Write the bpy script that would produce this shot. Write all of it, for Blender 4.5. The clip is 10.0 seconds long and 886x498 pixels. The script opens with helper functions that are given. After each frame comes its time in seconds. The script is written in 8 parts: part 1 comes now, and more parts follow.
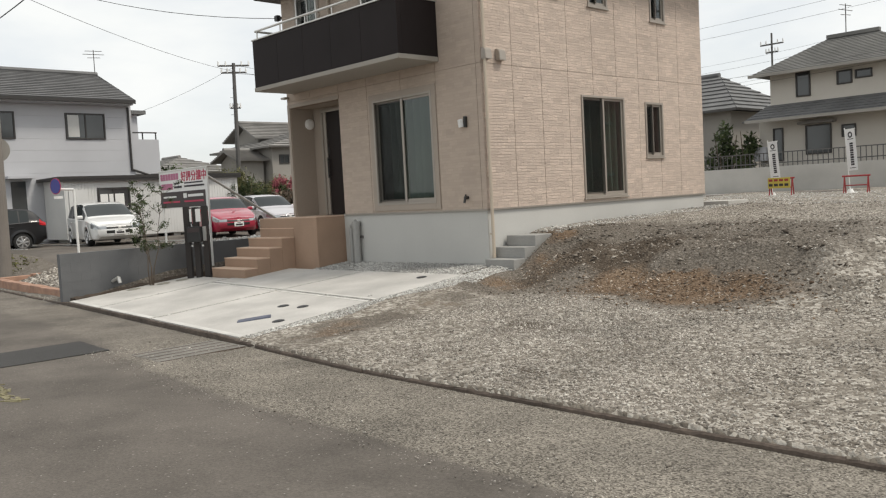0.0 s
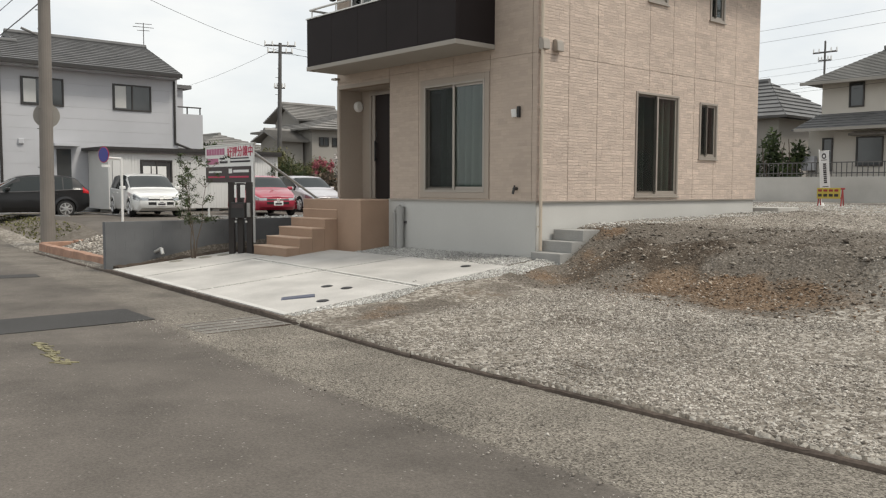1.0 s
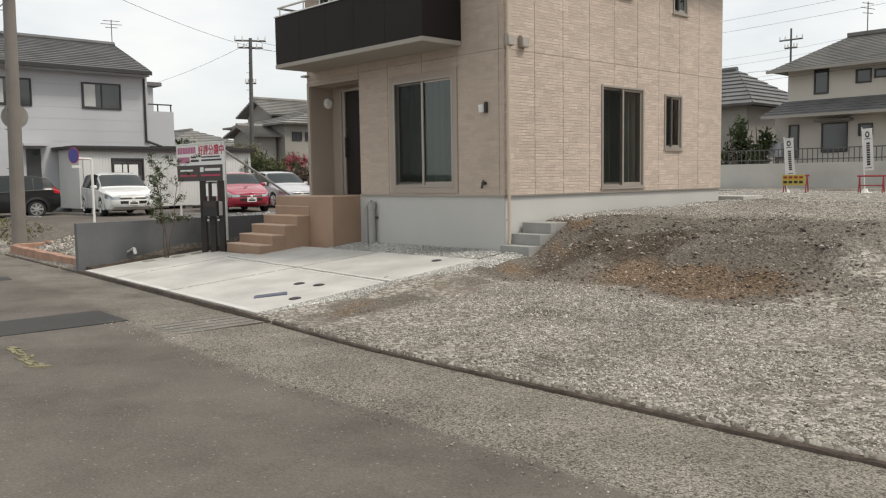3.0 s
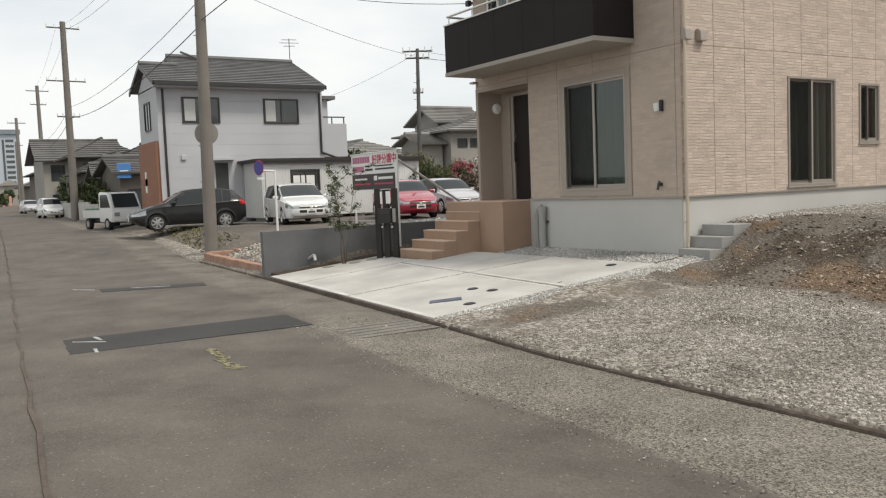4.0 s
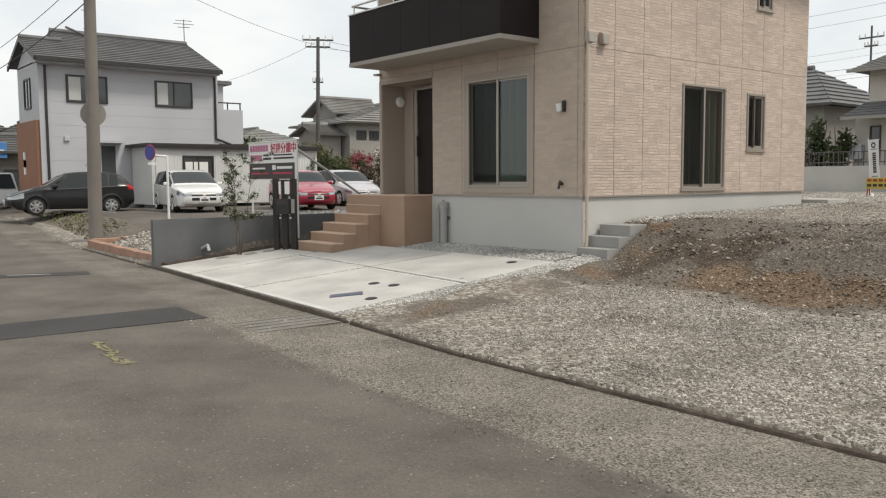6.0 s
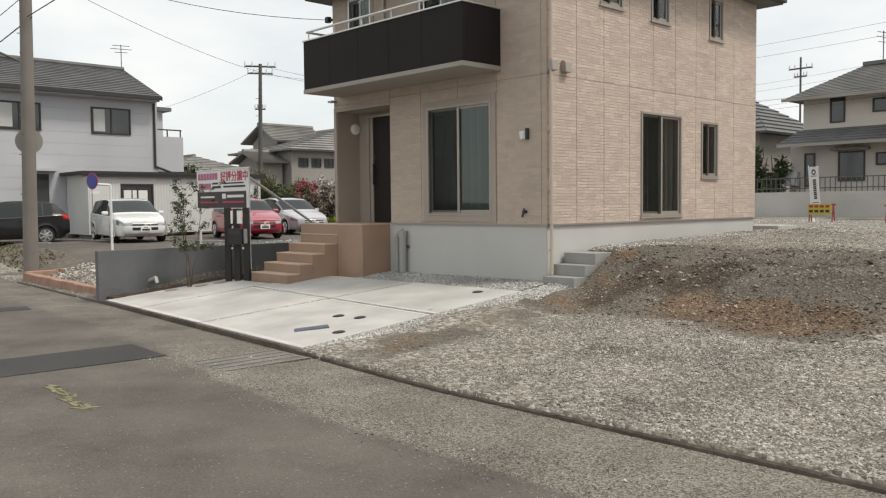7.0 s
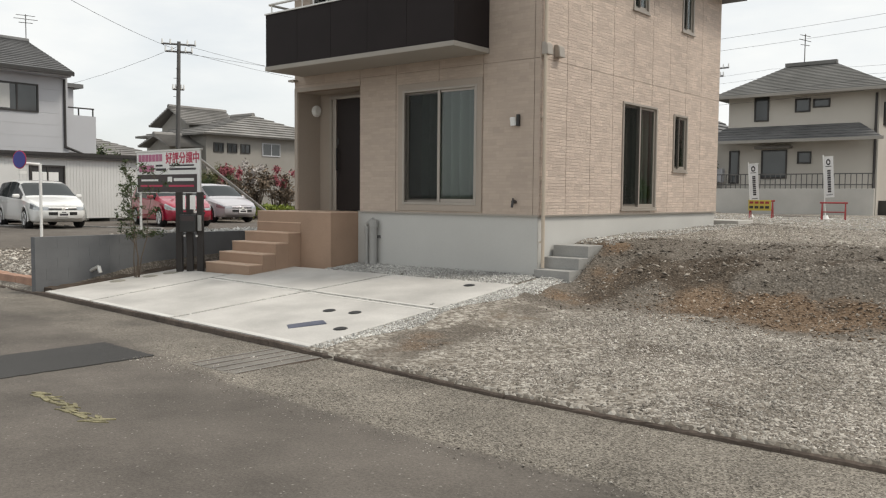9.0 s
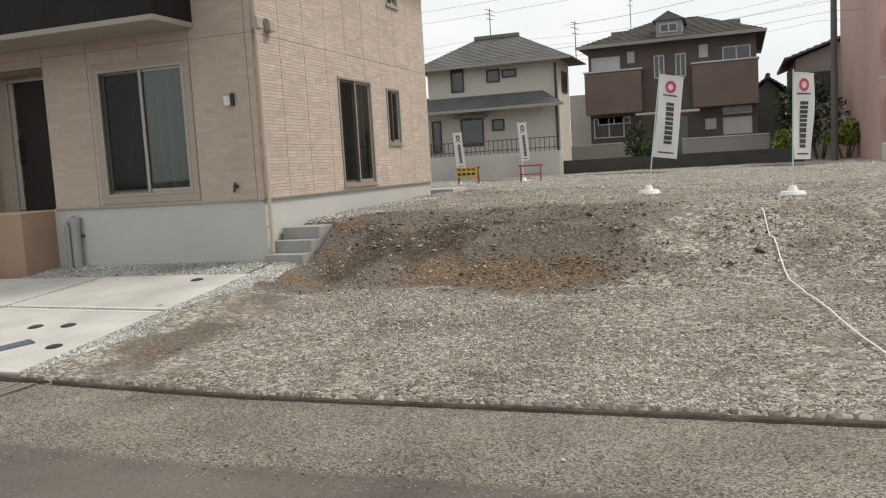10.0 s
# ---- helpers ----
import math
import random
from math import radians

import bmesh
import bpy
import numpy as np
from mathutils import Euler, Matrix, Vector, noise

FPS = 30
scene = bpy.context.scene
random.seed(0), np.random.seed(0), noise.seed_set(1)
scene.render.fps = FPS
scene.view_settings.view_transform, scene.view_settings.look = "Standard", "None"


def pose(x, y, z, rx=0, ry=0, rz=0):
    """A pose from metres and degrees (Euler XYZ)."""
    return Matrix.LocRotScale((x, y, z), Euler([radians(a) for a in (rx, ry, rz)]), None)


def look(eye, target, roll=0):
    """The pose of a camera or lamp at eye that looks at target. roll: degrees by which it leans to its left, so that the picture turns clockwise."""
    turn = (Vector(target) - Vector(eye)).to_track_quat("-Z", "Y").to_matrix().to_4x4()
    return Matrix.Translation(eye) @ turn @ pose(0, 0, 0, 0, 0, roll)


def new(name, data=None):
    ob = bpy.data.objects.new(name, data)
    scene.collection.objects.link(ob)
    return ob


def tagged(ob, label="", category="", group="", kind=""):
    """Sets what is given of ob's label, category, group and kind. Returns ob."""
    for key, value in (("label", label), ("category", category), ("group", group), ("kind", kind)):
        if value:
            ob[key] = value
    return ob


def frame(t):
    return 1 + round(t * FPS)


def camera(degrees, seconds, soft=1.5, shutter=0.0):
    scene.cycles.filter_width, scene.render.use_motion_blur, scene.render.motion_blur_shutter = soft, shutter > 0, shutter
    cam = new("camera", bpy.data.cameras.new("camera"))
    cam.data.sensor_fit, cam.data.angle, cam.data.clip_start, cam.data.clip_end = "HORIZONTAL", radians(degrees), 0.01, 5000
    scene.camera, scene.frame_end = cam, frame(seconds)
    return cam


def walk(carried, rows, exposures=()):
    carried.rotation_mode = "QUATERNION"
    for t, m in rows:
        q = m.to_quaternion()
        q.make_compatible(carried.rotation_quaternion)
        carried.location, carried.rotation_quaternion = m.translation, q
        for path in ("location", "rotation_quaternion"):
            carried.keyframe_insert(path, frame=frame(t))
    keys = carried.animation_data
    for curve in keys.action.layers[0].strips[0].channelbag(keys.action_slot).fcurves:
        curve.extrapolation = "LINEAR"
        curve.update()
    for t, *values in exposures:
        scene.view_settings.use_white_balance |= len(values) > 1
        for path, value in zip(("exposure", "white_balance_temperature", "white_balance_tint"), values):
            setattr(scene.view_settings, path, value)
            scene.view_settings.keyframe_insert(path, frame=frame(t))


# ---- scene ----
cam = camera(56.0, 10.0, soft=1.2)
PATH = [
    (0, (9.88, -10.509, 1.622), (8.434, -9.133, 1.494), -3.1),
    (0.5, (9.658, -10.559, 1.558), (8.176, -9.221, 1.451), -2.2),
    (1, (9.595, -10.622, 1.569), (8.103, -9.299, 1.423), 0.2),
    (1.5, (9.633, -10.646, 1.581), (8.153, -9.311, 1.408), -1.8),
    (2, (9.668, -10.627, 1.652), (8.198, -9.279, 1.503), 1.7),
    (2.2, (9.715, -10.66, 1.652), (8.255, -9.301, 1.513), 0.9),
    (3.3, (9.829, -10.678, 1.644), (8.357, -9.335, 1.467), -1.7),
    (3.5, (9.77, -10.652, 1.634), (8.254, -9.359, 1.466), -2.3),
    (4, (9.646, -10.727, 1.653), (7.953, -9.673, 1.506), -2.3),
    (4.5, (9.656, -10.741, 1.656), (7.917, -9.764, 1.526), -2.4),
    (5, (9.608, -10.725, 1.674), (7.975, -9.579, 1.541), -1.4),
    (5.2, (9.62, -10.711, 1.635), (8.024, -9.512, 1.503), -1.2),
    (6.3, (9.335, -10.785, 1.67), (7.799, -9.511, 1.508), -0.5),
    (6.5, (9.233, -10.824, 1.676), (7.716, -9.527, 1.54), -0.9),
    (7, (8.928, -10.882, 1.688), (7.48, -9.507, 1.583), -0.6),
    (7.5, (8.687, -10.932, 1.716), (7.364, -9.435, 1.622), -0.9),
    (8, (8.22, -11.085, 1.698), (6.91, -9.577, 1.61), -1.1),
    (8.5, (7.788, -11.156, 1.657), (6.501, -9.626, 1.602), 0.8),
    (9, (7.33, -11.327, 1.639), (6.063, -9.785, 1.513), 0.5),
    (9.5, (6.965, -11.275, 1.673), (5.867, -9.612, 1.506), -0.2),
    (9.8, (6.875, -11.119, 1.639), (6.017, -9.321, 1.459), -1.7),
    (10, (6.86, -11.129, 1.671), (6.187, -9.256, 1.475), -3.4),
]
walk(cam, [(t, look(eye, target, roll)) for t, eye, target, roll in PATH])

# ---- light ----
world = bpy.data.worlds.new("sky")
scene.world = world
world.use_nodes = True
wn = world.node_tree
SKY = wn.nodes.new("ShaderNodeTexSky")
SKY.sky_type = "NISHITA"
SKY.sun_disc = False
SUN_EL, SUN_AZ = 56.0, 62.0
SKY.sun_elevation, SKY.sun_rotation = radians(SUN_EL), radians(SUN_AZ)
SKY.dust_density, SKY.air_density = 2.0, 1.0
# thin bright cloud over the sky, with a few bluer gaps
nodes, links = wn.nodes, wn.links
dim = nodes.new("ShaderNodeVectorMath")
dim.operation = "SCALE"
dim.inputs["Scale"].default_value = 0.13
links.new(SKY.outputs[0], dim.inputs[0])
wco, wmap, wno, wr = (nodes.new("ShaderNode" + k) for k in ("TexCoord", "Mapping", "TexNoise", "MapRange"))
wmap.inputs["Scale"].default_value = (1.6, 1.6, 5.0)
wno.inputs["Scale"].default_value, wno.inputs["Detail"].default_value, wno.inputs["Roughness"].default_value = 1.7, 6, 0.55
wr.inputs["From Min"].default_value, wr.inputs["From Max"].default_value = 0.36, 0.62
wr.inputs["To Min"].default_value, wr.inputs["To Max"].default_value = 0.72, 1.0
links.new(wco.outputs["Generated"], wmap.inputs[0])
links.new(wmap.outputs[0], wno.inputs["Vector"])
links.new(wno.outputs["Fac"], wr.inputs["Value"])
wmix = nodes.new("ShaderNodeMix")
wmix.data_type = "RGBA"
CLOUD = 0.985
wmix.inputs[7].default_value = (CLOUD * 0.985, CLOUD, CLOUD * 0.985, 1)
links.new(wr.outputs[0], wmix.inputs["Factor"])
links.new(dim.outputs[0], wmix.inputs[6])
links.new(wmix.outputs[2], nodes["Background"].inputs[0])
nodes["Background"].inputs[1].default_value = 1.0
sun = new("sun", bpy.data.lights.new("sun", "SUN"))
sun.data.energy, sun.data.angle, sun.data.color = 2.3, radians(14), (1.0, 0.93, 0.82)
sd = Vector((math.sin(radians(SUN_AZ)) * math.cos(radians(SUN_EL)), math.cos(radians(SUN_AZ)) * math.cos(radians(SUN_EL)), math.sin(radians(SUN_EL))))
sun.matrix_world = look(sd * 60, (0, 0, 0))


# ---- materials ----
def mat(name, color, rough=0.7, metal=0.0, var=0.12, scale=8.0, bump=0.0, bscale=60.0, spec=0.5, fine=0.06):
    """A surface with stains at one scale, grain at another and a fine relief."""
    m = bpy.data.materials.new(name)
    m.use_nodes = True
    t = m.node_tree
    b = t.nodes["Principled BSDF"]
    b.inputs["Roughness"].default_value, b.inputs["Metallic"].default_value = rough, metal
    b.inputs["Specular IOR Level"].default_value = spec
    co = t.nodes.new("ShaderNodeTexCoord")
    n1, n2 = t.nodes.new("ShaderNodeTexNoise"), t.nodes.new("ShaderNodeTexNoise")
    n1.inputs["Scale"].default_value, n1.inputs["Detail"].default_value = scale * 0.12, 6
    n2.inputs["Scale"].default_value, n2.inputs["Detail"].default_value = bscale, 4
    for n in (n1, n2):
        t.links.new(co.outputs["Object"], n.inputs["Vector"])
    info = t.nodes.new("ShaderNodeObjectInfo")
    parts = []
    for n, a in ((n1, var), (n2, fine)):
        r = t.nodes.new("ShaderNodeMapRange")
        r.inputs["From Min"].default_value, r.inputs["From Max"].default_value = 0.3, 0.7
        r.inputs["To Min"].default_value, r.inputs["To Max"].default_value = 1 - a, 1 + a
        t.links.new(n.outputs["Fac"], r.inputs["Value"])
        parts.append(r)
    mul = t.nodes.new("ShaderNodeMath")
    mul.operation = "MULTIPLY"
    t.links.new(parts[0].outputs[0], mul.inputs[0])
    t.links.new(parts[1].outputs[0], mul.inputs[1])
    sc = t.nodes.new("ShaderNodeVectorMath")
    sc.operation = "SCALE"
    sc.inputs[0].default_value = color[:3]
    t.links.new(mul.outputs[0], sc.inputs["Scale"])
    t.links.new(sc.outputs[0], b.inputs["Base Color"])
    if bump:
        bp = t.nodes.new("ShaderNodeBump")
        bp.inputs["Strength"].default_value, bp.inputs["Distance"].default_value = bump, 0.01
        t.links.new(n2.outputs["Fac"], bp.inputs["Height"])
        t.links.new(bp.outputs[0], b.inputs["Normal"])
    return m


# ---- building blocks ----
def add_box(bm, x0, x1, y0, y1, z0, z1, bevel=0.0, rot=None):
    res = bmesh.ops.create_cube(bm, size=1)
    vs = res["verts"]
    for v in vs:
        v.co = Vector(((x0 + x1) / 2 + v.co.x * (x1 - x0), (y0 + y1) / 2 + v.co.y * (y1 - y0), (z0 + z1) / 2 + v.co.z * (z1 - z0)))
    if bevel:
        es = list({e for v in vs for e in v.link_edges})
        out = bmesh.ops.bevel(bm, geom=es, offset=bevel, segments=2, affect="EDGES", profile=0.5)
        vs = list({v for f in out["faces"] for v in f.verts} | {v for v in vs if v.is_valid})
    if rot is not None:
        bmesh.ops.transform(bm, matrix=rot, verts=vs)
    return vs


def add_rod(bm, a, b, r0, r1=None, n=10):
    """A tapered rod from a to b."""
    a, b = Vector(a), Vector(b)
    r1 = r0 if r1 is None else r1
    m = Matrix.Translation((a + b) / 2) @ (b - a).to_track_quat("Z", "Y").to_matrix().to_4x4()
    return bmesh.ops.create_cone(bm, cap_ends=True, segments=n, radius1=r0, radius2=r1, depth=(b - a).length, matrix=m)["verts"]


def add_poly(bm, pts, a, b, axis):
    """A prism: a flat outline pushed from a to b along an axis."""
    def put(p, w):
        return {"x": (w, p[0], p[1]), "y": (p[0], w, p[1]), "z": (p[0], p[1], w)}[axis]
    lo, hi = [bm.verts.new(put(p, a)) for p in pts], [bm.verts.new(put(p, b)) for p in pts]
    bm.faces.new(lo)
    bm.faces.new(hi)
    for i in range(len(pts)):
        j = (i + 1) % len(pts)
        bm.faces.new((lo[i], lo[j], hi[j], hi[i]))
    bmesh.ops.recalc_face_normals(bm, faces=bm.faces[:])
    return lo + hi


def part(name, bm, material, parent=None, label="", smooth=False):
    """Links a bmesh as one mesh object under a thing or a part."""
    me = bpy.data.meshes.new(name)
    if smooth:
        bm.normal_update()
        for e in bm.edges:
            e.smooth = len(e.link_faces) == 2 and e.calc_face_angle() < 0.55
    bm.to_mesh(me)
    bm.free()
    for m in material if isinstance(material, (list, tuple)) else [material]:
        me.materials.append(m)
    if smooth:
        for p in me.polygons:
            p.use_smooth = True
    ob = new(name, me)
    if parent is not None:
        ob.parent = parent
        ob.matrix_parent_inverse = parent.matrix_basis.inverted() if parent.parent is None and not parent.get("local") else Matrix.Identity(4)
    if label:
        tagged(ob, label)
    return ob


def box_part(name, material, parent, x0, x1, y0, y1, z0, z1, bevel=0.0, label=""):
    bm = bmesh.new()
    add_box(bm, x0, x1, y0, y1, z0, z1, bevel)
    return part(name, bm, material, parent, label)


def thing(name, at, label, category, group="", kind=""):
    ob = new(name)
    ob.empty_display_size = 0.2
    ob.matrix_basis = pose(*at)
    return tagged(ob, label, category, group, kind)


def part_pieces(name, bm, material, parent):
    """Links each separate piece of a bmesh as a part of its own."""
    left = set(bm.verts)
    groups = []
    while left:
        todo, seen = [left.pop()], []
        while todo:
            v = todo.pop()
            seen.append(v)
            for e in v.link_edges:
                o = e.other_vert(v)
                if o in left:
                    left.discard(o)
                    todo.append(o)
        groups.append(seen)
    for g in sorted(groups, key=lambda q: (min(v.co.z for v in q), min(v.co.x + v.co.y for v in q))):
        one = bmesh.new()
        copy = {v: one.verts.new(v.co) for v in g}
        for f in {f for v in g for f in v.link_faces}:
            one.faces.new([copy[v] for v in f.verts])
        bmesh.ops.recalc_face_normals(one, faces=one.faces[:])
        part(name, one, material, parent)
    bm.free()


# ---- the surfaces of this place ----
def nodes_of(m):
    t = m.node_tree
    return t, t.nodes["Principled BSDF"]


def siding(name, color, groove_shade, size, flip, tone_var, relief):
    """Moulded siding: uneven courses in low relief, groove shade also put into the colour."""
    m = bpy.data.materials.new(name)
    m.use_nodes = True
    t, b = nodes_of(m)
    b.inputs["Roughness"].default_value = 0.75
    b.inputs["Specular IOR Level"].default_value = 0.3
    co = t.nodes.new("ShaderNodeTexCoord")
    sep, com = t.nodes.new("ShaderNodeSeparateXYZ"), t.nodes.new("ShaderNodeCombineXYZ")
    t.links.new(co.outputs["Object"], sep.inputs[0])
    t.links.new(sep.outputs[1 if flip else 0], com.inputs[0])
    t.links.new(sep.outputs[2], com.inputs[1])
    warp = t.nodes.new("ShaderNodeTexNoise")
    warp.inputs["Scale"].default_value, warp.inputs["Detail"].default_value = 9, 2
    t.links.new(com.outputs[0], warp.inputs["Vector"])
    off = t.nodes.new("ShaderNodeVectorMath")
    off.operation = "MULTIPLY_ADD"
    off.inputs[1].default_value = (0.02, 0.008, 0)
    t.links.new(warp.outputs["Color"], off.inputs[0])
    t.links.new(com.outputs[0], off.inputs[2])
    layers = []
    for wide, tall, shift, gr in ((size[0], size[1], 0.37, groove_shade), (size[0] * 1.63, size[1] * 2.0, 0.61, (1 + groove_shade) / 2)):
        q = t.nodes.new("ShaderNodeTexBrick")
        q.inputs["Scale"].default_value = 1.0
        q.inputs["Brick Width"].default_value, q.inputs["Row Height"].default_value = wide, tall
        q.inputs["Mortar Size"].default_value, q.inputs["Mortar Smooth"].default_value = 0.004, 0.9
        q.offset, q.offset_frequency, q.squash, q.squash_frequency = shift, 2, 1.6, 3
        q.inputs["Color1"].default_value, q.inputs["Color2"].default_value = (*[1 + tone_var] * 3, 1), (*[1 - tone_var] * 3, 1)
        q.inputs["Mortar"].default_value = (gr, gr, gr, 1)
        t.links.new(off.outputs[0], q.inputs["Vector"])
        layers.append(q)
    both = t.nodes.new("ShaderNodeVectorMath")
    both.operation = "MULTIPLY"
    t.links.new(layers[0].outputs["Color"], both.inputs[0])
    t.links.new(layers[1].outputs["Color"], both.inputs[1])
    tone = t.nodes.new("ShaderNodeVectorMath")
    tone.operation = "MULTIPLY"
    tone.inputs[1].default_value = color
    t.links.new(both.outputs[0], tone.inputs[0])
    n = t.nodes.new("ShaderNodeTexNoise")
    n.inputs["Scale"].default_value, n.inputs["Detail"].default_value = 28, 5
    n2 = t.nodes.new("ShaderNodeTexNoise")
    n2.inputs["Scale"].default_value, n2.inputs["Detail"].default_value = 0.7, 4
    run = t.nodes.new("ShaderNodeVectorMath")
    run.operation = "MULTIPLY"
    run.inputs[1].default_value = (0.5, 1.3, 1.0)
    t.links.new(com.outputs[0], run.inputs[0])
    t.links.new(run.outputs[0], n.inputs["Vector"])
    t.links.new(co.outputs["Object"], n2.inputs["Vector"])
    r = t.nodes.new("ShaderNodeMapRange")
    r.inputs["From Min"].default_value, r.inputs["From Max"].default_value = 0.3, 0.7
    r.inputs["To Min"].default_value, r.inputs["To Max"].default_value = 0.94, 1.05
    t.links.new(n2.outputs["Fac"], r.inputs["Value"])
    sc = t.nodes.new("ShaderNodeVectorMath")
    sc.operation = "SCALE"
    t.links.new(tone.outputs[0], sc.inputs[0])
    t.links.new(r.outputs[0], sc.inputs["Scale"])
    t.links.new(sc.outputs[0], b.inputs["Base Color"])
    gray = t.nodes.new("ShaderNodeSeparateColor")
    t.links.new(both.outputs[0], gray.inputs[0])
    mix = t.nodes.new("ShaderNodeMath")
    mix.operation = "MULTIPLY_ADD"
    mix.inputs[1].default_value = 0.3
    t.links.new(n.outputs["Fac"], mix.inputs[0])
    t.links.new(gray.outputs[0], mix.inputs[2])
    bp = t.nodes.new("ShaderNodeBump")
    bp.inputs["Strength"].default_value, bp.inputs["Distance"].default_value = 1.0, relief
    t.links.new(mix.outputs[0], bp.inputs["Height"])
    t.links.new(bp.outputs[0], b.inputs["Normal"])
    return m


def glass(name, tint=(0.75, 0.8, 0.78), gloss=0.0):
    m = bpy.data.materials.new(name)
    m.use_nodes = True
    t = m.node_tree
    t.nodes.remove(t.nodes["Principled BSDF"])
    tr, gl, mx, fr, pw = (t.nodes.new("ShaderNode" + k) for k in ("BsdfTransparent", "BsdfGlossy", "MixShader", "LayerWeight", "Math"))
    tr.inputs[0].default_value = (*tint, 1)
    gl.inputs["Roughness"].default_value = 0.02
    fr.inputs[0].default_value = 0.5
    pw.operation = "POWER"
    pw.inputs[1].default_value = 4.5
    t.links.new(fr.outputs["Facing"], pw.inputs[0])
    add = t.nodes.new("ShaderNodeMath")
    add.operation = "MULTIPLY_ADD"
    add.use_clamp = True
    add.inputs[1].default_value, add.inputs[2].default_value = 0.9 if gloss else 0.0, gloss
    t.links.new(pw.outputs[0], add.inputs[0])
    t.links.new(add.outputs[0], mx.inputs[0])
    t.links.new(tr.outputs[0], mx.inputs[1])
    t.links.new(gl.outputs[0], mx.inputs[2])
    t.links.new(mx.outputs[0], t.nodes["Material Output"].inputs[0])
    return m


def paint(name, color, coat=1.0, metal=0.0):
    m = mat(name, color, 0.35, metal, 0.03, 4.0, fine=0.02)
    m.node_tree.nodes["Principled BSDF"].inputs["Coat Weight"].default_value = coat
    m.node_tree.nodes["Principled BSDF"].inputs["Coat Roughness"].default_value = 0.04
    return m


def stones(name, dark, light, warm, per_island=True, rough=0.9):
    """Loose stones, each with a tone of its own."""
    m = bpy.data.materials.new(name)
    m.use_nodes = True
    t, b = nodes_of(m)
    b.inputs["Roughness"].default_value = rough
    b.inputs["Specular IOR Level"].default_value = 0.25
    g = t.nodes.new("ShaderNodeNewGeometry")
    ramp = t.nodes.new("ShaderNodeValToRGB")
    e = ramp.color_ramp.elements
    e[0].color, e[1].color = (*dark, 1), (*light, 1)
    mid = ramp.color_ramp.elements.new(0.55)
    mid.color = (*warm, 1)
    t.links.new(g.outputs["Random Per Island"], ramp.inputs[0])
    co, n, r, sc = (t.nodes.new("ShaderNode" + k) for k in ("TexCoord", "TexNoise", "MapRange", "VectorMath"))
    n.inputs["Scale"].default_value, n.inputs["Detail"].default_value = 0.9, 4
    t.links.new(co.outputs["Object"], n.inputs["Vector"])
    r.inputs["From Min"].default_value, r.inputs["From Max"].default_value = 0.32, 0.68
    r.inputs["To Min"].default_value, r.inputs["To Max"].default_value = 0.72, 1.2
    t.links.new(n.outputs["Fac"], r.inputs["Value"])
    sc.operation = "SCALE"
    t.links.new(ramp.outputs[0], sc.inputs[0])
    t.links.new(r.outputs[0], sc.inputs["Scale"])
    t.links.new(sc.outputs[0], b.inputs["Base Color"])
    return m


def leafy(name, a, b_, rough=0.6):
    m = stones(name, a, b_, [(p + q) / 2 for p, q in zip(a, b_)], rough=rough)
    t, b = nodes_of(m)
    b.inputs["Subsurface Weight"].default_value = 0.0
    return m


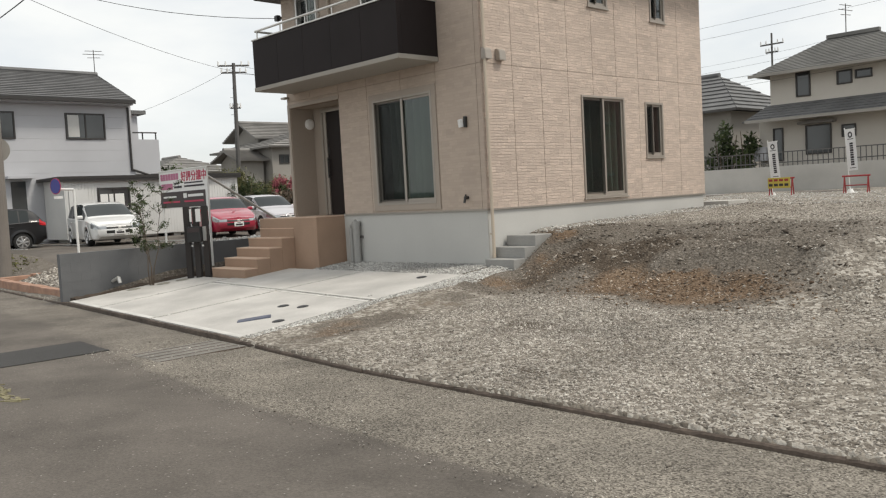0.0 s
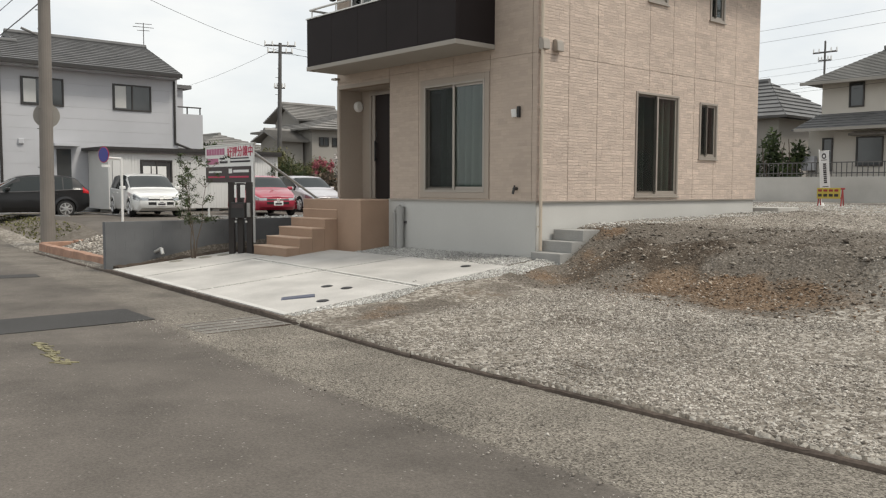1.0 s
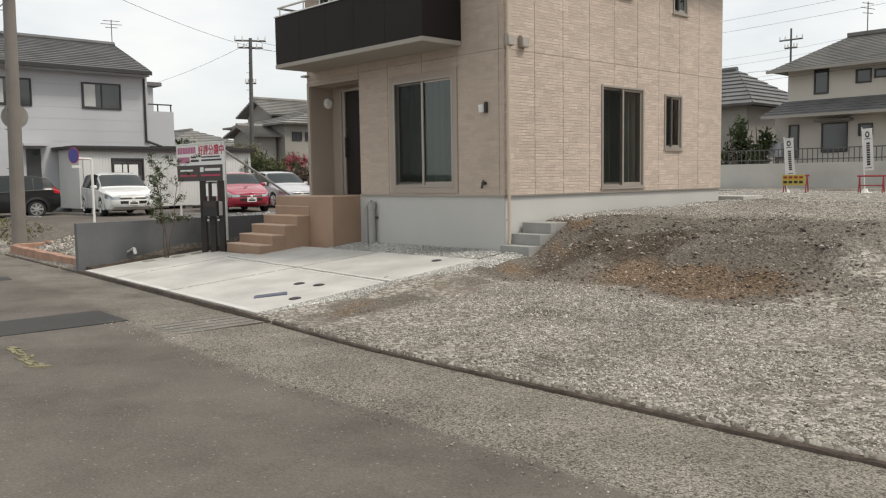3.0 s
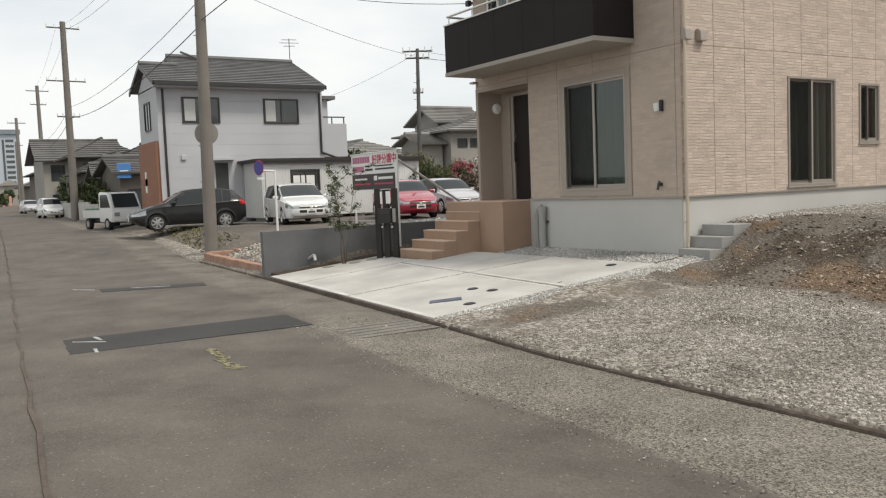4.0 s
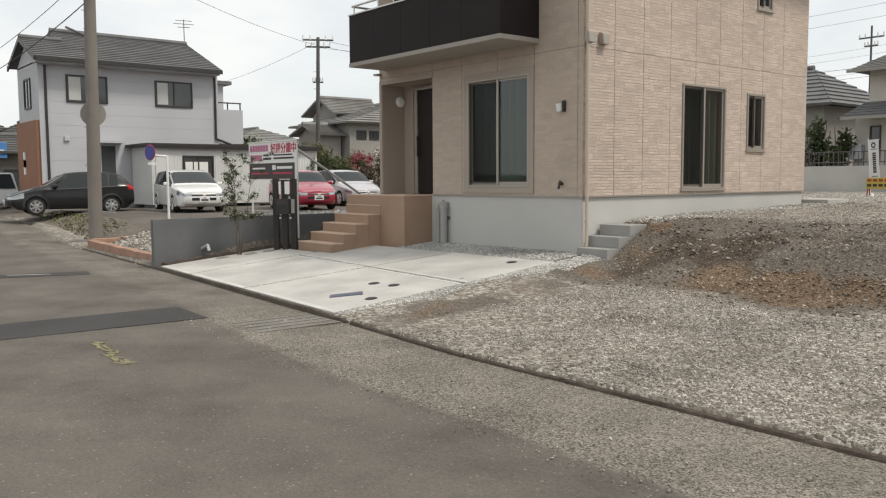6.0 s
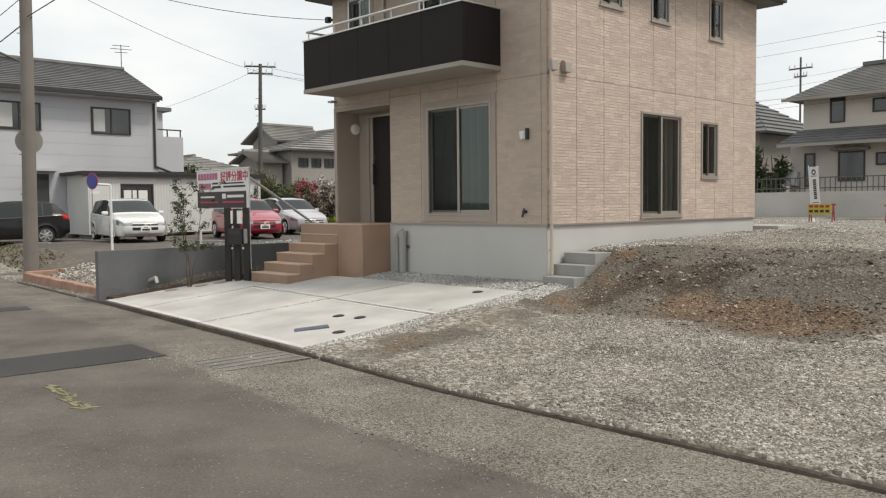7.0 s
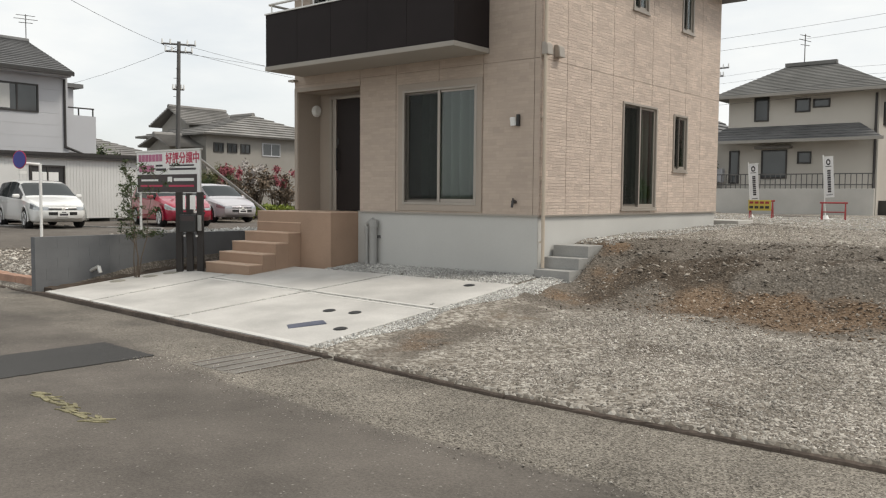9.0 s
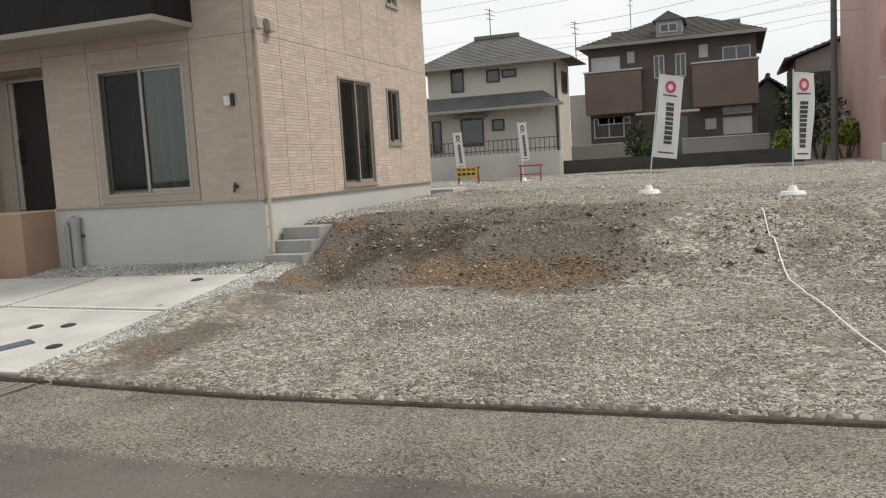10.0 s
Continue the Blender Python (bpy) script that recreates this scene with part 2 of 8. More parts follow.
def ground_mat():
    """Crushed stone, bare soil on the bank and a patch of reddish fill, by masks laid on the sheet."""
    m = bpy.data.materials.new("gravel_ground")
    m.use_nodes = True
    t, b = nodes_of(m)
    b.inputs["Roughness"].default_value = 0.95
    b.inputs["Specular IOR Level"].default_value = 0.15
    co = t.nodes.new("ShaderNodeTexCoord")
    vo = t.nodes.new("ShaderNodeTexVoronoi")
    vo.inputs["Scale"].default_value = 24
    vo.inputs["Randomness"].default_value = 1
    n = t.nodes.new("ShaderNodeTexNoise")
    n.inputs["Scale"].default_value, n.inputs["Detail"].default_value = 1.1, 9
    n.inputs["Roughness"].default_value = 0.7
    f = t.nodes.new("ShaderNodeTexNoise")
    f.inputs["Scale"].default_value, f.inputs["Detail"].default_value = 30, 8
    for k in (vo, n, f):
        t.links.new(co.outputs["Object"], k.inputs["Vector"])
    sepc = t.nodes.new("ShaderNodeSeparateColor")
    t.links.new(vo.outputs["Color"], sepc.inputs[0])

    def ramp(src, *stops):
        r = t.nodes.new("ShaderNodeValToRGB")
        el = r.color_ramp.elements
        el[0].position, el[0].color = stops[0][0], (*stops[0][1], 1)
        el[1].position, el[1].color = stops[-1][0], (*stops[-1][1], 1)
        for p, c in stops[1:-1]:
            x = el.new(p)
            x.color = (*c, 1)
        t.links.new(src, r.inputs[0])
        return r.outputs[0]

    def mixed(fac, a, c):
        x = t.nodes.new("ShaderNodeMix")
        x.data_type = "RGBA"
        t.links.new(fac, x.inputs["Factor"])
        t.links.new(a, x.inputs[6])
        t.links.new(c, x.inputs[7])
        return x.outputs[2]

    grav = ramp(sepc.outputs[0], (0.0, (0.127, 0.11, 0.092)), (0.5, (0.262, 0.236, 0.2)), (1.0, (0.48, 0.448, 0.398)))
    small = t.nodes.new("ShaderNodeTexVoronoi")
    small.inputs["Scale"].default_value = 55
    t.links.new(co.outputs["Object"], small.inputs["Vector"])
    seps = t.nodes.new("ShaderNodeSeparateColor")
    t.links.new(small.outputs["Color"], seps.inputs[0])
    crumbs = t.nodes.new("ShaderNodeMix")
    crumbs.inputs["Factor"].default_value = 0.2
    t.links.new(seps.outputs[0], crumbs.inputs[3])
    half = t.nodes.new("ShaderNodeMix")
    half.inputs["Factor"].default_value = 0.5
    t.links.new(f.outputs["Fac"], half.inputs[2])
    t.links.new(n.outputs["Fac"], half.inputs[3])
    t.links.new(half.outputs[0], crumbs.inputs[2])
    dirt = ramp(crumbs.outputs[0], (0.28, (0.07, 0.06, 0.049)), (0.5, (0.138, 0.12, 0.1)), (0.74, (0.31, 0.28, 0.245)))
    red = ramp(crumbs.outputs[0], (0.3, (0.066, 0.043, 0.029)), (0.5, (0.148, 0.102, 0.067)), (0.74, (0.3, 0.232, 0.172)))
    dark = ramp(crumbs.outputs[0], (0.32, (0.04, 0.031, 0.024)), (0.52, (0.078, 0.061, 0.046)), (0.74, (0.2, 0.17, 0.138)))
    fine = ramp(f.outputs["Fac"], (0.3, (0.1, 0.085, 0.068)), (0.7, (0.25, 0.22, 0.182)))
    stain = t.nodes.new("ShaderNodeMapRange")
    stain.inputs["From Min"].default_value, stain.inputs["From Max"].default_value = 0.48, 0.64
    stain.inputs["To Max"].default_value = 0.75
    t.links.new(n.outputs["Fac"], stain.inputs["Value"])
    out = mixed(stain.outputs[0], grav, fine)
    for name, tone in (("soil", dirt), ("damp", dark), ("fill", red)):
        a = t.nodes.new("ShaderNodeAttribute")
        a.attribute_name = name
        ad = t.nodes.new("ShaderNodeMath")
        ad.operation = "ADD"
        t.links.new(a.outputs["Fac"], ad.inputs[0])
        sub = t.nodes.new("ShaderNodeMath")
        sub.operation = "MULTIPLY_ADD"
        sub.inputs[1].default_value, sub.inputs[2].default_value = 1.3, -0.65
        t.links.new(n.outputs["Fac"], sub.inputs[0])
        t.links.new(sub.outputs[0], ad.inputs[1])
        k = t.nodes.new("ShaderNodeMapRange")
        k.inputs["From Min"].default_value, k.inputs["From Max"].default_value = 0.3, 0.65
        t.links.new(ad.outputs[0], k.inputs["Value"])
        out = mixed(k.outputs[0], out, tone)
    t.links.new(out, b.inputs["Base Color"])
    hh = t.nodes.new("ShaderNodeMath")
    hh.operation = "MULTIPLY_ADD"
    hh.inputs[1].default_value = -0.8
    t.links.new(vo.outputs["Distance"], hh.inputs[0])
    t.links.new(f.outputs["Fac"], hh.inputs[2])
    bp = t.nodes.new("ShaderNodeBump")
    bp.inputs["Strength"].default_value, bp.inputs["Distance"].default_value = 0.75, 0.03
    t.links.new(hh.outputs[0], bp.inputs["Height"])
    t.links.new(bp.outputs[0], b.inputs["Normal"])
    return m


def road_mat():
    """Asphalt, with the older, washed-out strip along the kerb."""
    m = bpy.data.materials.new("asphalt")
    m.use_nodes = True
    t, b = nodes_of(m)
    b.inputs["Roughness"].default_value = 0.88
    b.inputs["Specular IOR Level"].default_value = 0.25
    co = t.nodes.new("ShaderNodeTexCoord")
    a = t.nodes.new("ShaderNodeAttribute")
    a.attribute_name = "strip"
    n = t.nodes.new("ShaderNodeTexNoise")
    n.inputs["Scale"].default_value, n.inputs["Detail"].default_value, n.inputs["Roughness"].default_value = 0.9, 8, 0.65
    g = t.nodes.new("ShaderNodeTexNoise")
    g.inputs["Scale"].default_value, g.inputs["Detail"].default_value = 48, 9
    g.inputs["Roughness"].default_value = 0.75
    v = t.nodes.new("ShaderNodeTexVoronoi")
    v.inputs["Scale"].default_value = 80
    for k in (n, g, v):
        t.links.new(co.outputs["Object"], k.inputs["Vector"])
    r1 = t.nodes.new("ShaderNodeValToRGB")
    e = r1.color_ramp.elements
    e[0].position, e[0].color = 0.3, (0.084, 0.074, 0.064, 1)
    e[1].position, e[1].color = 0.75, (0.178, 0.158, 0.138, 1)
    t.links.new(g.outputs["Fac"], r1.inputs[0])
    r2 = t.nodes.new("ShaderNodeValToRGB")
    e = r2.color_ramp.elements
    e[0].position, e[0].color = 0.28, (0.072, 0.062, 0.051, 1)
    e[1].position, e[1].color = 0.8, (0.335, 0.305, 0.258, 1)
    vs = t.nodes.new("ShaderNodeSeparateColor")
    t.links.new(v.outputs["Color"], vs.inputs[0])
    gm = t.nodes.new("ShaderNodeMix")
    gm.inputs["Factor"].default_value = 0.5
    t.links.new(g.outputs["Fac"], gm.inputs[2])
    t.links.new(vs.outputs[0], gm.inputs[3])
    t.links.new(gm.outputs[0], r2.inputs[0])
    r3 = t.nodes.new("ShaderNodeMapRange")
    r3.inputs["From Min"].default_value, r3.inputs["From Max"].default_value = 0.3, 0.7
    r3.inputs["To Min"].default_value, r3.inputs["To Max"].default_value = 0.7, 1.26
    t.links.new(n.outputs["Fac"], r3.inputs["Value"])
    ad = t.nodes.new("ShaderNodeMath")
    ad.operation = "MULTIPLY_ADD"
    ad.inputs[1].default_value = 0.6
    t.links.new(n.outputs["Fac"], ad.inputs[0])
    t.links.new(a.outputs["Fac"], ad.inputs[2])
    k = t.nodes.new("ShaderNodeMapRange")
    k.inputs["From Min"].default_value, k.inputs["From Max"].default_value = 0.68, 1.05
    t.links.new(ad.outputs[0], k.inputs["Value"])
    mx = t.nodes.new("ShaderNodeMix")
    mx.data_type = "RGBA"
    t.links.new(k.outputs[0], mx.inputs["Factor"])
    t.links.new(r1.outputs[0], mx.inputs[6])
    t.links.new(r2.outputs[0], mx.inputs[7])
    sc = t.nodes.new("ShaderNodeVectorMath")
    sc.operation = "SCALE"
    t.links.new(mx.outputs[2], sc.inputs[0])
    t.links.new(r3.outputs[0], sc.inputs["Scale"])
    t.links.new(sc.outputs[0], b.inputs["Base Color"])
    fleck = t.nodes.new("ShaderNodeMapRange")
    fleck.inputs["From Min"].default_value, fleck.inputs["From Max"].default_value, fleck.inputs["To Max"].default_value = 0.992, 0.995, 0.45
    t.links.new(vs.outputs[1], fleck.inputs["Value"])
    fm = t.nodes.new("ShaderNodeMix")
    fm.data_type = "RGBA"
    fm.inputs[7].default_value = (0.4, 0.38, 0.34, 1)
    t.links.new(fleck.outputs[0], fm.inputs["Factor"])
    t.links.new(sc.outputs[0], fm.inputs[6])
    t.links.new(fm.outputs[2], b.inputs["Base Color"])
    bp = t.nodes.new("ShaderNodeBump")
    bp.inputs["Strength"].default_value, bp.inputs["Distance"].default_value = 0.6, 0.012
    t.links.new(g.outputs["Fac"], bp.inputs["Height"])
    t.links.new(bp.outputs[0], b.inputs["Normal"])
    return m


M_GROUND, M_ROAD = ground_mat(), road_mat()
M_STONE = stones("crushed_stone", (0.135, 0.117, 0.099), (0.58, 0.545, 0.49), (0.305, 0.276, 0.24))
M_STONE_W = stones("pale_crushed_stone", (0.3, 0.295, 0.275), (0.66, 0.65, 0.615), (0.48, 0.47, 0.445))
M_CLOD = stones("soil_clods", (0.066, 0.053, 0.042), (0.36, 0.325, 0.28), (0.155, 0.13, 0.105))
M_FILL = stones("reddish_fill_stones", (0.085, 0.055, 0.036), (0.42, 0.35, 0.28), (0.2, 0.136, 0.087))
M_SLAB = mat("new_concrete", (0.475, 0.459, 0.432), 0.85, var=0.2, scale=8, bump=0.15, bscale=45, fine=0.06, spec=0.3)
M_SLAB_E = mat("trowelled_concrete", (0.55, 0.535, 0.505), 0.75, var=0.12, scale=12, bump=0.08, bscale=45, fine=0.05, spec=0.3)
M_LIDP = mat("weathered_plastic_lid", (0.25, 0.238, 0.2), 0.7, var=0.12, scale=20, fine=0.06)
M_KERB = mat("old_kerb_concrete", (0.095, 0.074, 0.06), 0.95, var=0.3, scale=22, bump=0.6, bscale=30, fine=0.2)
M_PATCH = mat("fresh_asphalt", (0.04, 0.038, 0.036), 0.85, var=0.25, scale=6, bump=0.6, bscale=90, fine=0.2)
M_GROOVE = mat("grating_steel", (0.17, 0.157, 0.137), 0.85, 0.0, var=0.25, scale=15, bscale=50, fine=0.2)
M_BAR = mat("worn_steel_bar", (0.22, 0.21, 0.195), 0.6, 0.2, var=0.2, scale=20)
M_PINK = mat("faded_magenta", (0.45, 0.16, 0.26), 0.6, var=0.1)
M_YEL = mat("worn_yellow_paint", (0.2, 0.178, 0.1), 0.8, var=0.3, scale=90, fine=0.35)
M_WPAINT = mat("white_road_paint", (0.38, 0.375, 0.36), 0.8, var=0.35, scale=60, fine=0.1)
M_SIDE_B = siding("stone_pattern_siding", (0.54, 0.445, 0.378), 0.88, (0.17, 0.052), True, 0.085, 0.05)
# front wall: same beige as the side, its shade put into a darker colour
M_SIDE_A = siding("fine_pattern_siding_shaded", (0.445, 0.366, 0.303), 0.94, (0.13, 0.05), False, 0.045, 0.016)
M_BACK = mat("joint_backing", (0.27, 0.22, 0.18), 0.9)
M_PLINTH = mat("plinth_render", (0.49, 0.485, 0.462), 0.85, var=0.05, scale=6, bump=0.1, bscale=80, fine=0.03, spec=0.25)
M_TRIM = mat("beige_window_trim", (0.34, 0.288, 0.24), 0.6, var=0.04)
M_ALU = mat("bronze_aluminium", (0.36, 0.325, 0.285), 0.45, 0.4, var=0.05, fine=0.03)
M_ALU_D = mat("dark_aluminium", (0.045, 0.042, 0.04), 0.45, 0.3, var=0.05)
M_SILVER = mat("satin_aluminium", (0.62, 0.61, 0.58), 0.38, 0.6, var=0.05, fine=0.03)
M_GLASS = glass("window_glass", (0.7, 0.76, 0.73), 0.065)
M_SCREEN = glass("insect_screen", (0.78, 0.78, 0.78), 0.0)
_n = M_SCREEN.node_tree.nodes
_d, _x = _n.new("ShaderNodeBsdfDiffuse"), _n.new("ShaderNodeMixShader")
_d.inputs[0].default_value, _x.inputs[0].default_value = (0.05, 0.05, 0.048, 1), 0.12
_l = M_SCREEN.node_tree.links
_l.new(_n["Mix Shader"].outputs[0], _x.inputs[1])
_l.new(_d.outputs[0], _x.inputs[2])
_l.new(_x.outputs[0], _n["Material Output"].inputs[0])
M_CURT = mat("pale_green_curtain", (0.33, 0.36, 0.31), 0.9, var=0.08, scale=9, fine=0.05)
M_ROOM = mat("room_plaster", (0.3, 0.29, 0.27), 0.9, var=0.04)
M_BALC = mat("dark_brown_cladding", (0.02, 0.0155, 0.0155), 0.6, var=0.1, scale=10, bump=0.1, bscale=120, fine=0.06, spec=0.15)
# cream lowered in tone: shade under the balcony is put into this colour
M_SOFFIT = mat("cream_soffit_shaded", (0.31, 0.285, 0.25), 0.7, var=0.04)
M_DOOR = mat("dark_entrance_door", (0.017, 0.012, 0.011), 0.5, var=0.1, scale=12, bscale=70, spec=0.2)
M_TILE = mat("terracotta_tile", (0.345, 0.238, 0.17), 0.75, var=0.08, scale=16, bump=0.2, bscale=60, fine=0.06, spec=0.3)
# paler copy for upward faces: light from above is put into the colour
M_TILE_LIT = mat("terracotta_tile_lit", (0.56, 0.405, 0.3), 0.7, var=0.08, scale=16, bump=0.2, bscale=60, fine=0.05)
M_STEP = mat("grey_step_concrete", (0.31, 0.305, 0.29), 0.9, var=0.1, scale=18, bump=0.2, bscale=70, fine=0.08)
M_PIPE = mat("grey_pvc", (0.33, 0.325, 0.31), 0.5, var=0.05)
M_PIPE_B = mat("beige_pvc", (0.47, 0.40, 0.32), 0.5, var=0.04)
M_BLOCK = mat("charcoal_block", (0.14, 0.143, 0.147), 0.85, var=0.12, scale=14, bump=0.4, bscale=70, fine=0.1, spec=0.3)
M_BRICK = mat("orange_brick", (0.34, 0.205, 0.145), 0.9, var=0.2, scale=30, bump=0.4, bscale=50, fine=0.12)
M_LID = mat("cast_iron_lid", (0.06, 0.06, 0.062), 0.6, 0.5, var=0.2, scale=40, bscale=90)
M_LIDB = mat("blue_grey_lid", (0.1, 0.11, 0.15), 0.6, 0.2, var=0.2, scale=30)
M_WHITE = mat("white_paint", (0.75, 0.75, 0.73), 0.5, var=0.04)
M_BLACK = mat("black_plastic", (0.02, 0.02, 0.02), 0.45, var=0.05)
M_RUBBER = mat("tyre_rubber", (0.018, 0.018, 0.018), 0.85, var=0.1)
M_RIM = mat("alloy_rim", (0.55, 0.55, 0.55), 0.3, 0.8, var=0.05)
M_CARGLASS = mat("tinted_car_glass", (0.02, 0.025, 0.025), 0.06, var=0.05, spec=0.5)
M_LENS = mat("headlamp_lens", (0.42, 0.44, 0.45), 0.1, 0.6, var=0.2, scale=25, spec=0.9)
M_TAIL = mat("red_lens", (0.45, 0.01, 0.015), 0.15, var=0.1)
M_POLE = mat("utility_pole_concrete", (0.2, 0.18, 0.16), 0.9, var=0.12, scale=10, bump=0.2, bscale=60, fine=0.08)
M_WIRE = mat("black_cable", (0.02, 0.02, 0.02), 0.6)
M_STEELD = mat("weathered_steel", (0.13, 0.125, 0.12), 0.7, 0.4, var=0.15)
M_RED = mat("sign_red", (0.46, 0.03, 0.08), 0.5, var=0.06)
M_FLAG = mat("white_banner_cloth", (0.76, 0.76, 0.76), 0.85, var=0.05, scale=10)
M_INK = mat("banner_ink", (0.04, 0.035, 0.04), 0.7)
M_STANDR = mat("faded_red_steel", (0.3, 0.035, 0.035), 0.6, var=0.1)
M_YSIGN = mat("sign_yellow", (0.5, 0.4, 0.07), 0.5, var=0.06)
M_BLUE = mat("sign_blue", (0.045, 0.05, 0.26), 0.45, var=0.06)
M_LBLUE = mat("sign_light_blue", (0.08, 0.22, 0.5), 0.45, var=0.06)
M_SIGNBK = mat("sign_dark_panel", (0.04, 0.028, 0.028), 0.5, var=0.1)
M_HW = mat("white_lap_siding", (0.47, 0.475, 0.495), 0.7, var=0.05, scale=5, fine=0.03)
M_SHED = mat("pale_shed_sheet", (0.6, 0.6, 0.585), 0.6, var=0.07, scale=6, fine=0.03)
M_HTILE = mat("grey_slate_roof", (0.13, 0.13, 0.13), 0.75, var=0.18, scale=10, bump=0.2, bscale=40, fine=0.12)
M_HBROWN = mat("brown_cladding", (0.26, 0.12, 0.07), 0.75, var=0.1)
M_BEIGEW = mat("beige_stucco", (0.53, 0.5, 0.45), 0.85, var=0.07, scale=4, fine=0.04)
M_LANET = mat("dark_lane_tile", (0.12, 0.115, 0.11), 0.85, var=0.22, scale=6, bump=0.2, bscale=40, fine=0.12)
M_BHROOF = mat("grey_hipped_roof_slate", (0.15, 0.148, 0.14), 0.8, var=0.2, scale=8, bump=0.2, bscale=40, fine=0.12)
M_LANEW = mat("weathered_lane_wall", (0.13, 0.115, 0.1), 0.9, var=0.2, scale=3, fine=0.08)
M_LTILE = mat("weathered_lane_tile", (0.22, 0.212, 0.2), 0.85, var=0.22, scale=6, bump=0.2, bscale=40, fine=0.12)
M_GREYW = mat("grey_stucco", (0.29, 0.275, 0.25), 0.85, var=0.1, scale=4, fine=0.05)
M_PINKW = mat("pink_stucco", (0.5, 0.33, 0.30), 0.85, var=0.06, scale=4, fine=0.04)
M_APT = mat("dark_brown_tile_wall", (0.115, 0.09, 0.078), 0.8, var=0.1, scale=10, fine=0.1)
M_APT2 = mat("brown_tile_wall", (0.165, 0.12, 0.098), 0.8, var=0.1, scale=10, fine=0.1)
M_WINFAR = mat("dark_window_pane", (0.045, 0.05, 0.052), 0.08, var=0.2, spec=0.8)
M_CURTFAR = mat("pale_window_blind", (0.5, 0.5, 0.48), 0.35, var=0.1)
M_RETAIN = mat("retaining_wall_concrete", (0.45, 0.435, 0.405), 0.9, var=0.14, scale=6, bump=0.2, bscale=40, fine=0.07)
M_TRUNK = mat("bark", (0.11, 0.085, 0.065), 0.9, var=0.2, scale=30, bump=0.5, bscale=60)
M_LEAF = leafy("green_leaves", (0.035, 0.055, 0.018), (0.12, 0.15, 0.05))
M_LEAF_D = leafy("dark_green_leaves", (0.022, 0.035, 0.014), (0.08, 0.105, 0.04))
M_LEAF_Y = leafy("bright_green_leaves", (0.09, 0.13, 0.02), (0.24, 0.27, 0.05))
M_LEAF_O = leafy("olive_leaves", (0.06, 0.065, 0.022), (0.2, 0.19, 0.075))
M_BLOOM_R = leafy("pink_blossom", (0.2, 0.05, 0.06), (0.45, 0.14, 0.17))
M_BLOOM_W = leafy("white_blossom", (0.35, 0.32, 0.3), (0.62, 0.58, 0.56))
M_TWIG = leafy("bare_twigs", (0.1, 0.08, 0.06), (0.25, 0.19, 0.14))


# ---- ground, road, kerb ----
def kerb_y(x):
    """The kerb runs slightly aslant and bends a little beside the plot."""
    return np.interp(x, (-900, -7.5, 0.4, 3.0, 12, 120), (44.52, -4.567, -5.09, -5.295, -5.31, -5.5))


def step01(a, b, v):
    s = np.clip((v - a) / (b - a), 0, 1)
    return s * s * (3 - 2 * s)


def slab_z(x, y):
    return -0.08 + 0.0922 * (y - kerb_y(x))


def lane_rise(x, u):
    """The lane climbs gently past the pole; the car park beside it climbs sooner."""
    far_ = 0.006 * np.clip(-24 - x, 0, 200)
    road_, lot_ = 0.42 * step01(14, 24, -x) + far_, 0.42 * step01(11.5, 16.5, -x) + far_
    return road_ + (lot_ - road_) * step01(0.5, 2.0, u)


def wave(x, y):
    return np.sin(1.3 * x + 0.7 * y) + np.sin(2.9 * x - 1.9 * y + 1) * 0.6 + np.sin(5.3 * x + 4.1 * y + 2) * 0.35 + np.sin(9.7 * x - 8.3 * y) * 0.2


def lattice(i, j):
    v = np.sin(i * 127.1 + j * 311.7) * 43758.5453
    return v - np.floor(v)


def lumps(x, y, scale, octaves=4):
    """Smooth random lumps about zero, in several sizes."""
    out, amp = 0.0, 1.0
    for o in range(octaves):
        p, q = x * scale + 17.3 * o, y * scale + 9.1 * o
        i, j = np.floor(p), np.floor(q)
        a, b = p - i, q - j
        a, b = a * a * (3 - 2 * a), b * b * (3 - 2 * b)
        out = out + amp * ((lattice(i, j) * (1 - a) + lattice(i + 1, j) * a) * (1 - b) + (lattice(i, j + 1) * (1 - a) + lattice(i + 1, j + 1) * a) * b - 0.5)
        amp, scale = amp * 0.55, scale * 2.1
    return out


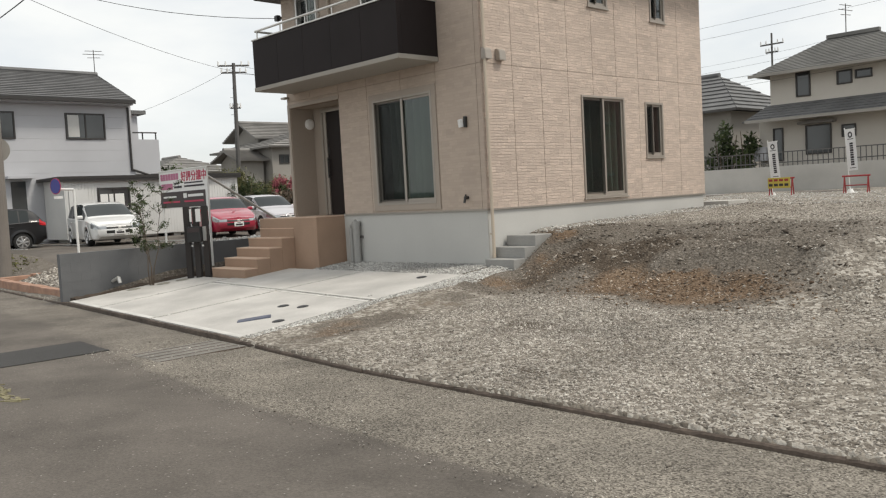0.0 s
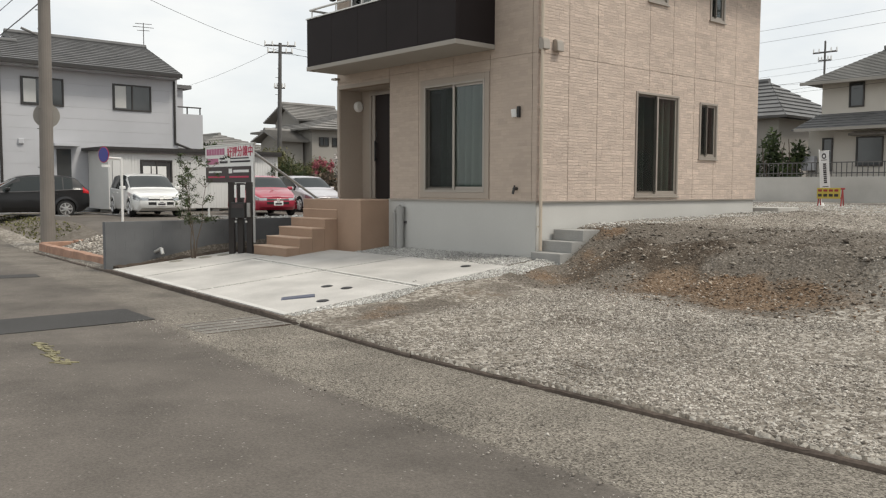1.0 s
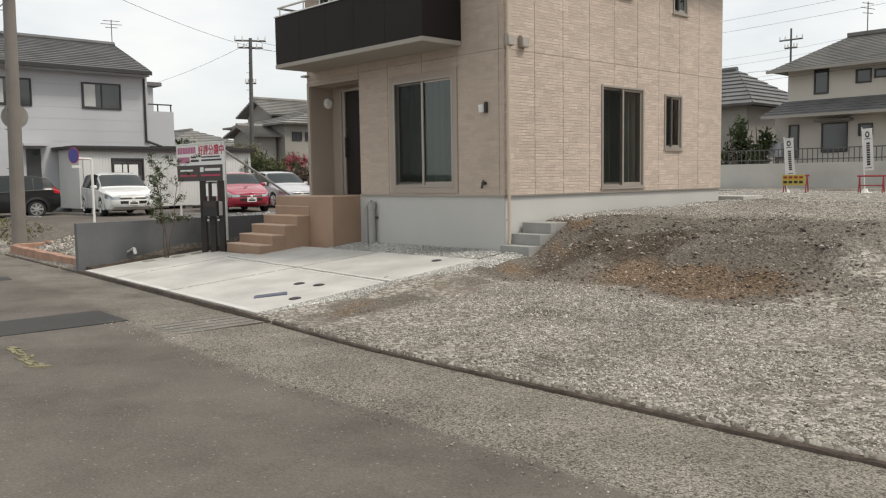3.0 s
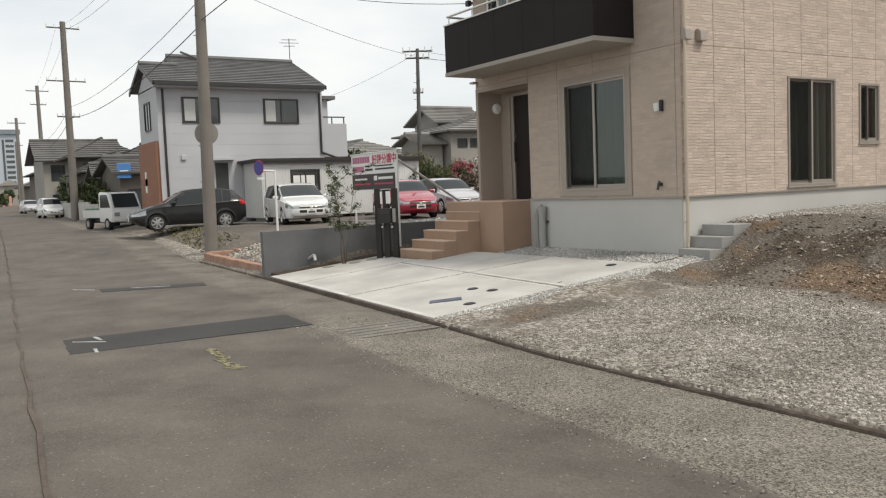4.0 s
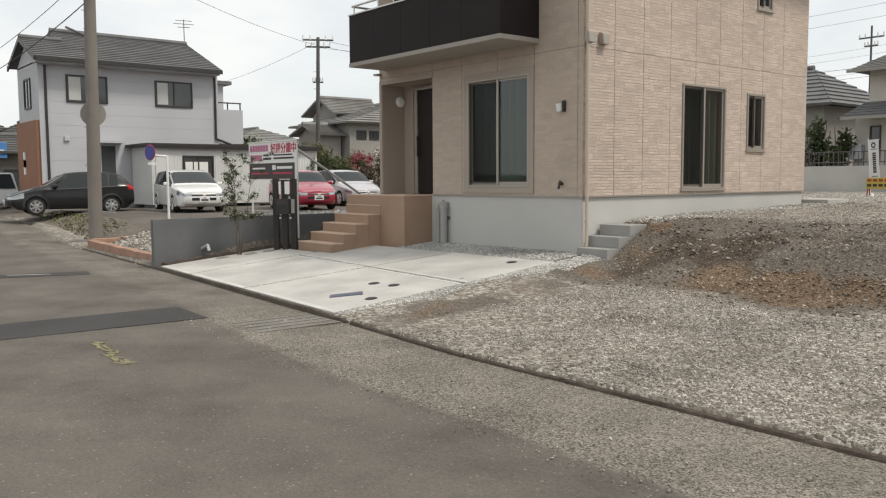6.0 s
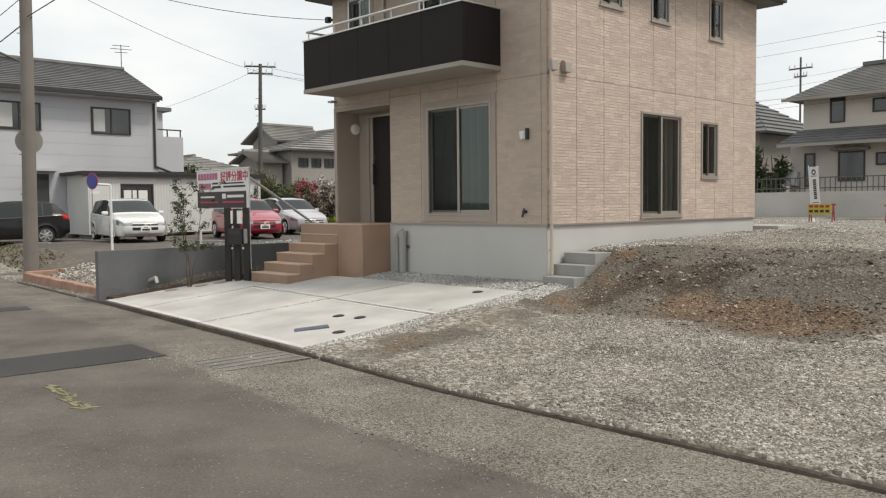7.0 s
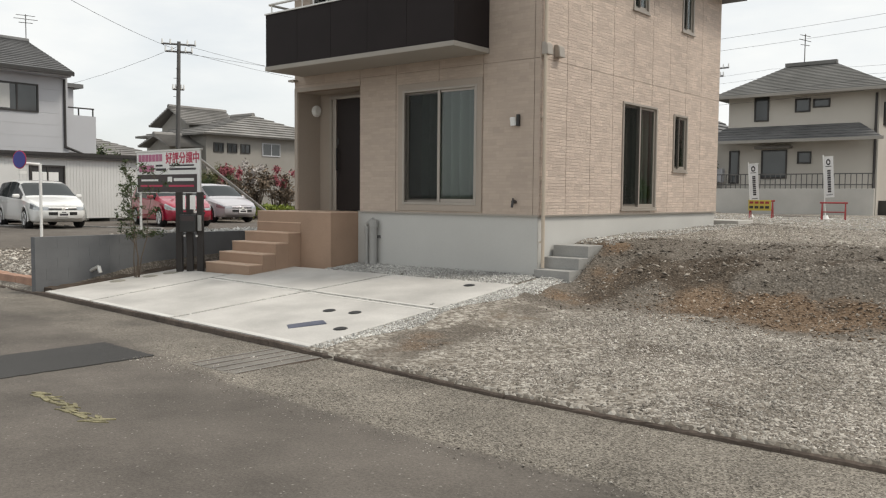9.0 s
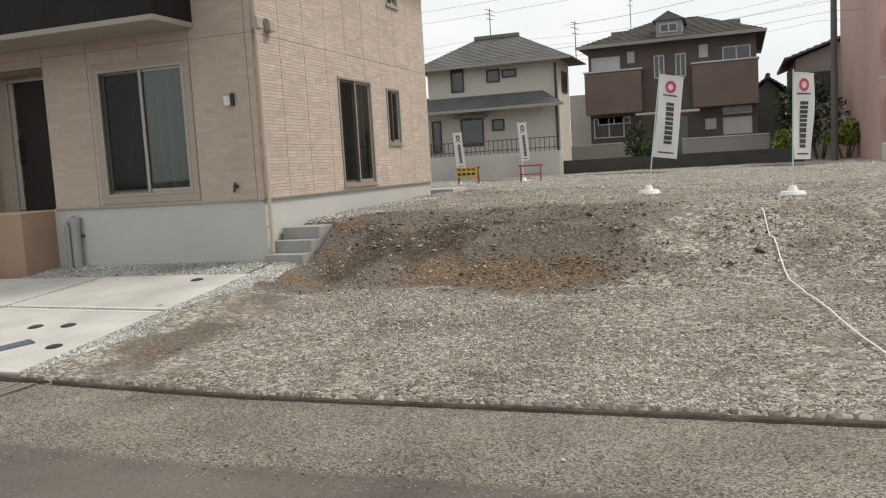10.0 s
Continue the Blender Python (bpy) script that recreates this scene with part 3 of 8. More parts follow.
def height(x, y):
    """The plot, its bank and terrace, the car park beside it and the land around."""
    x, y = np.asarray(x, float), np.asarray(y, float)
    u = y - kerb_y(x)
    w = wave(x, y)
    low = -0.09 + 0.052 * u + 0.012 * w * step01(0.1, 0.8, u)
    low = low + (slab_z(x, y) - 0.01 - low) * (1 - step01(0.35, 1.5, x))
    foot = -0.3 - 0.85 * step01(0.5, 2.0, x) + 0.2 * np.sin(0.9 * x) * step01(1, 3, x)
    crest = 1.45 + 0.75 * step01(0.6, 2.6, x) + 0.2 * np.sin(1.1 * x) * step01(1, 3, x) - 0.5 * step01(5.5, 8.5, x)
    high = 0.93 + 0.025 * np.clip(y - 1.5, 0, 5) - 0.034 * np.clip(x - 1, 0, 6.5) * step01(2, 5, y) * (1 - step01(9, 14, y)) + 0.014 * w
    s = np.clip((y - foot) / (crest - foot), 0, 1)
    s = 0.75 * (s * s * (3 - 2 * s)) + 0.25 * np.sin(s * math.pi / 2)
    rough_bank = (0.03 * w + 0.17 * lumps(x, y, 1.9, 5) * step01(0.7, 2.2, x)) * np.clip(4 * s * (1 - s), 0, 1)
    z = low + (high - low) * s + rough_bank + 0.02 * lumps(x, y, 1.6, 3) * step01(0.2, 0.8, u) * step01(0.5, 0.9, x)
    cut = 0.16 + 0.62 * (y + 0.14) + 4.0 * np.clip(x - 0.7, 0, 3) + 0.08 * lumps(x, y, 4.0, 3) * step01(0.7, 1.0, x)
    z = np.where((x >= 0.62) & (x < 2.4) & (y > -0.6) & (y < 0.93), np.minimum(z, np.maximum(cut, low)), z)
    z = np.where((x < 0.66) & (y > -0.2) & (y < 0.93), np.minimum(z, 0.3), z)
    inside = (x < 0.12) & (x > -7.62)
    z = np.where(inside & (y < 7.4), np.clip(slab_z(x, y) - 0.08, -0.3, 0.34), z)
    left = x <= -7.62
    near = step01(-11.5, -8.6, x)
    bed = np.clip(-0.1 + 0.42 * u, -0.1, 0.83)
    lot = np.clip(-0.12 + 0.14 * u, -0.12, 0.12)
    z = np.where(left, lot + (bed - lot) * near, z)
    z = np.where((x < -7) & (y > 6), 0.14 + 0.7 * step01(8, 20, y) * step01(-30, -10, x), z)
    z = np.where(u < -0.005, -0.3, z)
    z = np.where((u < 0.02) & (y < -14 - 0.078 * x), -0.14 + 0.03 * w, z)
    z = z + lane_rise(x, u)
    far = step01(18, 90, np.hypot(x, y - 5)) * (x > -15)
    return z + (np.where(u > 0, 0.95 * (y > 14) + 0.25 * (y <= 14), -0.14) - z) * far * (u > 0.1)


def axis_steps(parts):
    out = []
    for a, b, d in parts:
        out += list(np.arange(a, b - 1e-6, d))
    return np.array(out + [parts[-1][1]])


gx = axis_steps([(-900, -100, 80), (-100, -20, 4), (-20, -7.8, 0.4), (-7.8, -7.5, 0.08), (-7.5, 0.0, 0.5), (0.0, 1.6, 0.06), (1.6, 8, 0.07), (8, 12, 0.1), (12, 40, 1.4), (40, 200, 20), (200, 900, 100)])
gy = axis_steps([(-900, -100, 80), (-100, -16, 6), (-16, -6, 0.8), (-6, -5.8, 0.1), (-5.8, -4.7, 0.03), (-4.7, -1.7, 0.1), (-1.7, 2.3, 0.06), (2.3, 4, 0.1), (4, 9, 0.25), (9, 24, 0.7), (24, 60, 3), (60, 200, 20), (200, 900, 100)])
GX, GY = np.meshgrid(gx, gy)
GZ = height(GX, GY)
nx, ny = len(gx), len(gy)
verts = np.stack([GX, GY, GZ], -1).reshape(-1, 3)
ii = (np.arange(ny - 1)[:, None] * nx + np.arange(nx - 1)[None]).ravel()
faces = np.stack([ii, ii + 1, ii + nx + 1, ii + nx], 1)
me = bpy.data.meshes.new("ground")
me.from_pydata(verts.tolist(), [], faces.tolist())
VX, VY = verts[:, 0], verts[:, 1]
bank = step01(-1.9, -0.75, VY + 0.25 * np.sin(VX * 1.7)) * (1 - step01(1.5, 3.2, VY)) * step01(0.35, 0.7, VX) * (1 - 0.75 * step01(4.3, 6.6, VX))
bank = np.maximum(bank, np.clip(0.6 + 1.2 * lumps(VX + 4, VY, 1.5, 4), 0.2, 0.85) * step01(0.5, 0.9, VX) * (1 - step01(1.1, 2.2, VX)) * (VY < 0) * (VY > -5.2))
bank = np.maximum(bank, 0.95 * (VX > -7.74) * (VX < -5.6) * (VY > -5.0) * (VY < 0.3))
def blob(x, y, cx, cy, rx_, ry_):
    return np.exp(-(((x - cx) / rx_) ** 2 + ((y - cy) / ry_) ** 2))


patch_red = 1.15 * blob(VX, VY, 3.95, -0.62, 1.45, 0.6) + 0.8 * blob(VX, VY, 0.85, 0.85, 0.4, 0.3) + 0.6 * blob(VX, VY, 1.25, -1.0, 0.7, 0.35) + 0.4 * blob(VX, VY, 1.0, 0.2, 0.6, 0.6) + 0.5 * blob(VX, VY, 1.1, -4.1, 0.45, 0.8) + 0.28 * blob(VX, VY, 1.35, -2.5, 0.5, 0.8) + 0.15 * blob(VX, VY, 5.6, -0.7, 0.8, 0.3)
patch_red = patch_red * np.clip(1 + 1.3 * lumps(VX, VY, 1.4, 4), 0.2, 1.6)
damp = 1.0 * blob(VX, VY, 2.45, 0.6, 0.6, 0.32) + 0.45 * blob(VX, VY, 2.8, 0.2, 0.9, 0.7) + 0.35 * blob(VX, VY, 2.2, -0.1, 1.0, 0.6) + 0.3 * blob(VX, VY, 1.1, 0.2, 0.7, 0.9) + 0.3 * blob(VX, VY, 1.35, -0.85, 0.55, 0.5) + 0.5 * blob(VX, VY, 4.2, 0.9, 1.0, 0.35) + 0.8 * blob(VX, VY, 4.73, -4.65, 0.16, 0.12) + 0.4 * blob(VX, VY, 3.6, -3.1, 0.9, 0.35) + 0.45 * blob(VX, VY, 6.4, -4.2, 0.4, 0.3)

damp = damp * np.clip(1 + 1.4 * lumps(VX + 9, VY, 1.7, 4), 0.2, 1.7)
verge = ((VY < -11) & (VX > -300)) * 0.9 + ((VX < -12) & (VY > -3.5) & (VY < 40)) * 0.62
for nm, val in (("soil", np.clip(np.maximum(bank, verge), 0, 1)), ("fill", np.clip(patch_red, 0, 1)), ("damp", np.clip(damp, 0, 1))):
    me.attributes.new(nm, "FLOAT", "POINT").data.foreach_set("value", val.astype(np.float32))
me.materials.append(M_GROUND)
for p in me.polygons:
    p.use_smooth = True
tagged(new("ground", me), "grey crushed-stone plot with a bare soil bank", "ground", kind="structure")


rx = axis_steps([(-500, -60, 20), (-60, -26, 2), (-26, 14, 0.5), (14, 120, 10)])
rv = np.concatenate([np.linspace(0, 1.5, 13), np.linspace(1.8, 8.2, 14)])
RX, RV = np.meshgrid(rx, rv)
RY = kerb_y(RX) - 0.005 - RV * (1 - 0.03 * np.clip(-RX / 40, 0, 3) * (RV > 4))
RZ = -0.15 + lane_rise(RX, 0 * RV) + 0.005 * np.sin(RX * 0.8) * np.sin(RV) - 0.012 * np.exp(-((RV - 0.2) / 0.3) ** 2)
verts = np.stack([RX, RY, RZ], -1).reshape(-1, 3)
ii = (np.arange(len(rv) - 1)[:, None] * len(rx) + np.arange(len(rx) - 1)[None]).ravel()
me = bpy.data.meshes.new("road")
me.from_pydata(verts.tolist(), [], np.stack([ii, ii + len(rx), ii + len(rx) + 1, ii + 1], 1).tolist())
band = 1 - step01(0.95, 1.75, RV) + 0.55 * step01(5.3, 5.5, RV)
band = band * (0.55 + 0.45 * step01(-3, 2, RX)) + 0.45 * np.exp(-((RV - 1.3) / 0.16) ** 2) * step01(-1, 2, RX)
me.attributes.new("strip", "FLOAT", "POINT").data.foreach_set("value", band.ravel().astype(np.float32))
me.materials.append(M_ROAD)
for p in me.polygons:
    p.use_smooth = True
tagged(new("road", me), "worn grey asphalt lane with a washed-out edge strip", "road", kind="structure")

# kerb of short lengths, each a little out of line
kerb = tagged(new("kerb"), "low weathered concrete kerb edging the plot", "kerb", kind="structure")
kang = math.degrees(math.atan2(-0.055, 1))
x = -13.7
rnd = random.Random(4)
while x < 16:
    ln = 1.2
    bm = bmesh.new()
    base_ = 0.03 + rnd.uniform(-0.003, 0.004)
    rings = []
    for i in range(17):
        s = -ln / 2 + 0.001 + (ln - 0.002) * i / 16
        top_ = base_ + 0.036 * float((1 - step01(-0.6, 1.2, x + ln / 2 + s)) * step01(-7.9, -7.2, x + ln / 2 + s))
        end = 0.012 * (i in (0, 16)) * rnd.uniform(0.2, 1.3) + (rnd.random() < 0.08) * rnd.uniform(0.005, 0.02)
        j = [rnd.uniform(-0.004, 0.004) for _ in range(4)]
        rings.append([bm.verts.new((s, *p)) for p in ((-0.02 + j[0], -0.16), (-0.02 + j[0] + end * 0.5, top_ - 0.014 + j[1] - end), (-0.008 + j[2], top_ + j[1] - end * 0.7), (0.014, top_ + j[3]), (0.024, top_ - 0.008), (0.024, -0.16))])
    for p, q in zip(rings[:-1], rings[1:]):
        for k in range(6):
            bm.faces.new((p[k], p[(k + 1) % 6], q[(k + 1) % 6], q[k]))
    bm.faces.new(rings[0])
    bm.faces.new(rings[-1])
    bmesh.ops.recalc_face_normals(bm, faces=bm.faces[:])
    bmesh.ops.transform(bm, matrix=pose(x + ln / 2, kerb_y(x + ln / 2) + rnd.uniform(-0.006, 0.006), -0.15, 0, rnd.uniform(-0.25, 0.25), math.degrees(math.atan2(kerb_y(x + ln) - kerb_y(x), ln)) + rnd.uniform(-0.35, 0.35)), verts=bm.verts)
    part("kerb_stone", bm, M_KERB, kerb)
    x += ln


def flat_patch(name, pts, material, label, z=-0.142, th=0.02, category="road mark", rag=0.012):
    bm = bmesh.new()
    r = random.Random(len(name) + int(100 * pts[0][0]))
    edge = []
    for a, b in zip(pts, pts[1:] + pts[:1]):
        d = math.dist(a, b)
        k = max(1, int(d / 0.05))
        for i in range(k):
            j = 0.0 if i == 0 else rag
            edge.append((a[0] + (b[0] - a[0]) * i / k + r.uniform(-j, j), a[1] + (b[1] - a[1]) * i / k + r.uniform(-j, j)))
    add_poly(bm, edge, z - th, z, "z")
    return tagged(part(name, bm, material), label, category, kind="structure")


flat_patch("road_patch", [(-2.2, -9.27), (-1.02, -9.36), (-0.92, -6.3), (-2.1, -6.24)], M_PATCH, "dark fresh asphalt repair strip across the road")
flat_patch("road_patch", [(-8.5, -7.75), (-7.9, -7.8), (-7.3, -5.9), (-7.9, -5.8)], M_PATCH, "dark asphalt repair strip further along the road", z=-0.141)
for pts in ([(-1.95, -9.2), (-1.91, -9.2), (-1.6, -8.85), (-1.64, -8.84)], [(-2.15, -8.92), (-1.82, -8.89), (-1.82, -8.85), (-2.15, -8.87)], [(-1.2, -9.07), (-0.92, -9.09), (-0.92, -9.05), (-1.2, -9.03)],
            [(-8.2, -7.2), (-8.13, -7.2), (-7.8, -6.5), (-7.87, -6.5)], [(-8.95, -8.2), (-8.88, -8.2), (-8.4, -7.85), (-8.47, -7.85)]):
    flat_patch("survey_mark", pts, M_WPAINT, "short white painted survey line on asphalt", z=-0.138, rag=0.004)
rnd = random.Random(9)
bm = bmesh.new()
for i in range(52):
    s = rnd.random()
    cx, cy = -0.1 + 1.27 * s, -8.0 - 0.01 * s + (0.035 if s < 0.55 else -0.03) + rnd.uniform(-0.05, 0.05)
    a, l, w = rnd.uniform(-0.5, 0.9), rnd.uniform(0.03, 0.11), rnd.uniform(0.006, 0.016)
    ca, sa = math.cos(a), math.sin(a)
    add_poly(bm, [(cx + p * ca - q * sa, cy + p * sa + q * ca) for p, q in ((-l, -w), (0, -w * 1.5), (l, -w * 0.4), (l * 0.9, w), (0, w * 1.3), (-l * 0.8, w))], -0.152, -0.1418 + 0.00004 * i, "z")
tagged(part("yellow_mark", bm, M_YEL), "worn yellow spray mark on the asphalt", "road mark", kind="structure")

# drain cover with long bars across the gutter
grating = thing("drain_grating", (0.2, -5.7, -0.15), "grey steel drain grating across the gutter strip", "grating")
box_part("frame", M_GROOVE, grating, -0.31, 0.53, -6.29, -5.13, -0.2, -0.147)
for i in range(5):
    xx = -0.29 + i * 0.195
    # no opening: a solid dark strip holds the gap's shade in its colour
    box_part("slot", M_KERB, grating, xx + 0.026, xx + 0.045, -6.26, -5.16, -0.18, -0.1445)
    box_part("bar", M_BAR, grating, xx + 0.006, xx + 0.026, -6.27, -5.15, -0.18, -0.139, 0.003)
# old crack line along the far lane edge
bm = bmesh.new()
rnd = random.Random(2)
px = [(-60 + i * 0.8) for i in range(88)]
for a, b in zip(px[:-1], px[1:]):
    ya, yb = (float(np.interp(q, (-60, -14, -2, 2, 5, 12), (-6.0, -8.95, -9.8, -10.05, -10.25, -10.7))) + 0.02 * math.sin(q * 3) for q in (a, b))
    add_poly(bm, [(a, ya - 0.018), (b, yb - 0.018), (b, yb + 0.018), (a, ya + 0.018)], -0.16 + float(lane_rise((a + b) / 2, -5.0)), -0.139 + float(lane_rise((a + b) / 2, -5.0)), "z")
tagged(part("road_joint", bm, M_KERB), "dark sealed joint running along the lane", "road joint", kind="structure")


# ---- driveway ----
drive = tagged(new("driveway"), "pale new concrete driveway in panels", "driveway", kind="structure")


def slab_panel(x0, x1, y0f, y1f, name="slab_panel", material=None, lift=0.0):
    bm = bmesh.new()
    n = 6
    top, bot = [], []
    for i in range(n + 1):
        ends = []
        for edge in (y0f, y1f):
            xx = x0 + (x1 - x0) * i / n
            for _ in range(3):
                yy = edge(xx)
                skew = 0.12 * (yy + 2.6)
                left_, right_ = x0 + skew * (abs(x0 + 2.65) < 0.1), x1 + skew * (abs(x1 + 2.65) < 0.1)
                xx = left_ + (right_ - left_) * i / n
            ends.append((xx, edge(xx)))
        top.append(tuple(bm.verts.new((a, b, float(slab_z(a, b)) + lift)) for a, b in ends))
        bot.append(tuple(bm.verts.new((a, b, float(slab_z(a, b)) - 0.1)) for a, b in ends))
    for i in range(n):
        bm.faces.new((top[i][0], top[i + 1][0], top[i + 1][1], top[i][1]))
        bm.faces.new((top[i][0], bot[i][0], bot[i + 1][0], top[i + 1][0]))
        bm.faces.new((top[i][1], top[i + 1][1], bot[i + 1][1], bot[i][1]))
    for k in (0, n):
        bm.faces.new((top[k][0], top[k][1], bot[k][1], bot[k][0]))
    bmesh.ops.recalc_face_normals(bm, faces=bm.faces[:])
    return part(name, bm, material or M_SLAB, drive)


kf = lambda xx: kerb_y(xx) + 0.027
mid0, mid1 = (lambda xx: -2.835 - 0.077 * xx), (lambda xx: -2.76 - 0.077 * xx)
back = lambda xx: -0.86
for a, b in ((-5.42, -2.66), (-2.58, 0.2)):
    slab_panel(a, b, kf, mid0)
    slab_panel(a, b, mid1, back)
slab_panel(-7.2, -5.49, kf, lambda xx: -1.98)
# smooth trowelled margins along the joints and the front edge
for a, b in ((-5.416, -2.664), (-2.576, 0.196)):
    slab_panel(a, b, lambda xx: kf(xx) + 0.004, lambda xx: kf(xx) + 0.09, "margin", M_SLAB_E, 0.004)
    slab_panel(a, b, lambda xx: mid0(xx) - 0.065, lambda xx: mid0(xx) - 0.004, "margin", M_SLAB_E, 0.004)
    slab_panel(a, b, lambda xx: mid1(xx) + 0.004, lambda xx: mid1(xx) + 0.06, "margin", M_SLAB_E, 0.004)
slab_panel(-7.196, -5.494, lambda xx: kf(xx) + 0.004, lambda xx: kf(xx) + 0.09, "margin", M_SLAB_E, 0.004)


def disc_on_drive(name, x, y, r, label, material=None):
    bm = bmesh.new()
    add_rod(bm, (0, 0, -0.05), (0, 0, 0.006), r, r, 20)
    add_rod(bm, (0, 0, 0), (0, 0, 0.012), r * 0.82, r * 0.8, 20)
    bmesh.ops.transform(bm, matrix=pose(x, y, float(slab_z(x, y)), 5.3), verts=bm.verts)
    return tagged(part(name, bm, material or M_LID), label, "manhole lid", "lids in the driveway")


for xx, yy in ((-1.10, -3.52), (-0.66, -3.46), (-0.12, -4.24), (-0.46, -1.2)):
    disc_on_drive("manhole_lid", xx, yy, 0.09, "small round dark iron lid set in concrete")
for xx, yy in ((-6.95, -3.35), (-6.85, -2.75), (-6.8, -2.35)):
    disc_on_drive("inspection_lid", xx, yy, 0.14, "round grey-brown plastic lid set in concrete", M_LIDP)
bm = bmesh.new()
add_box(bm, -0.13, 0.13, -0.24, 0.24, -0.05, 0.008, 0.004)
add_box(bm, -0.11, 0.11, -0.22, 0.22, 0, 0.012, 0.004)
bmesh.ops.transform(bm, matrix=pose(-0.73, -4.26, float(slab_z(-0.73, -4.26)), 5.3, 0, -33), verts=bm.verts)
tagged(part("meter_lid", bm, M_LIDB), "blue-grey rectangular meter lid set in concrete", "meter lid")


# ---- the new house ----
HX0, HY1, HZ0, HZ1 = -5.93, 7.46, 1.35, 6.2
house = thing("house", (-3, 3.7, 1.35), "new two-storey house in beige stone-pattern siding with a dark balcony", "house")


def cut_rects(a0, a1, b0, b1, holes):
    """The rectangles left of a panel once the openings are taken out."""
    out = []
    aa = sorted({a0, a1, *[v for h in holes for v in h[:2] if a0 < v < a1]})
    bb = sorted({b0, b1, *[v for h in holes for v in h[2:] if b0 < v < b1]})
    for i in range(len(aa) - 1):
        for j in range(len(bb) - 1):
            ca, cb = (aa[i] + aa[i + 1]) / 2, (bb[j] + bb[j + 1]) / 2
            if not any(h[0] < ca < h[1] and h[2] < cb < h[3] for h in holes):
                out.append((aa[i], aa[i + 1], bb[j], bb[j + 1]))
    return out


WIN_A = (-2.94, -1.25, 1.49, 3.54)
DOOR_A = (-5.83, -4.05, 1.30, 3.72)
WIN_A2 = [(-5.36, -4.6, 4.2, 6.02), (-3.12, -1.95, 4.2, 6.02)]
HOLES_A = [WIN_A, DOOR_A, *WIN_A2]
WIN_B = (2.80, 4.25, 1.42, 3.43)
WIN_C = (5.03, 5.72, 2.2, 3.37)
WIN_B2 = [(1.5, 2.2, 5.22, 6.0), (3.14, 3.78, 5.17, 6.0), (5.34, 5.92, 5.1, 5.97)]
HOLES_B = [WIN_B, WIN_C, *WIN_B2]
cols_a = [HX0, -5.05, -4.05, -3.12, -2.1, -1.13, -0.11, 0.0]
cols_b = [0.0, 0.09, 0.82, 1.62, 2.42, 3.22, 4.02, 4.82, 5.62, 6.42, HY1]
TIER = [HZ0, 3.86, HZ1]
G = 0.005
for cols, holes, is_b in ((cols_a, HOLES_A, False), (cols_b, HOLES_B, True)):
    for i in range(len(cols) - 1):
        for j in range(2):
            bm = bmesh.new()
            for a0, a1, b0, b1 in cut_rects(cols[i] + G, cols[i + 1] - G, TIER[j] + G * 0.6, TIER[j + 1] - G * 0.6, holes):
                if is_b:
                    add_box(bm, -0.02, 0.0, a0, a1, b0, b1)
                else:
                    add_box(bm, a0, a1, 0.0, 0.02, b0, b1)
            if len(bm.verts):
                bmesh.ops.remove_doubles(bm, verts=bm.verts[:], dist=0.0005)
                part_pieces("siding_panel", bm, M_SIDE_B if is_b else M_SIDE_A, house)
# the wall behind the siding
bm = bmesh.new()
for a0, a1, b0, b1 in cut_rects(HX0, -0.02, HZ0 - 0.02, HZ1, HOLES_A):
    add_box(bm, a0, a1, 0.02, 0.16, b0, b1)
bmesh.ops.remove_doubles(bm, verts=bm.verts[:], dist=0.0005)
part("wall", bm, M_BACK, house)
bm = bmesh.new()
for a0, a1, b0, b1 in cut_rects(0.02, HY1, HZ0 - 0.02, HZ1, HOLES_B):
    add_box(bm, -0.16, -0.02, a0, a1, b0, b1)
bmesh.ops.remove_doubles(bm, verts=bm.verts[:], dist=0.0005)
part("wall", bm, M_BACK, house)
box_part("wall", M_SIDE_B, house, HX0, HX0 + 0.08, 0.16, HY1, HZ0, HZ1)
box_part("wall", M_SIDE_A, house, HX0 + 0.15, -0.16, HY1 - 0.15, HY1, HZ0, HZ1)
# rooms, kept plain
bm = bmesh.new()
for z in (1.38, 3.95, 6.15):
    add_box(bm, HX0 + 0.16, -0.17, 0.9 if z < 2 else 0.17, HY1 - 0.16, z - 0.1, z)
add_box(bm, HX0 + 0.16, -0.17, 3.0, 3.1, 3.96, 6.04)
add_box(bm, -4.2, -0.17, 2.5, 2.6, 1.39, 3.84)
add_box(bm, -2.4, -2.3, 2.61, HY1 - 0.16, 1.39, 3.84)
add_box(bm, -2.4, -0.17, 4.55, 4.65, 1.39, 3.84)
part("interior", bm, M_ROOM, house)
# plinth and the drip edge over it
box_part("plinth", M_PLINTH, house, -4.12, -0.03, 0.03, 0.2, -0.1, 1.325)
box_part("plinth", M_PLINTH, house, -0.2, -0.031, 0.2, HY1 - 0.03, -0.1, 1.325)
box_part("plinth", M_PLINTH, house, HX0 + 0.03, -4.12, 0.6, 0.75, -0.1, 1.3)
box_part("plinth", M_PLINTH, house, HX0 + 0.03, HX0 + 0.2, 0.75, HY1 - 0.03, -0.1, 1.325)
bm = bmesh.new()
add_box(bm, -4.08, 0.012, -0.012, 0.02, 1.325, 1.352)
add_box(bm, -0.02, 0.012, 0.02, HY1 + 0.01, 1.325, 1.352)
part("drip_edge", bm, M_ALU, house)


def to_wall(bm, is_b):
    """Turns a piece drawn on the front (along x, facing -y) onto the side wall (along y, facing +x)."""
    if is_b:
        bmesh.ops.transform(bm, matrix=Matrix(((0, -1, 0, 0), (1, 0, 0, 0), (0, 0, 1, 0), (0, 0, 0, 1))), verts=bm.verts)


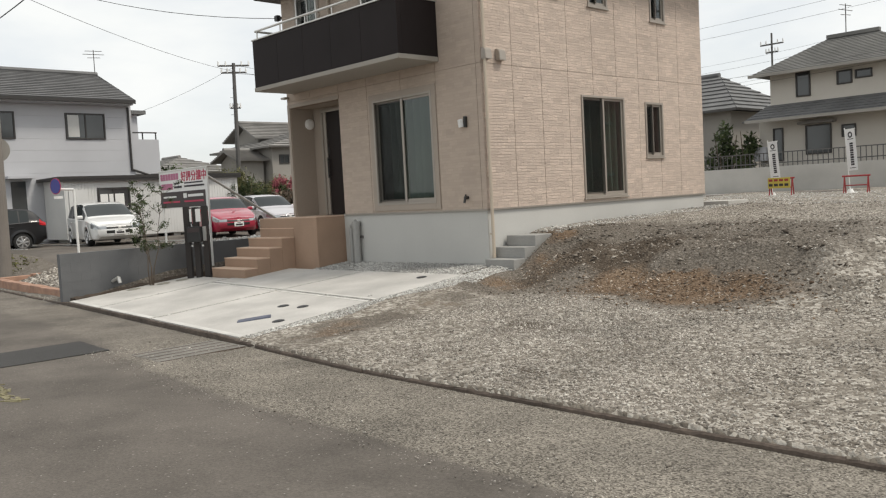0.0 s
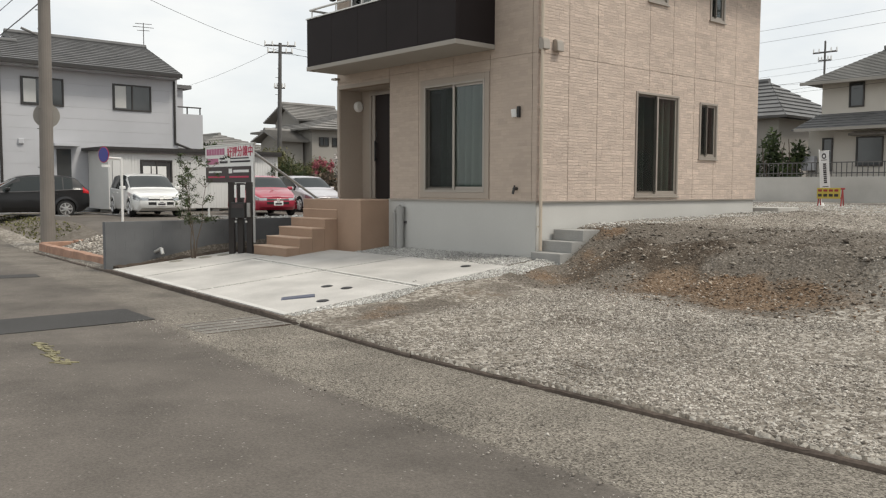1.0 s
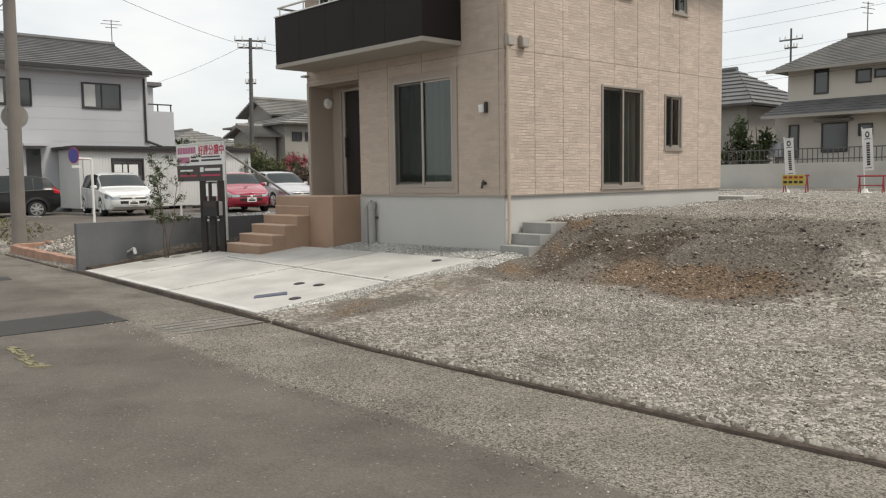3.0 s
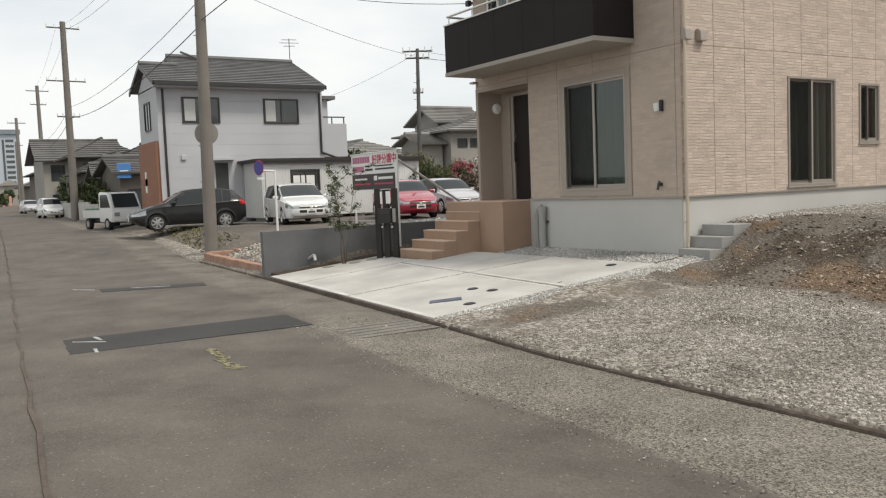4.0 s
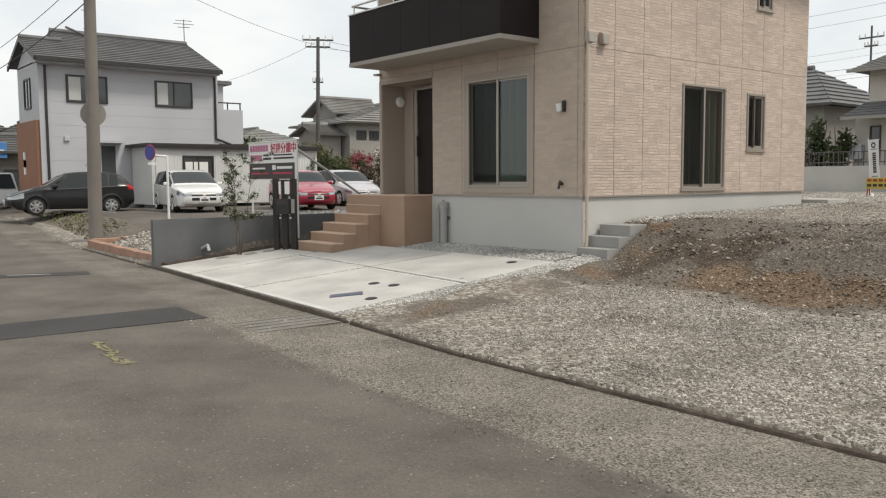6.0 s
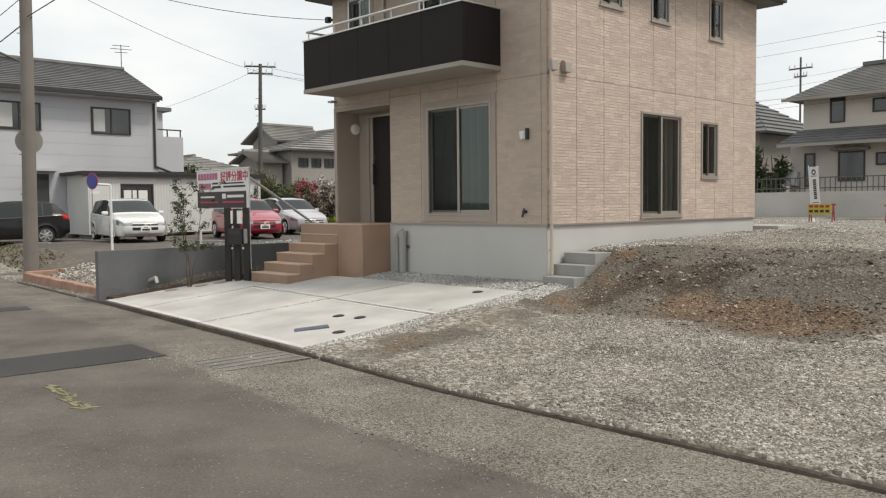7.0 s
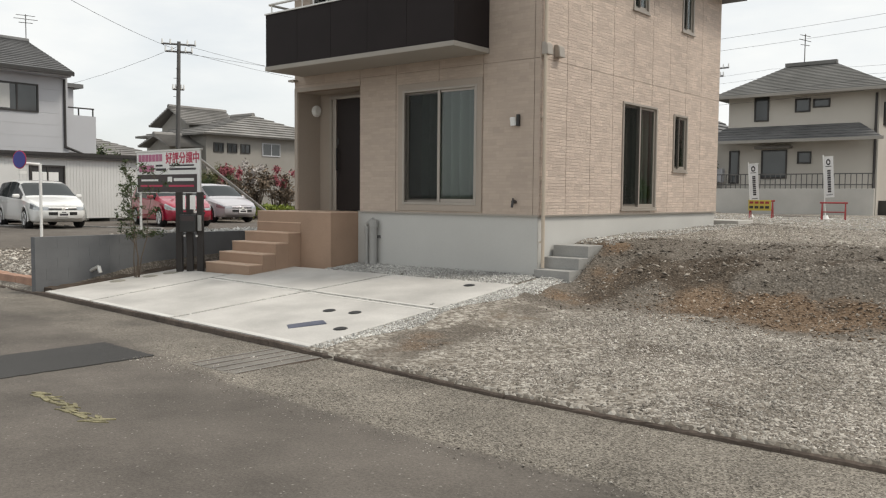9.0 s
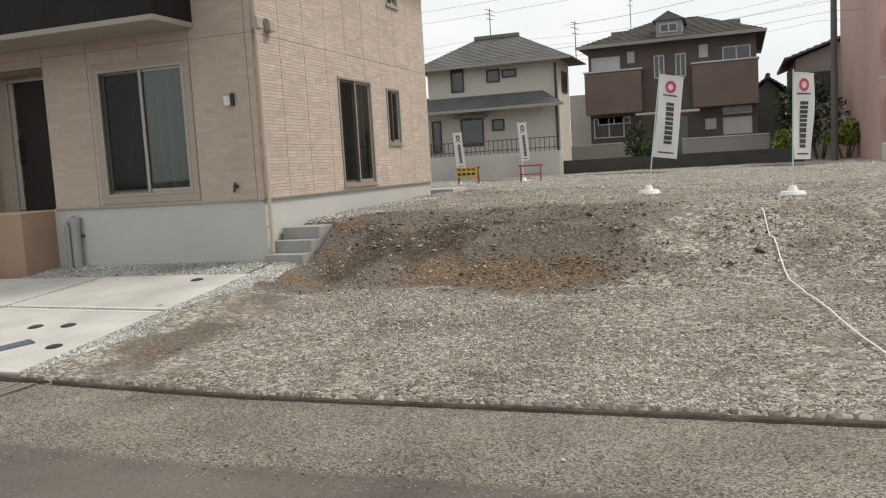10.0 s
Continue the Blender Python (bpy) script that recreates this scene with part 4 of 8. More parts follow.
def house_window(hole, is_b, trim=0.0, curtain=True, sill=True, screen=True, swap=False, frame_mat=None):
    a0, a1, b0, b1 = hole
    fm = frame_mat or M_ALU
    w = 0.045
    bm = bmesh.new()
    for r in ((a0, a0 + w, b0, b1), (a1 - w, a1, b0, b1), (a0 + w, a1 - w, b0, b0 + w), (a0 + w, a1 - w, b1 - w, b1)):
        add_box(bm, r[0], r[1], -0.025, 0.12, r[2], r[3], 0.004)
    to_wall(bm, is_b)
    win = part("window", bm, fm, house)
    mid = (a0 + a1) / 2
    for k, (s0, s1, dy) in enumerate(((a0 + w, mid + 0.03, 0.055), (mid - 0.03, a1 - w, 0.015))):
        bm = bmesh.new()
        v = 0.04
        z0, z1 = b0 + w, b1 - w
        for r in ((s0, s0 + v, z0, z1), (s1 - v, s1, z0, z1), (s0 + v, s1 - v, z0, z0 + v * 1.5), (s0 + v, s1 - v, z1 - v, z1)):
            add_box(bm, r[0], r[1], dy, dy + 0.03, r[2], r[3], 0.003)
        to_wall(bm, is_b)
        part("sash", bm, fm, win)
        bm = bmesh.new()
        add_box(bm, s0 + v, s1 - v, dy + 0.012, dy + 0.017, z0 + v * 1.5, z1 - v)
        to_wall(bm, is_b)
        part("pane", bm, M_GLASS, win).visible_shadow = False
    if a1 - a0 > 1.2:
        bm = bmesh.new()
        add_box(bm, mid - 0.028, mid + 0.028, -0.008, 0.014, b0 + w, b1 - w, 0.004)
        to_wall(bm, is_b)
        part("meeting_stile", bm, M_ALU, win)
    if screen:
        bm = bmesh.new()
        add_box(bm, a0 + w + 0.02, mid - 0.03, -0.012, -0.010, b0 + w + 0.03, b1 - w - 0.03)
        to_wall(bm, is_b)
        part("insect_screen", bm, M_SCREEN, win, "fine dark insect screen").visible_shadow = False
    if sill:
        bm = bmesh.new()
        add_box(bm, a0 - 0.03, a1 + 0.03, -0.04, 0.02, b0 - 0.03, b0 - 0.002, 0.006)
        to_wall(bm, is_b)
        part("sill", bm, fm, win)
    if trim:
        bm = bmesh.new()
        for r in ((a0 - trim, a0, b0 - trim, b1 + trim), (a1, a1 + trim, b0 - trim, b1 + trim), (a0, a1, b0 - trim, b0), (a0, a1, b1, b1 + trim)):
            add_box(bm, r[0], r[1], -0.018, 0.0, max(r[2], HZ0 + 0.005), r[3], 0.003)
        to_wall(bm, is_b)
        part("trim", bm, M_TRIM, win)
    if curtain:
        for c0, c1 in ((mid - 0.1, a1 - 0.02), (a0 + 0.14 * (a1 - a0), mid - 0.13)):
            bm = bmesh.new()
            n = int((c1 - c0) / 0.016)
            rows = []
            for i in range(n + 1):
                xx = c0 + (c1 - c0) * i / n
                yy = 0.23 + 0.1 * math.sin(i * 0.58 + 1.3 * math.sin(i * 0.11)) + 0.02 * math.sin(i * 0.37 + 1)
                rows.append([bm.verts.new((xx, yy + (0.01 * math.sin(i * 0.6) if z < 2 else 0), z)) for z in (b0 + 0.03, (b0 + b1) / 2, b1 - 0.06)])
            for p, q in zip(rows[:-1], rows[1:]):
                for k in range(2):
                    bm.faces.new((p[k], q[k], q[k + 1], p[k + 1]))
            bmesh.ops.solidify(bm, geom=bm.faces[:], thickness=0.004)
            to_wall(bm, is_b)
            part("curtain", bm, M_CURT, win, "pale green pleated curtain", smooth=True)
    return win


house_window(WIN_A, False, trim=0.11, sill=False, frame_mat=M_ALU)
house_window(WIN_B, True, trim=0.0, curtain=True)
house_window(WIN_C, True, curtain=False)
for h in WIN_B2:
    house_window(h, True, curtain=False)
for h in WIN_A2:
    house_window(h, False, trim=0.08, sill=False, frame_mat=M_SILVER)

# entrance recess and door
x0, x1, z0, z1 = DOOR_A
yd = 0.6
bm = bmesh.new()
add_box(bm, HX0 + 0.081, x0 + 0.004, 0.021, yd, z0, z1)
add_box(bm, x1, x1 + 0.02, 0.16, yd, z0, z1)
add_box(bm, x0 - 0.02, x1 + 0.02, 0.16, yd, z1, z1 + 0.02)
for r in cut_rects(x0 - 0.02, x1 + 0.02, z0, z1 + 0.02, [(-5.49, -4.38, 1.3, 3.66)]):
    add_box(bm, r[0], r[1], yd, yd + 0.05, r[2], r[3])
part("porch_lining", bm, M_TRIM, house)
bm = bmesh.new()
add_box(bm, x0 - 0.09, x0, -0.016, 0.0, HZ0, z1 + 0.08, 0.003)
add_box(bm, x0, x1 + 0.02, -0.016, 0.0, z1, z1 + 0.08, 0.003)
part("porch_trim", bm, M_TRIM, house)
bm = bmesh.new()
for r in ((-5.49, -5.43, 1.33, 3.66), (-5.335, -5.295, 1.33, 3.6), (-4.43, -4.38, 1.33, 3.66), (-5.43, -4.43, 3.6, 3.66)):
    add_box(bm, r[0], r[1], yd - 0.05, yd + 0.05, r[2], r[3], 0.005)
door = part("door", bm, M_ALU, house)
box_part("side_panel", M_ALU, door, -5.428, -5.337, yd - 0.02, yd + 0.02, 1.34, 3.598)
box_part("leaf", M_DOOR, door, -5.293, -4.432, yd - 0.02, yd + 0.03, 1.34, 3.598, 0.004, "dark brown door leaf")
bm = bmesh.new()
add_rod(bm, (-5.24, yd - 0.085, 2.15), (-5.24, yd - 0.085, 2.6), 0.016)
for z in (2.2, 2.55):
    add_rod(bm, (-5.24, yd - 0.085, z), (-5.24, yd - 0.015, z), 0.012)
part("handle", bm, M_BLACK, door, "black pull handle")
box_part("keypad", M_BLACK, door, -5.28, -5.23, yd - 0.03, yd - 0.021, 2.68, 2.8, 0.004)
bm = bmesh.new()
add_rod(bm, (-5.826, 0.48, 3.38), (-5.79, 0.48, 3.38), 0.115, 0.12, 24)
add_rod(bm, (-5.79, 0.48, 3.38), (-5.75, 0.48, 3.38), 0.12, 0.07, 24)
tagged(part("wall_lamp", bm, M_WHITE), "round white wall lamp in the entrance recess", "lamp")

# balcony
bx0, bx1, by0, bz0, bz1 = -5.67, -1.02, -0.94, 4.105, 5.08
balcony = new("balcony")
balcony.parent = house
balcony.matrix_parent_inverse = house.matrix_basis.inverted()
xs_ = [bx0, -4.76, -3.85, -2.94, -2.03, bx1]
for a, b in zip(xs_[:-1], xs_[1:]):
    box_part("cladding_panel", M_BALC, balcony, a + 0.003, b - 0.003, by0, by0 + 0.1, bz0, bz1, 0.0)
box_part("cladding_panel", M_BALC, balcony, bx1 - 0.1, bx1, by0 + 0.1, -0.002, bz0, bz1)
box_part("cladding_panel", M_BALC, balcony, bx0, bx0 + 0.1, by0 + 0.1, -0.002, bz0, bz1)
bm = bmesh.new()
add_box(bm, bx0 - 0.012, bx1 + 0.012, by0 - 0.012, -0.003, bz0 - 0.085, bz0 - 0.002, 0.006)
part("soffit", bm, M_SOFFIT, balcony)
bm = bmesh.new()
add_box(bm, bx0 - 0.02, bx1 + 0.02, by0 - 0.02, by0 + 0.12, bz1, bz1 + 0.03, 0.005)
add_box(bm, bx1 - 0.12, bx1 + 0.02, by0 + 0.12, -0.002, bz1, bz1 + 0.03, 0.005)
add_box(bm, bx0 - 0.02, bx0 + 0.12, by0 + 0.12, -0.002, bz1, bz1 + 0.03, 0.005)
part("coping", bm, M_SILVER, balcony)
rail = [(bx0 + 0.05, -0.05), (bx0 + 0.05, by0 + 0.05), (bx1 - 0.05, by0 + 0.05), (bx1 - 0.05, -0.05)]
bm = bmesh.new()
for (ax, ay), (cx, cy) in zip(rail[:-1], rail[1:]):
    add_rod(bm, (ax, ay, bz1 + 0.2), (cx, cy, bz1 + 0.2), 0.024)
part("handrail", bm, M_SILVER, balcony)
for i in range(6):
    xx = bx0 + 0.12 + i * (bx1 - bx0 - 0.24) / 5
    bm = bmesh.new()
    add_rod(bm, (xx, by0 + 0.05, bz1 + 0.02), (xx, by0 + 0.05, bz1 + 0.2), 0.014)
    part("rail_post", bm, M_SILVER, balcony)
box_part("deck", M_SOFFIT, balcony, bx0 + 0.1, bx1 - 0.1, by0 + 0.1, -0.003, bz0, bz0 + 0.06)
box_part("flashing", M_ALU, house, HX0 - 0.06, HX0 + 0.1, -0.12, 0.0, 3.93, 3.97)

# roof with dark eaves
ov, ez = 0.42, 6.13
bm = bmesh.new()
X0, X1, Y0, Y1 = HX0 - ov, ov, -ov, HY1 + ov
rz = ez + 0.16
lo = [bm.verts.new(p) for p in ((X0, Y0, rz), (X1, Y0, rz), (X1, Y1, rz), (X0, Y1, rz))]
rdg = [bm.verts.new(((X0 + X1) / 2, Y0 + 3.4, rz + 1.5)), bm.verts.new(((X0 + X1) / 2, Y1 - 3.4, rz + 1.5))]
und = [bm.verts.new(p) for p in ((X0, Y0, ez), (X1, Y0, ez), (X1, Y1, ez), (X0, Y1, ez))]
for f in ((lo[0], lo[1], rdg[0]), (lo[1], lo[2], rdg[1], rdg[0]), (lo[2], lo[3], rdg[1]), (lo[3], lo[0], rdg[0], rdg[1]), (und[3], und[2], und[1], und[0])):
    bm.faces.new(f)
for i in range(4):
    j = (i + 1) % 4
    bm.faces.new((und[i], und[j], lo[j], lo[i]))
bmesh.ops.recalc_face_normals(bm, faces=bm.faces[:])
part("roof", bm, M_HTILE, house)
bm = bmesh.new()
add_box(bm, X1, X1 + 0.1, Y0, Y1, ez + 0.02, ez + 0.13, 0.02)
add_box(bm, X0, X1 + 0.1, Y0 - 0.1, Y0, ez + 0.02, ez + 0.13, 0.02)
part("gutter", bm, M_ALU_D, house)
# downpipes and small fittings on the walls
bm = bmesh.new()
add_rod(bm, (0.055, 0.06, 0.5), (0.055, 0.06, 6.1), 0.03, n=12)
for z in (0.9, 1.9, 2.9, 3.9, 4.9, 5.8):
    add_box(bm, 0.0, 0.06, 0.04, 0.08, z, z + 0.03)
part("downpipe", bm, M_PIPE_B, house)
bm = bmesh.new()
add_rod(bm, (-4.15, -0.05, 5.1), (-4.15, -0.05, 6.1), 0.03)
part("downpipe", bm, M_PIPE_B, house)


def vent_hood(y, z):
    bm = bmesh.new()
    pts = [(0.0, z + 0.1), (0.06, z + 0.1), (0.1, z + 0.06), (0.115, z - 0.1), (0.0, z - 0.1)]
    lo = [bm.verts.new((p[0], y - 0.085, p[1])) for p in pts]
    hi = [bm.verts.new((p[0], y + 0.085, p[1])) for p in pts]
    bm.faces.new(lo)
    bm.faces.new(hi)
    for i in range(5):
        bm.faces.new((lo[i], lo[(i + 1) % 5], hi[(i + 1) % 5], hi[i]))
    bmesh.ops.recalc_face_normals(bm, faces=bm.faces[:])
    bmesh.ops.bevel(bm, geom=bm.edges[:], offset=0.008, segments=2, affect="EDGES")
    return tagged(part("vent_hood", bm, M_ALU), "bronze metal vent hood on beige siding", "vent", "vent hoods on the house")


vent_hood(0.11, 4.01)
vent_hood(0.47, 4.01)
outlet = thing("outdoor_light", (-0.46, -0.02, 2.89), "small white and black outdoor sensor light on siding", "light")
box_part("bracket", M_BLACK, outlet, -0.42, -0.37, -0.06, 0.0, 2.79, 2.98, 0.01)
bm = bmesh.new()
add_box(bm, -0.065, 0.0, -0.08, 0.0, 0, 0.14, 0.012)
bmesh.ops.transform(bm, matrix=pose(-0.42, -0.04, 2.8, 8, 0, -18), verts=bm.verts)
part("lamp_head", bm, M_WHITE, outlet)
bm = bmesh.new()
add_rod(bm, (-0.45, 0, 1.56), (-0.45, -0.08, 1.56), 0.03)
add_rod(bm, (-0.45, -0.07, 1.57), (-0.45, -0.1, 1.47), 0.022)
add_rod(bm, (-0.47, -0.04, 1.55), (-0.47, -0.04, 1.62), 0.015)
tagged(part("hose_bracket", bm, M_ALU_D), "dark metal pipe fitting low on the siding", "fitting")
bm = bmesh.new()
add_rod(bm, (HX0 + 0.02, 0.05, 5.72), (HX0 - 0.16, 0.0, 5.74), 0.03)
add_box(bm, HX0 - 0.22, HX0 - 0.1, -0.05, 0.05, 5.68, 5.8, 0.01)
tagged(part("cable_bracket", bm, M_BLACK), "black service-cable bracket on the wall corner", "bracket")
conduit = thing("service_pipes", (-3.7, -0.07, 0.36), "grey plastic service pipes standing against the plinth", "pipe")
for xx, rr, zz in ((-3.78, 0.045, 1.05), (-3.62, 0.075, 1.17)):
    bm = bmesh.new()
    add_rod(bm, (xx, -0.07, 0.25), (xx, -0.07, zz), rr, n=14)
    add_rod(bm, (xx, -0.07, zz - 0.12), (xx, -0.07, zz + 0.02), rr * 1.18, n=14)
    part("pipe", bm, M_PIPE, conduit)
bm = bmesh.new()
add_rod(bm, (-3.78, -0.07, 1.1), (-3.62, -0.07, 1.2), 0.04)
part("elbow", bm, M_PIPE, conduit)
box_part("clamp", M_STEELD, conduit, -3.86, -3.52, -0.02, 0.026, 0.85, 0.9)

# tiled porch with steps down to the drive
porch = thing("porch_steps", (-5.2, -0.9, 0.3), "terracotta-tiled porch and five steps by the entrance", "steps")
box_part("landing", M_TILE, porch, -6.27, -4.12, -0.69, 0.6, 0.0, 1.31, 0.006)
# landing and tread tops carry light from above in their paler tile colour
box_part("landing_paving", M_TILE_LIT, porch, -6.27, -4.12, -0.69, 0.599, 1.31, 1.325, 0.003)
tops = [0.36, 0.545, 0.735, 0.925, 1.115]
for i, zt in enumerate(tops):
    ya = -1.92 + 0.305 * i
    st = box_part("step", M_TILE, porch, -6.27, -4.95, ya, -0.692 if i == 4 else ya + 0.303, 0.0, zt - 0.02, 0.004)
    box_part("tread", M_TILE_LIT, st, -6.272, -4.948, ya - 0.008, ya + (0.303 if i < 4 else 0.308), zt - 0.02, zt, 0.004, "tread tile, light from above put into its paler colour")
# grey concrete steps up the bank
bank_steps = thing("bank_steps", (0.26, 0.4, 0.3), "three plain grey concrete steps beside the house corner", "steps")
for i in range(3):
    box_part("step", M_STEP, bank_steps, 0.02, 0.67, -0.14 + 0.29 * i, 0.92, 0.1 if i == 0 else 0.49 + 0.185 * (i - 1), 0.49 + 0.185 * i, 0.006)
# low concrete block behind the far corner
bm = bmesh.new()
add_box(bm, -0.5, 0.42, 7.75, 8.75, 0.9, 1.14, 0.01)
tagged(part("concrete_base", bm, M_RETAIN), "low grey concrete base beside the house", "base")


# ---- left: wall, sign, pole, car park ----
retwall = thing("retaining_wall", (-7.65, -2.1, -0.1), "charcoal concrete block retaining wall beside the drive", "wall")
box_part("core", M_BLOCK, retwall, -7.732, -7.588, -4.53, 0.55, -0.25, 0.845)
for r in range(5):
    y = -4.55
    k = 0
    while y < 0.55:
        ln = 0.4 if not (k == 0 and r % 2) else 0.2
        ln = min(ln, 0.56 - y)
        z = -0.12 + r * 0.195
        box_part("block", M_BLOCK, retwall, -7.735, -7.585, y + 0.0015, y + ln - 0.0015, z + 0.0015, min(z + 0.1935, 0.87), 0.0)
        y += ln
        k += 1
bm = bmesh.new()
add_rod(bm, (-7.6, -3.52, 0.2), (-7.46, -3.44, 0.28), 0.035)
add_rod(bm, (-7.46, -3.44, 0.28), (-7.42, -3.43, 0.16), 0.04)
tagged(part("drain_spout", bm, M_SILVER), "short pale pipe spout low on the block wall", "pipe")
# soil strip along the wall
bm = bmesh.new()
grid = []
for i in range(61):
    y = -4.42 + i * 0.058
    grid.append([bm.verts.new((x_, y, float(slab_z(x_, y)) + (-0.12 if k in (0, 8) else 0.012 + 0.05 * float(lumps(x_, y, 5.0, 3))))) for k, x_ in enumerate(np.linspace(-7.584, -7.2 + 0.025 * math.sin(i * 0.5), 9))])
for p, q in zip(grid[:-1], grid[1:]):
    for k in range(8):
        bm.faces.new((p[k], p[k + 1], q[k + 1], q[k]))
bm.faces.new(grid[0])
bm.faces.new(grid[-1])
tagged(part("planting_strip", bm, mat("damp_soil", (0.065, 0.048, 0.035), 0.95, var=0.3, scale=40, bump=0.8, bscale=50, fine=0.25)), "dark soil planting strip along the block wall", "soil", kind="structure")
# brick edging round the pole's gravel bed
edging = thing("brick_edging", (-10.8, -4.3, -0.1), "orange brick edging of the gravel bed by the pole", "edging")
for i in range(7):
    xx = -13.3 + i * 0.82
    bm = bmesh.new()
    add_box(bm, -0.4, 0.4, -0.1, 0.1, -0.1, 0.17 - 0.01 * (i % 2), 0.012)
    bmesh.ops.transform(bm, matrix=pose(xx, kerb_y(xx) + 0.22, -0.08, 0, 0, kang + (i % 3 - 1) * 0.8), verts=bm.verts)
    part("brick", bm, M_BRICK, edging)
for i in range(3):
    bm = bmesh.new()
    add_box(bm, -0.1, 0.1, -0.4, 0.4, -0.1, 0.17, 0.012)
    bmesh.ops.transform(bm, matrix=pose(-13.75, kerb_y(-13.7) + 0.6 + i * 0.82, -0.06 + 0.03 * i, 0, 0, 4), verts=bm.verts)
    part("brick", bm, M_BRICK, edging)


def utility_pole(at, top, r0, r1, label, arms=(), steps=True, collar=None, material=None):
    pole = thing("utility_pole", at, label, "utility pole", "utility poles")
    bm = bmesh.new()
    add_rod(bm, (at[0], at[1], at[2] - 0.4), top, r0, r1, 18)
    part("shaft", bm, material or M_POLE, pole, smooth=False)
    a, b = Vector(at), Vector(top)
    if steps:
        for i in range(14):
            p = a.lerp(b, 0.2 + i * 0.05)
            bm = bmesh.new()
            s = 1 if i % 2 else -1
            add_rod(bm, p, p + Vector((0.1 * s, -0.2, 0)), 0.011, n=6)
            part("step_bolt", bm, M_STEELD, pole)
    for f, ln, ang in arms:
        p = a.lerp(b, f)
        d = Vector((math.cos(radians(ang)), math.sin(radians(ang)), 0))
        bm = bmesh.new()
        add_rod(bm, p - d * ln / 2, p + d * ln / 2, 0.045, n=8)
        arm = part("crossarm", bm, M_STEELD, pole)
        for k in (-0.48, -0.25, 0.25, 0.48):
            bm = bmesh.new()
            add_rod(bm, p + d * ln * k, p + d * ln * k + Vector((0, 0, 0.22)), 0.05, 0.03, 8)
            part("insulator", bm, M_WHITE, arm)
    if collar:
        p = a.lerp(b, collar)
        d = Vector((0.93, -0.36, 0.0))
        bm = bmesh.new()
        add_rod(bm, p - d * 0.22, p - d * 0.2, 0.34, 0.34, 24)
        part("round_plate", bm, M_GREYW, pole, "grey round plate")
    return pole


utility_pole((-15.0, -3.5, 0.0), (-14.35, -3.55, 10.5), 0.195, 0.13, "grey concrete utility pole at the brick edging", ((0.73, 1.8, 100),), True, 0.335)
utility_pole((-50, -2.1, -0.1), (-49.0, -2.2, 13.2), 0.27, 0.17, "tall grey utility pole further down the lane", ((0.97, 2.0, 95), (0.72, 2.4, 95), (0.55, 1.4, 95)), False)
utility_pole((-88, 0.6, 0), (-87.6, 0.5, 14.0), 0.27, 0.17, "distant grey utility pole by the lane", ((0.96, 2.2, 95), (0.86, 1.6, 95)), False)
utility_pole((-92, -1.2, 0), (-91.8, -1.3, 11.0), 0.22, 0.15, "distant grey utility pole by the lane", ((0.95, 1.8, 95),), False)
utility_pole((-130, 2.0, 0), (-130, 2.0, 11.0), 0.22, 0.15, "far thin utility pole by the lane", ((0.95, 1.8, 95),), False)
utility_pole((-140, -6.4, 0), (-140.5, -6.4, 16.5), 0.3, 0.2, "far utility pole across the lane", ((0.95, 2.5, 95), (0.8, 2.2, 95)), False)
utility_pole((-26.9, 10.8, 0.3), (-26.6, 10.8, 8.6), 0.13, 0.08, "slim dark utility pole behind the car park", ((0.985, 1.5, 60), (0.945, 1.2, 60), (0.74, 0.5, 60)), True, None, M_STEELD)


def wire(pts, r, sag, name="overhead_cable", label="black overhead cable between the utility poles"):
    bm = bmesh.new()
    r = r * 0.62
    for a, b in zip(pts[:-1], pts[1:]):
        a, b = Vector(a), Vector(b)
        prev = a
        for i in range(1, 13):
            s = i / 12
            p = a.lerp(b, s) - Vector((0, 0, sag * 4 * s * (1 - s)))
            add_rod(bm, prev, p, r, r, 5)
            prev = p
    return tagged(part(name, bm, M_WIRE), label, "cable", "overhead cables")


for dz, dy, r, sag in ((10.2, 0.3, 0.014, 0.5), (10.2, -0.4, 0.01, 0.6), (7.4, 0.1, 0.018, 0.5), (6.7, 0.1, 0.026, 0.6)):
    wire([(-14.4, -3.55 + dy, dz), (-49.2, -2.2 + dy, dz + 2.6 if dz > 9 else dz + 0.4), (-87.7, 0.5 + dy, dz + 3.3 if dz > 9 else dz + 0.8)], r, sag)
for dz, r in ((10.2, 0.012), (7.4, 0.014), (6.7, 0.022)):
    wire([(-14.4, -3.55, dz), (26, -7.2, dz + 0.2)], r, 0.5)
wire([(-14.4, -3.4, 7.9), (-26.6, 10.8, 8.2)], 0.012, 0.25)
wire([(-14.4, -3.4, 8.3), (-6.1, 0.0, 5.74)], 0.012, 0.35)
for z, r in ((8.5, 0.012), (8.2, 0.012)):
    wire([(-26.6, 10.8, z), (-34, 42, z + 1.0)], r, 0.5)
wire([(-26.6, 10.8, 8.4), (-60, 14, 8.8)], 0.012, 0.8)
wire([(-26.6, 10.8, 8.1), (-22, 60, 10.5)], 0.012, 0.9)

# for-sale board on dark posts, with a letter box
sale = thing("sale_sign", (-8.45, -1.38, 0.8), "estate sale board in red, white and black on a bracketed frame", "sign")
SB = pose(-8.38, -1.38, 0.03, 0, 0, 0.8) @ Matrix.Diagonal((1.6, 1, 1, 1))


def on_board(bm):
    bmesh.ops.transform(bm, matrix=SB, verts=bm.verts)
    return bm


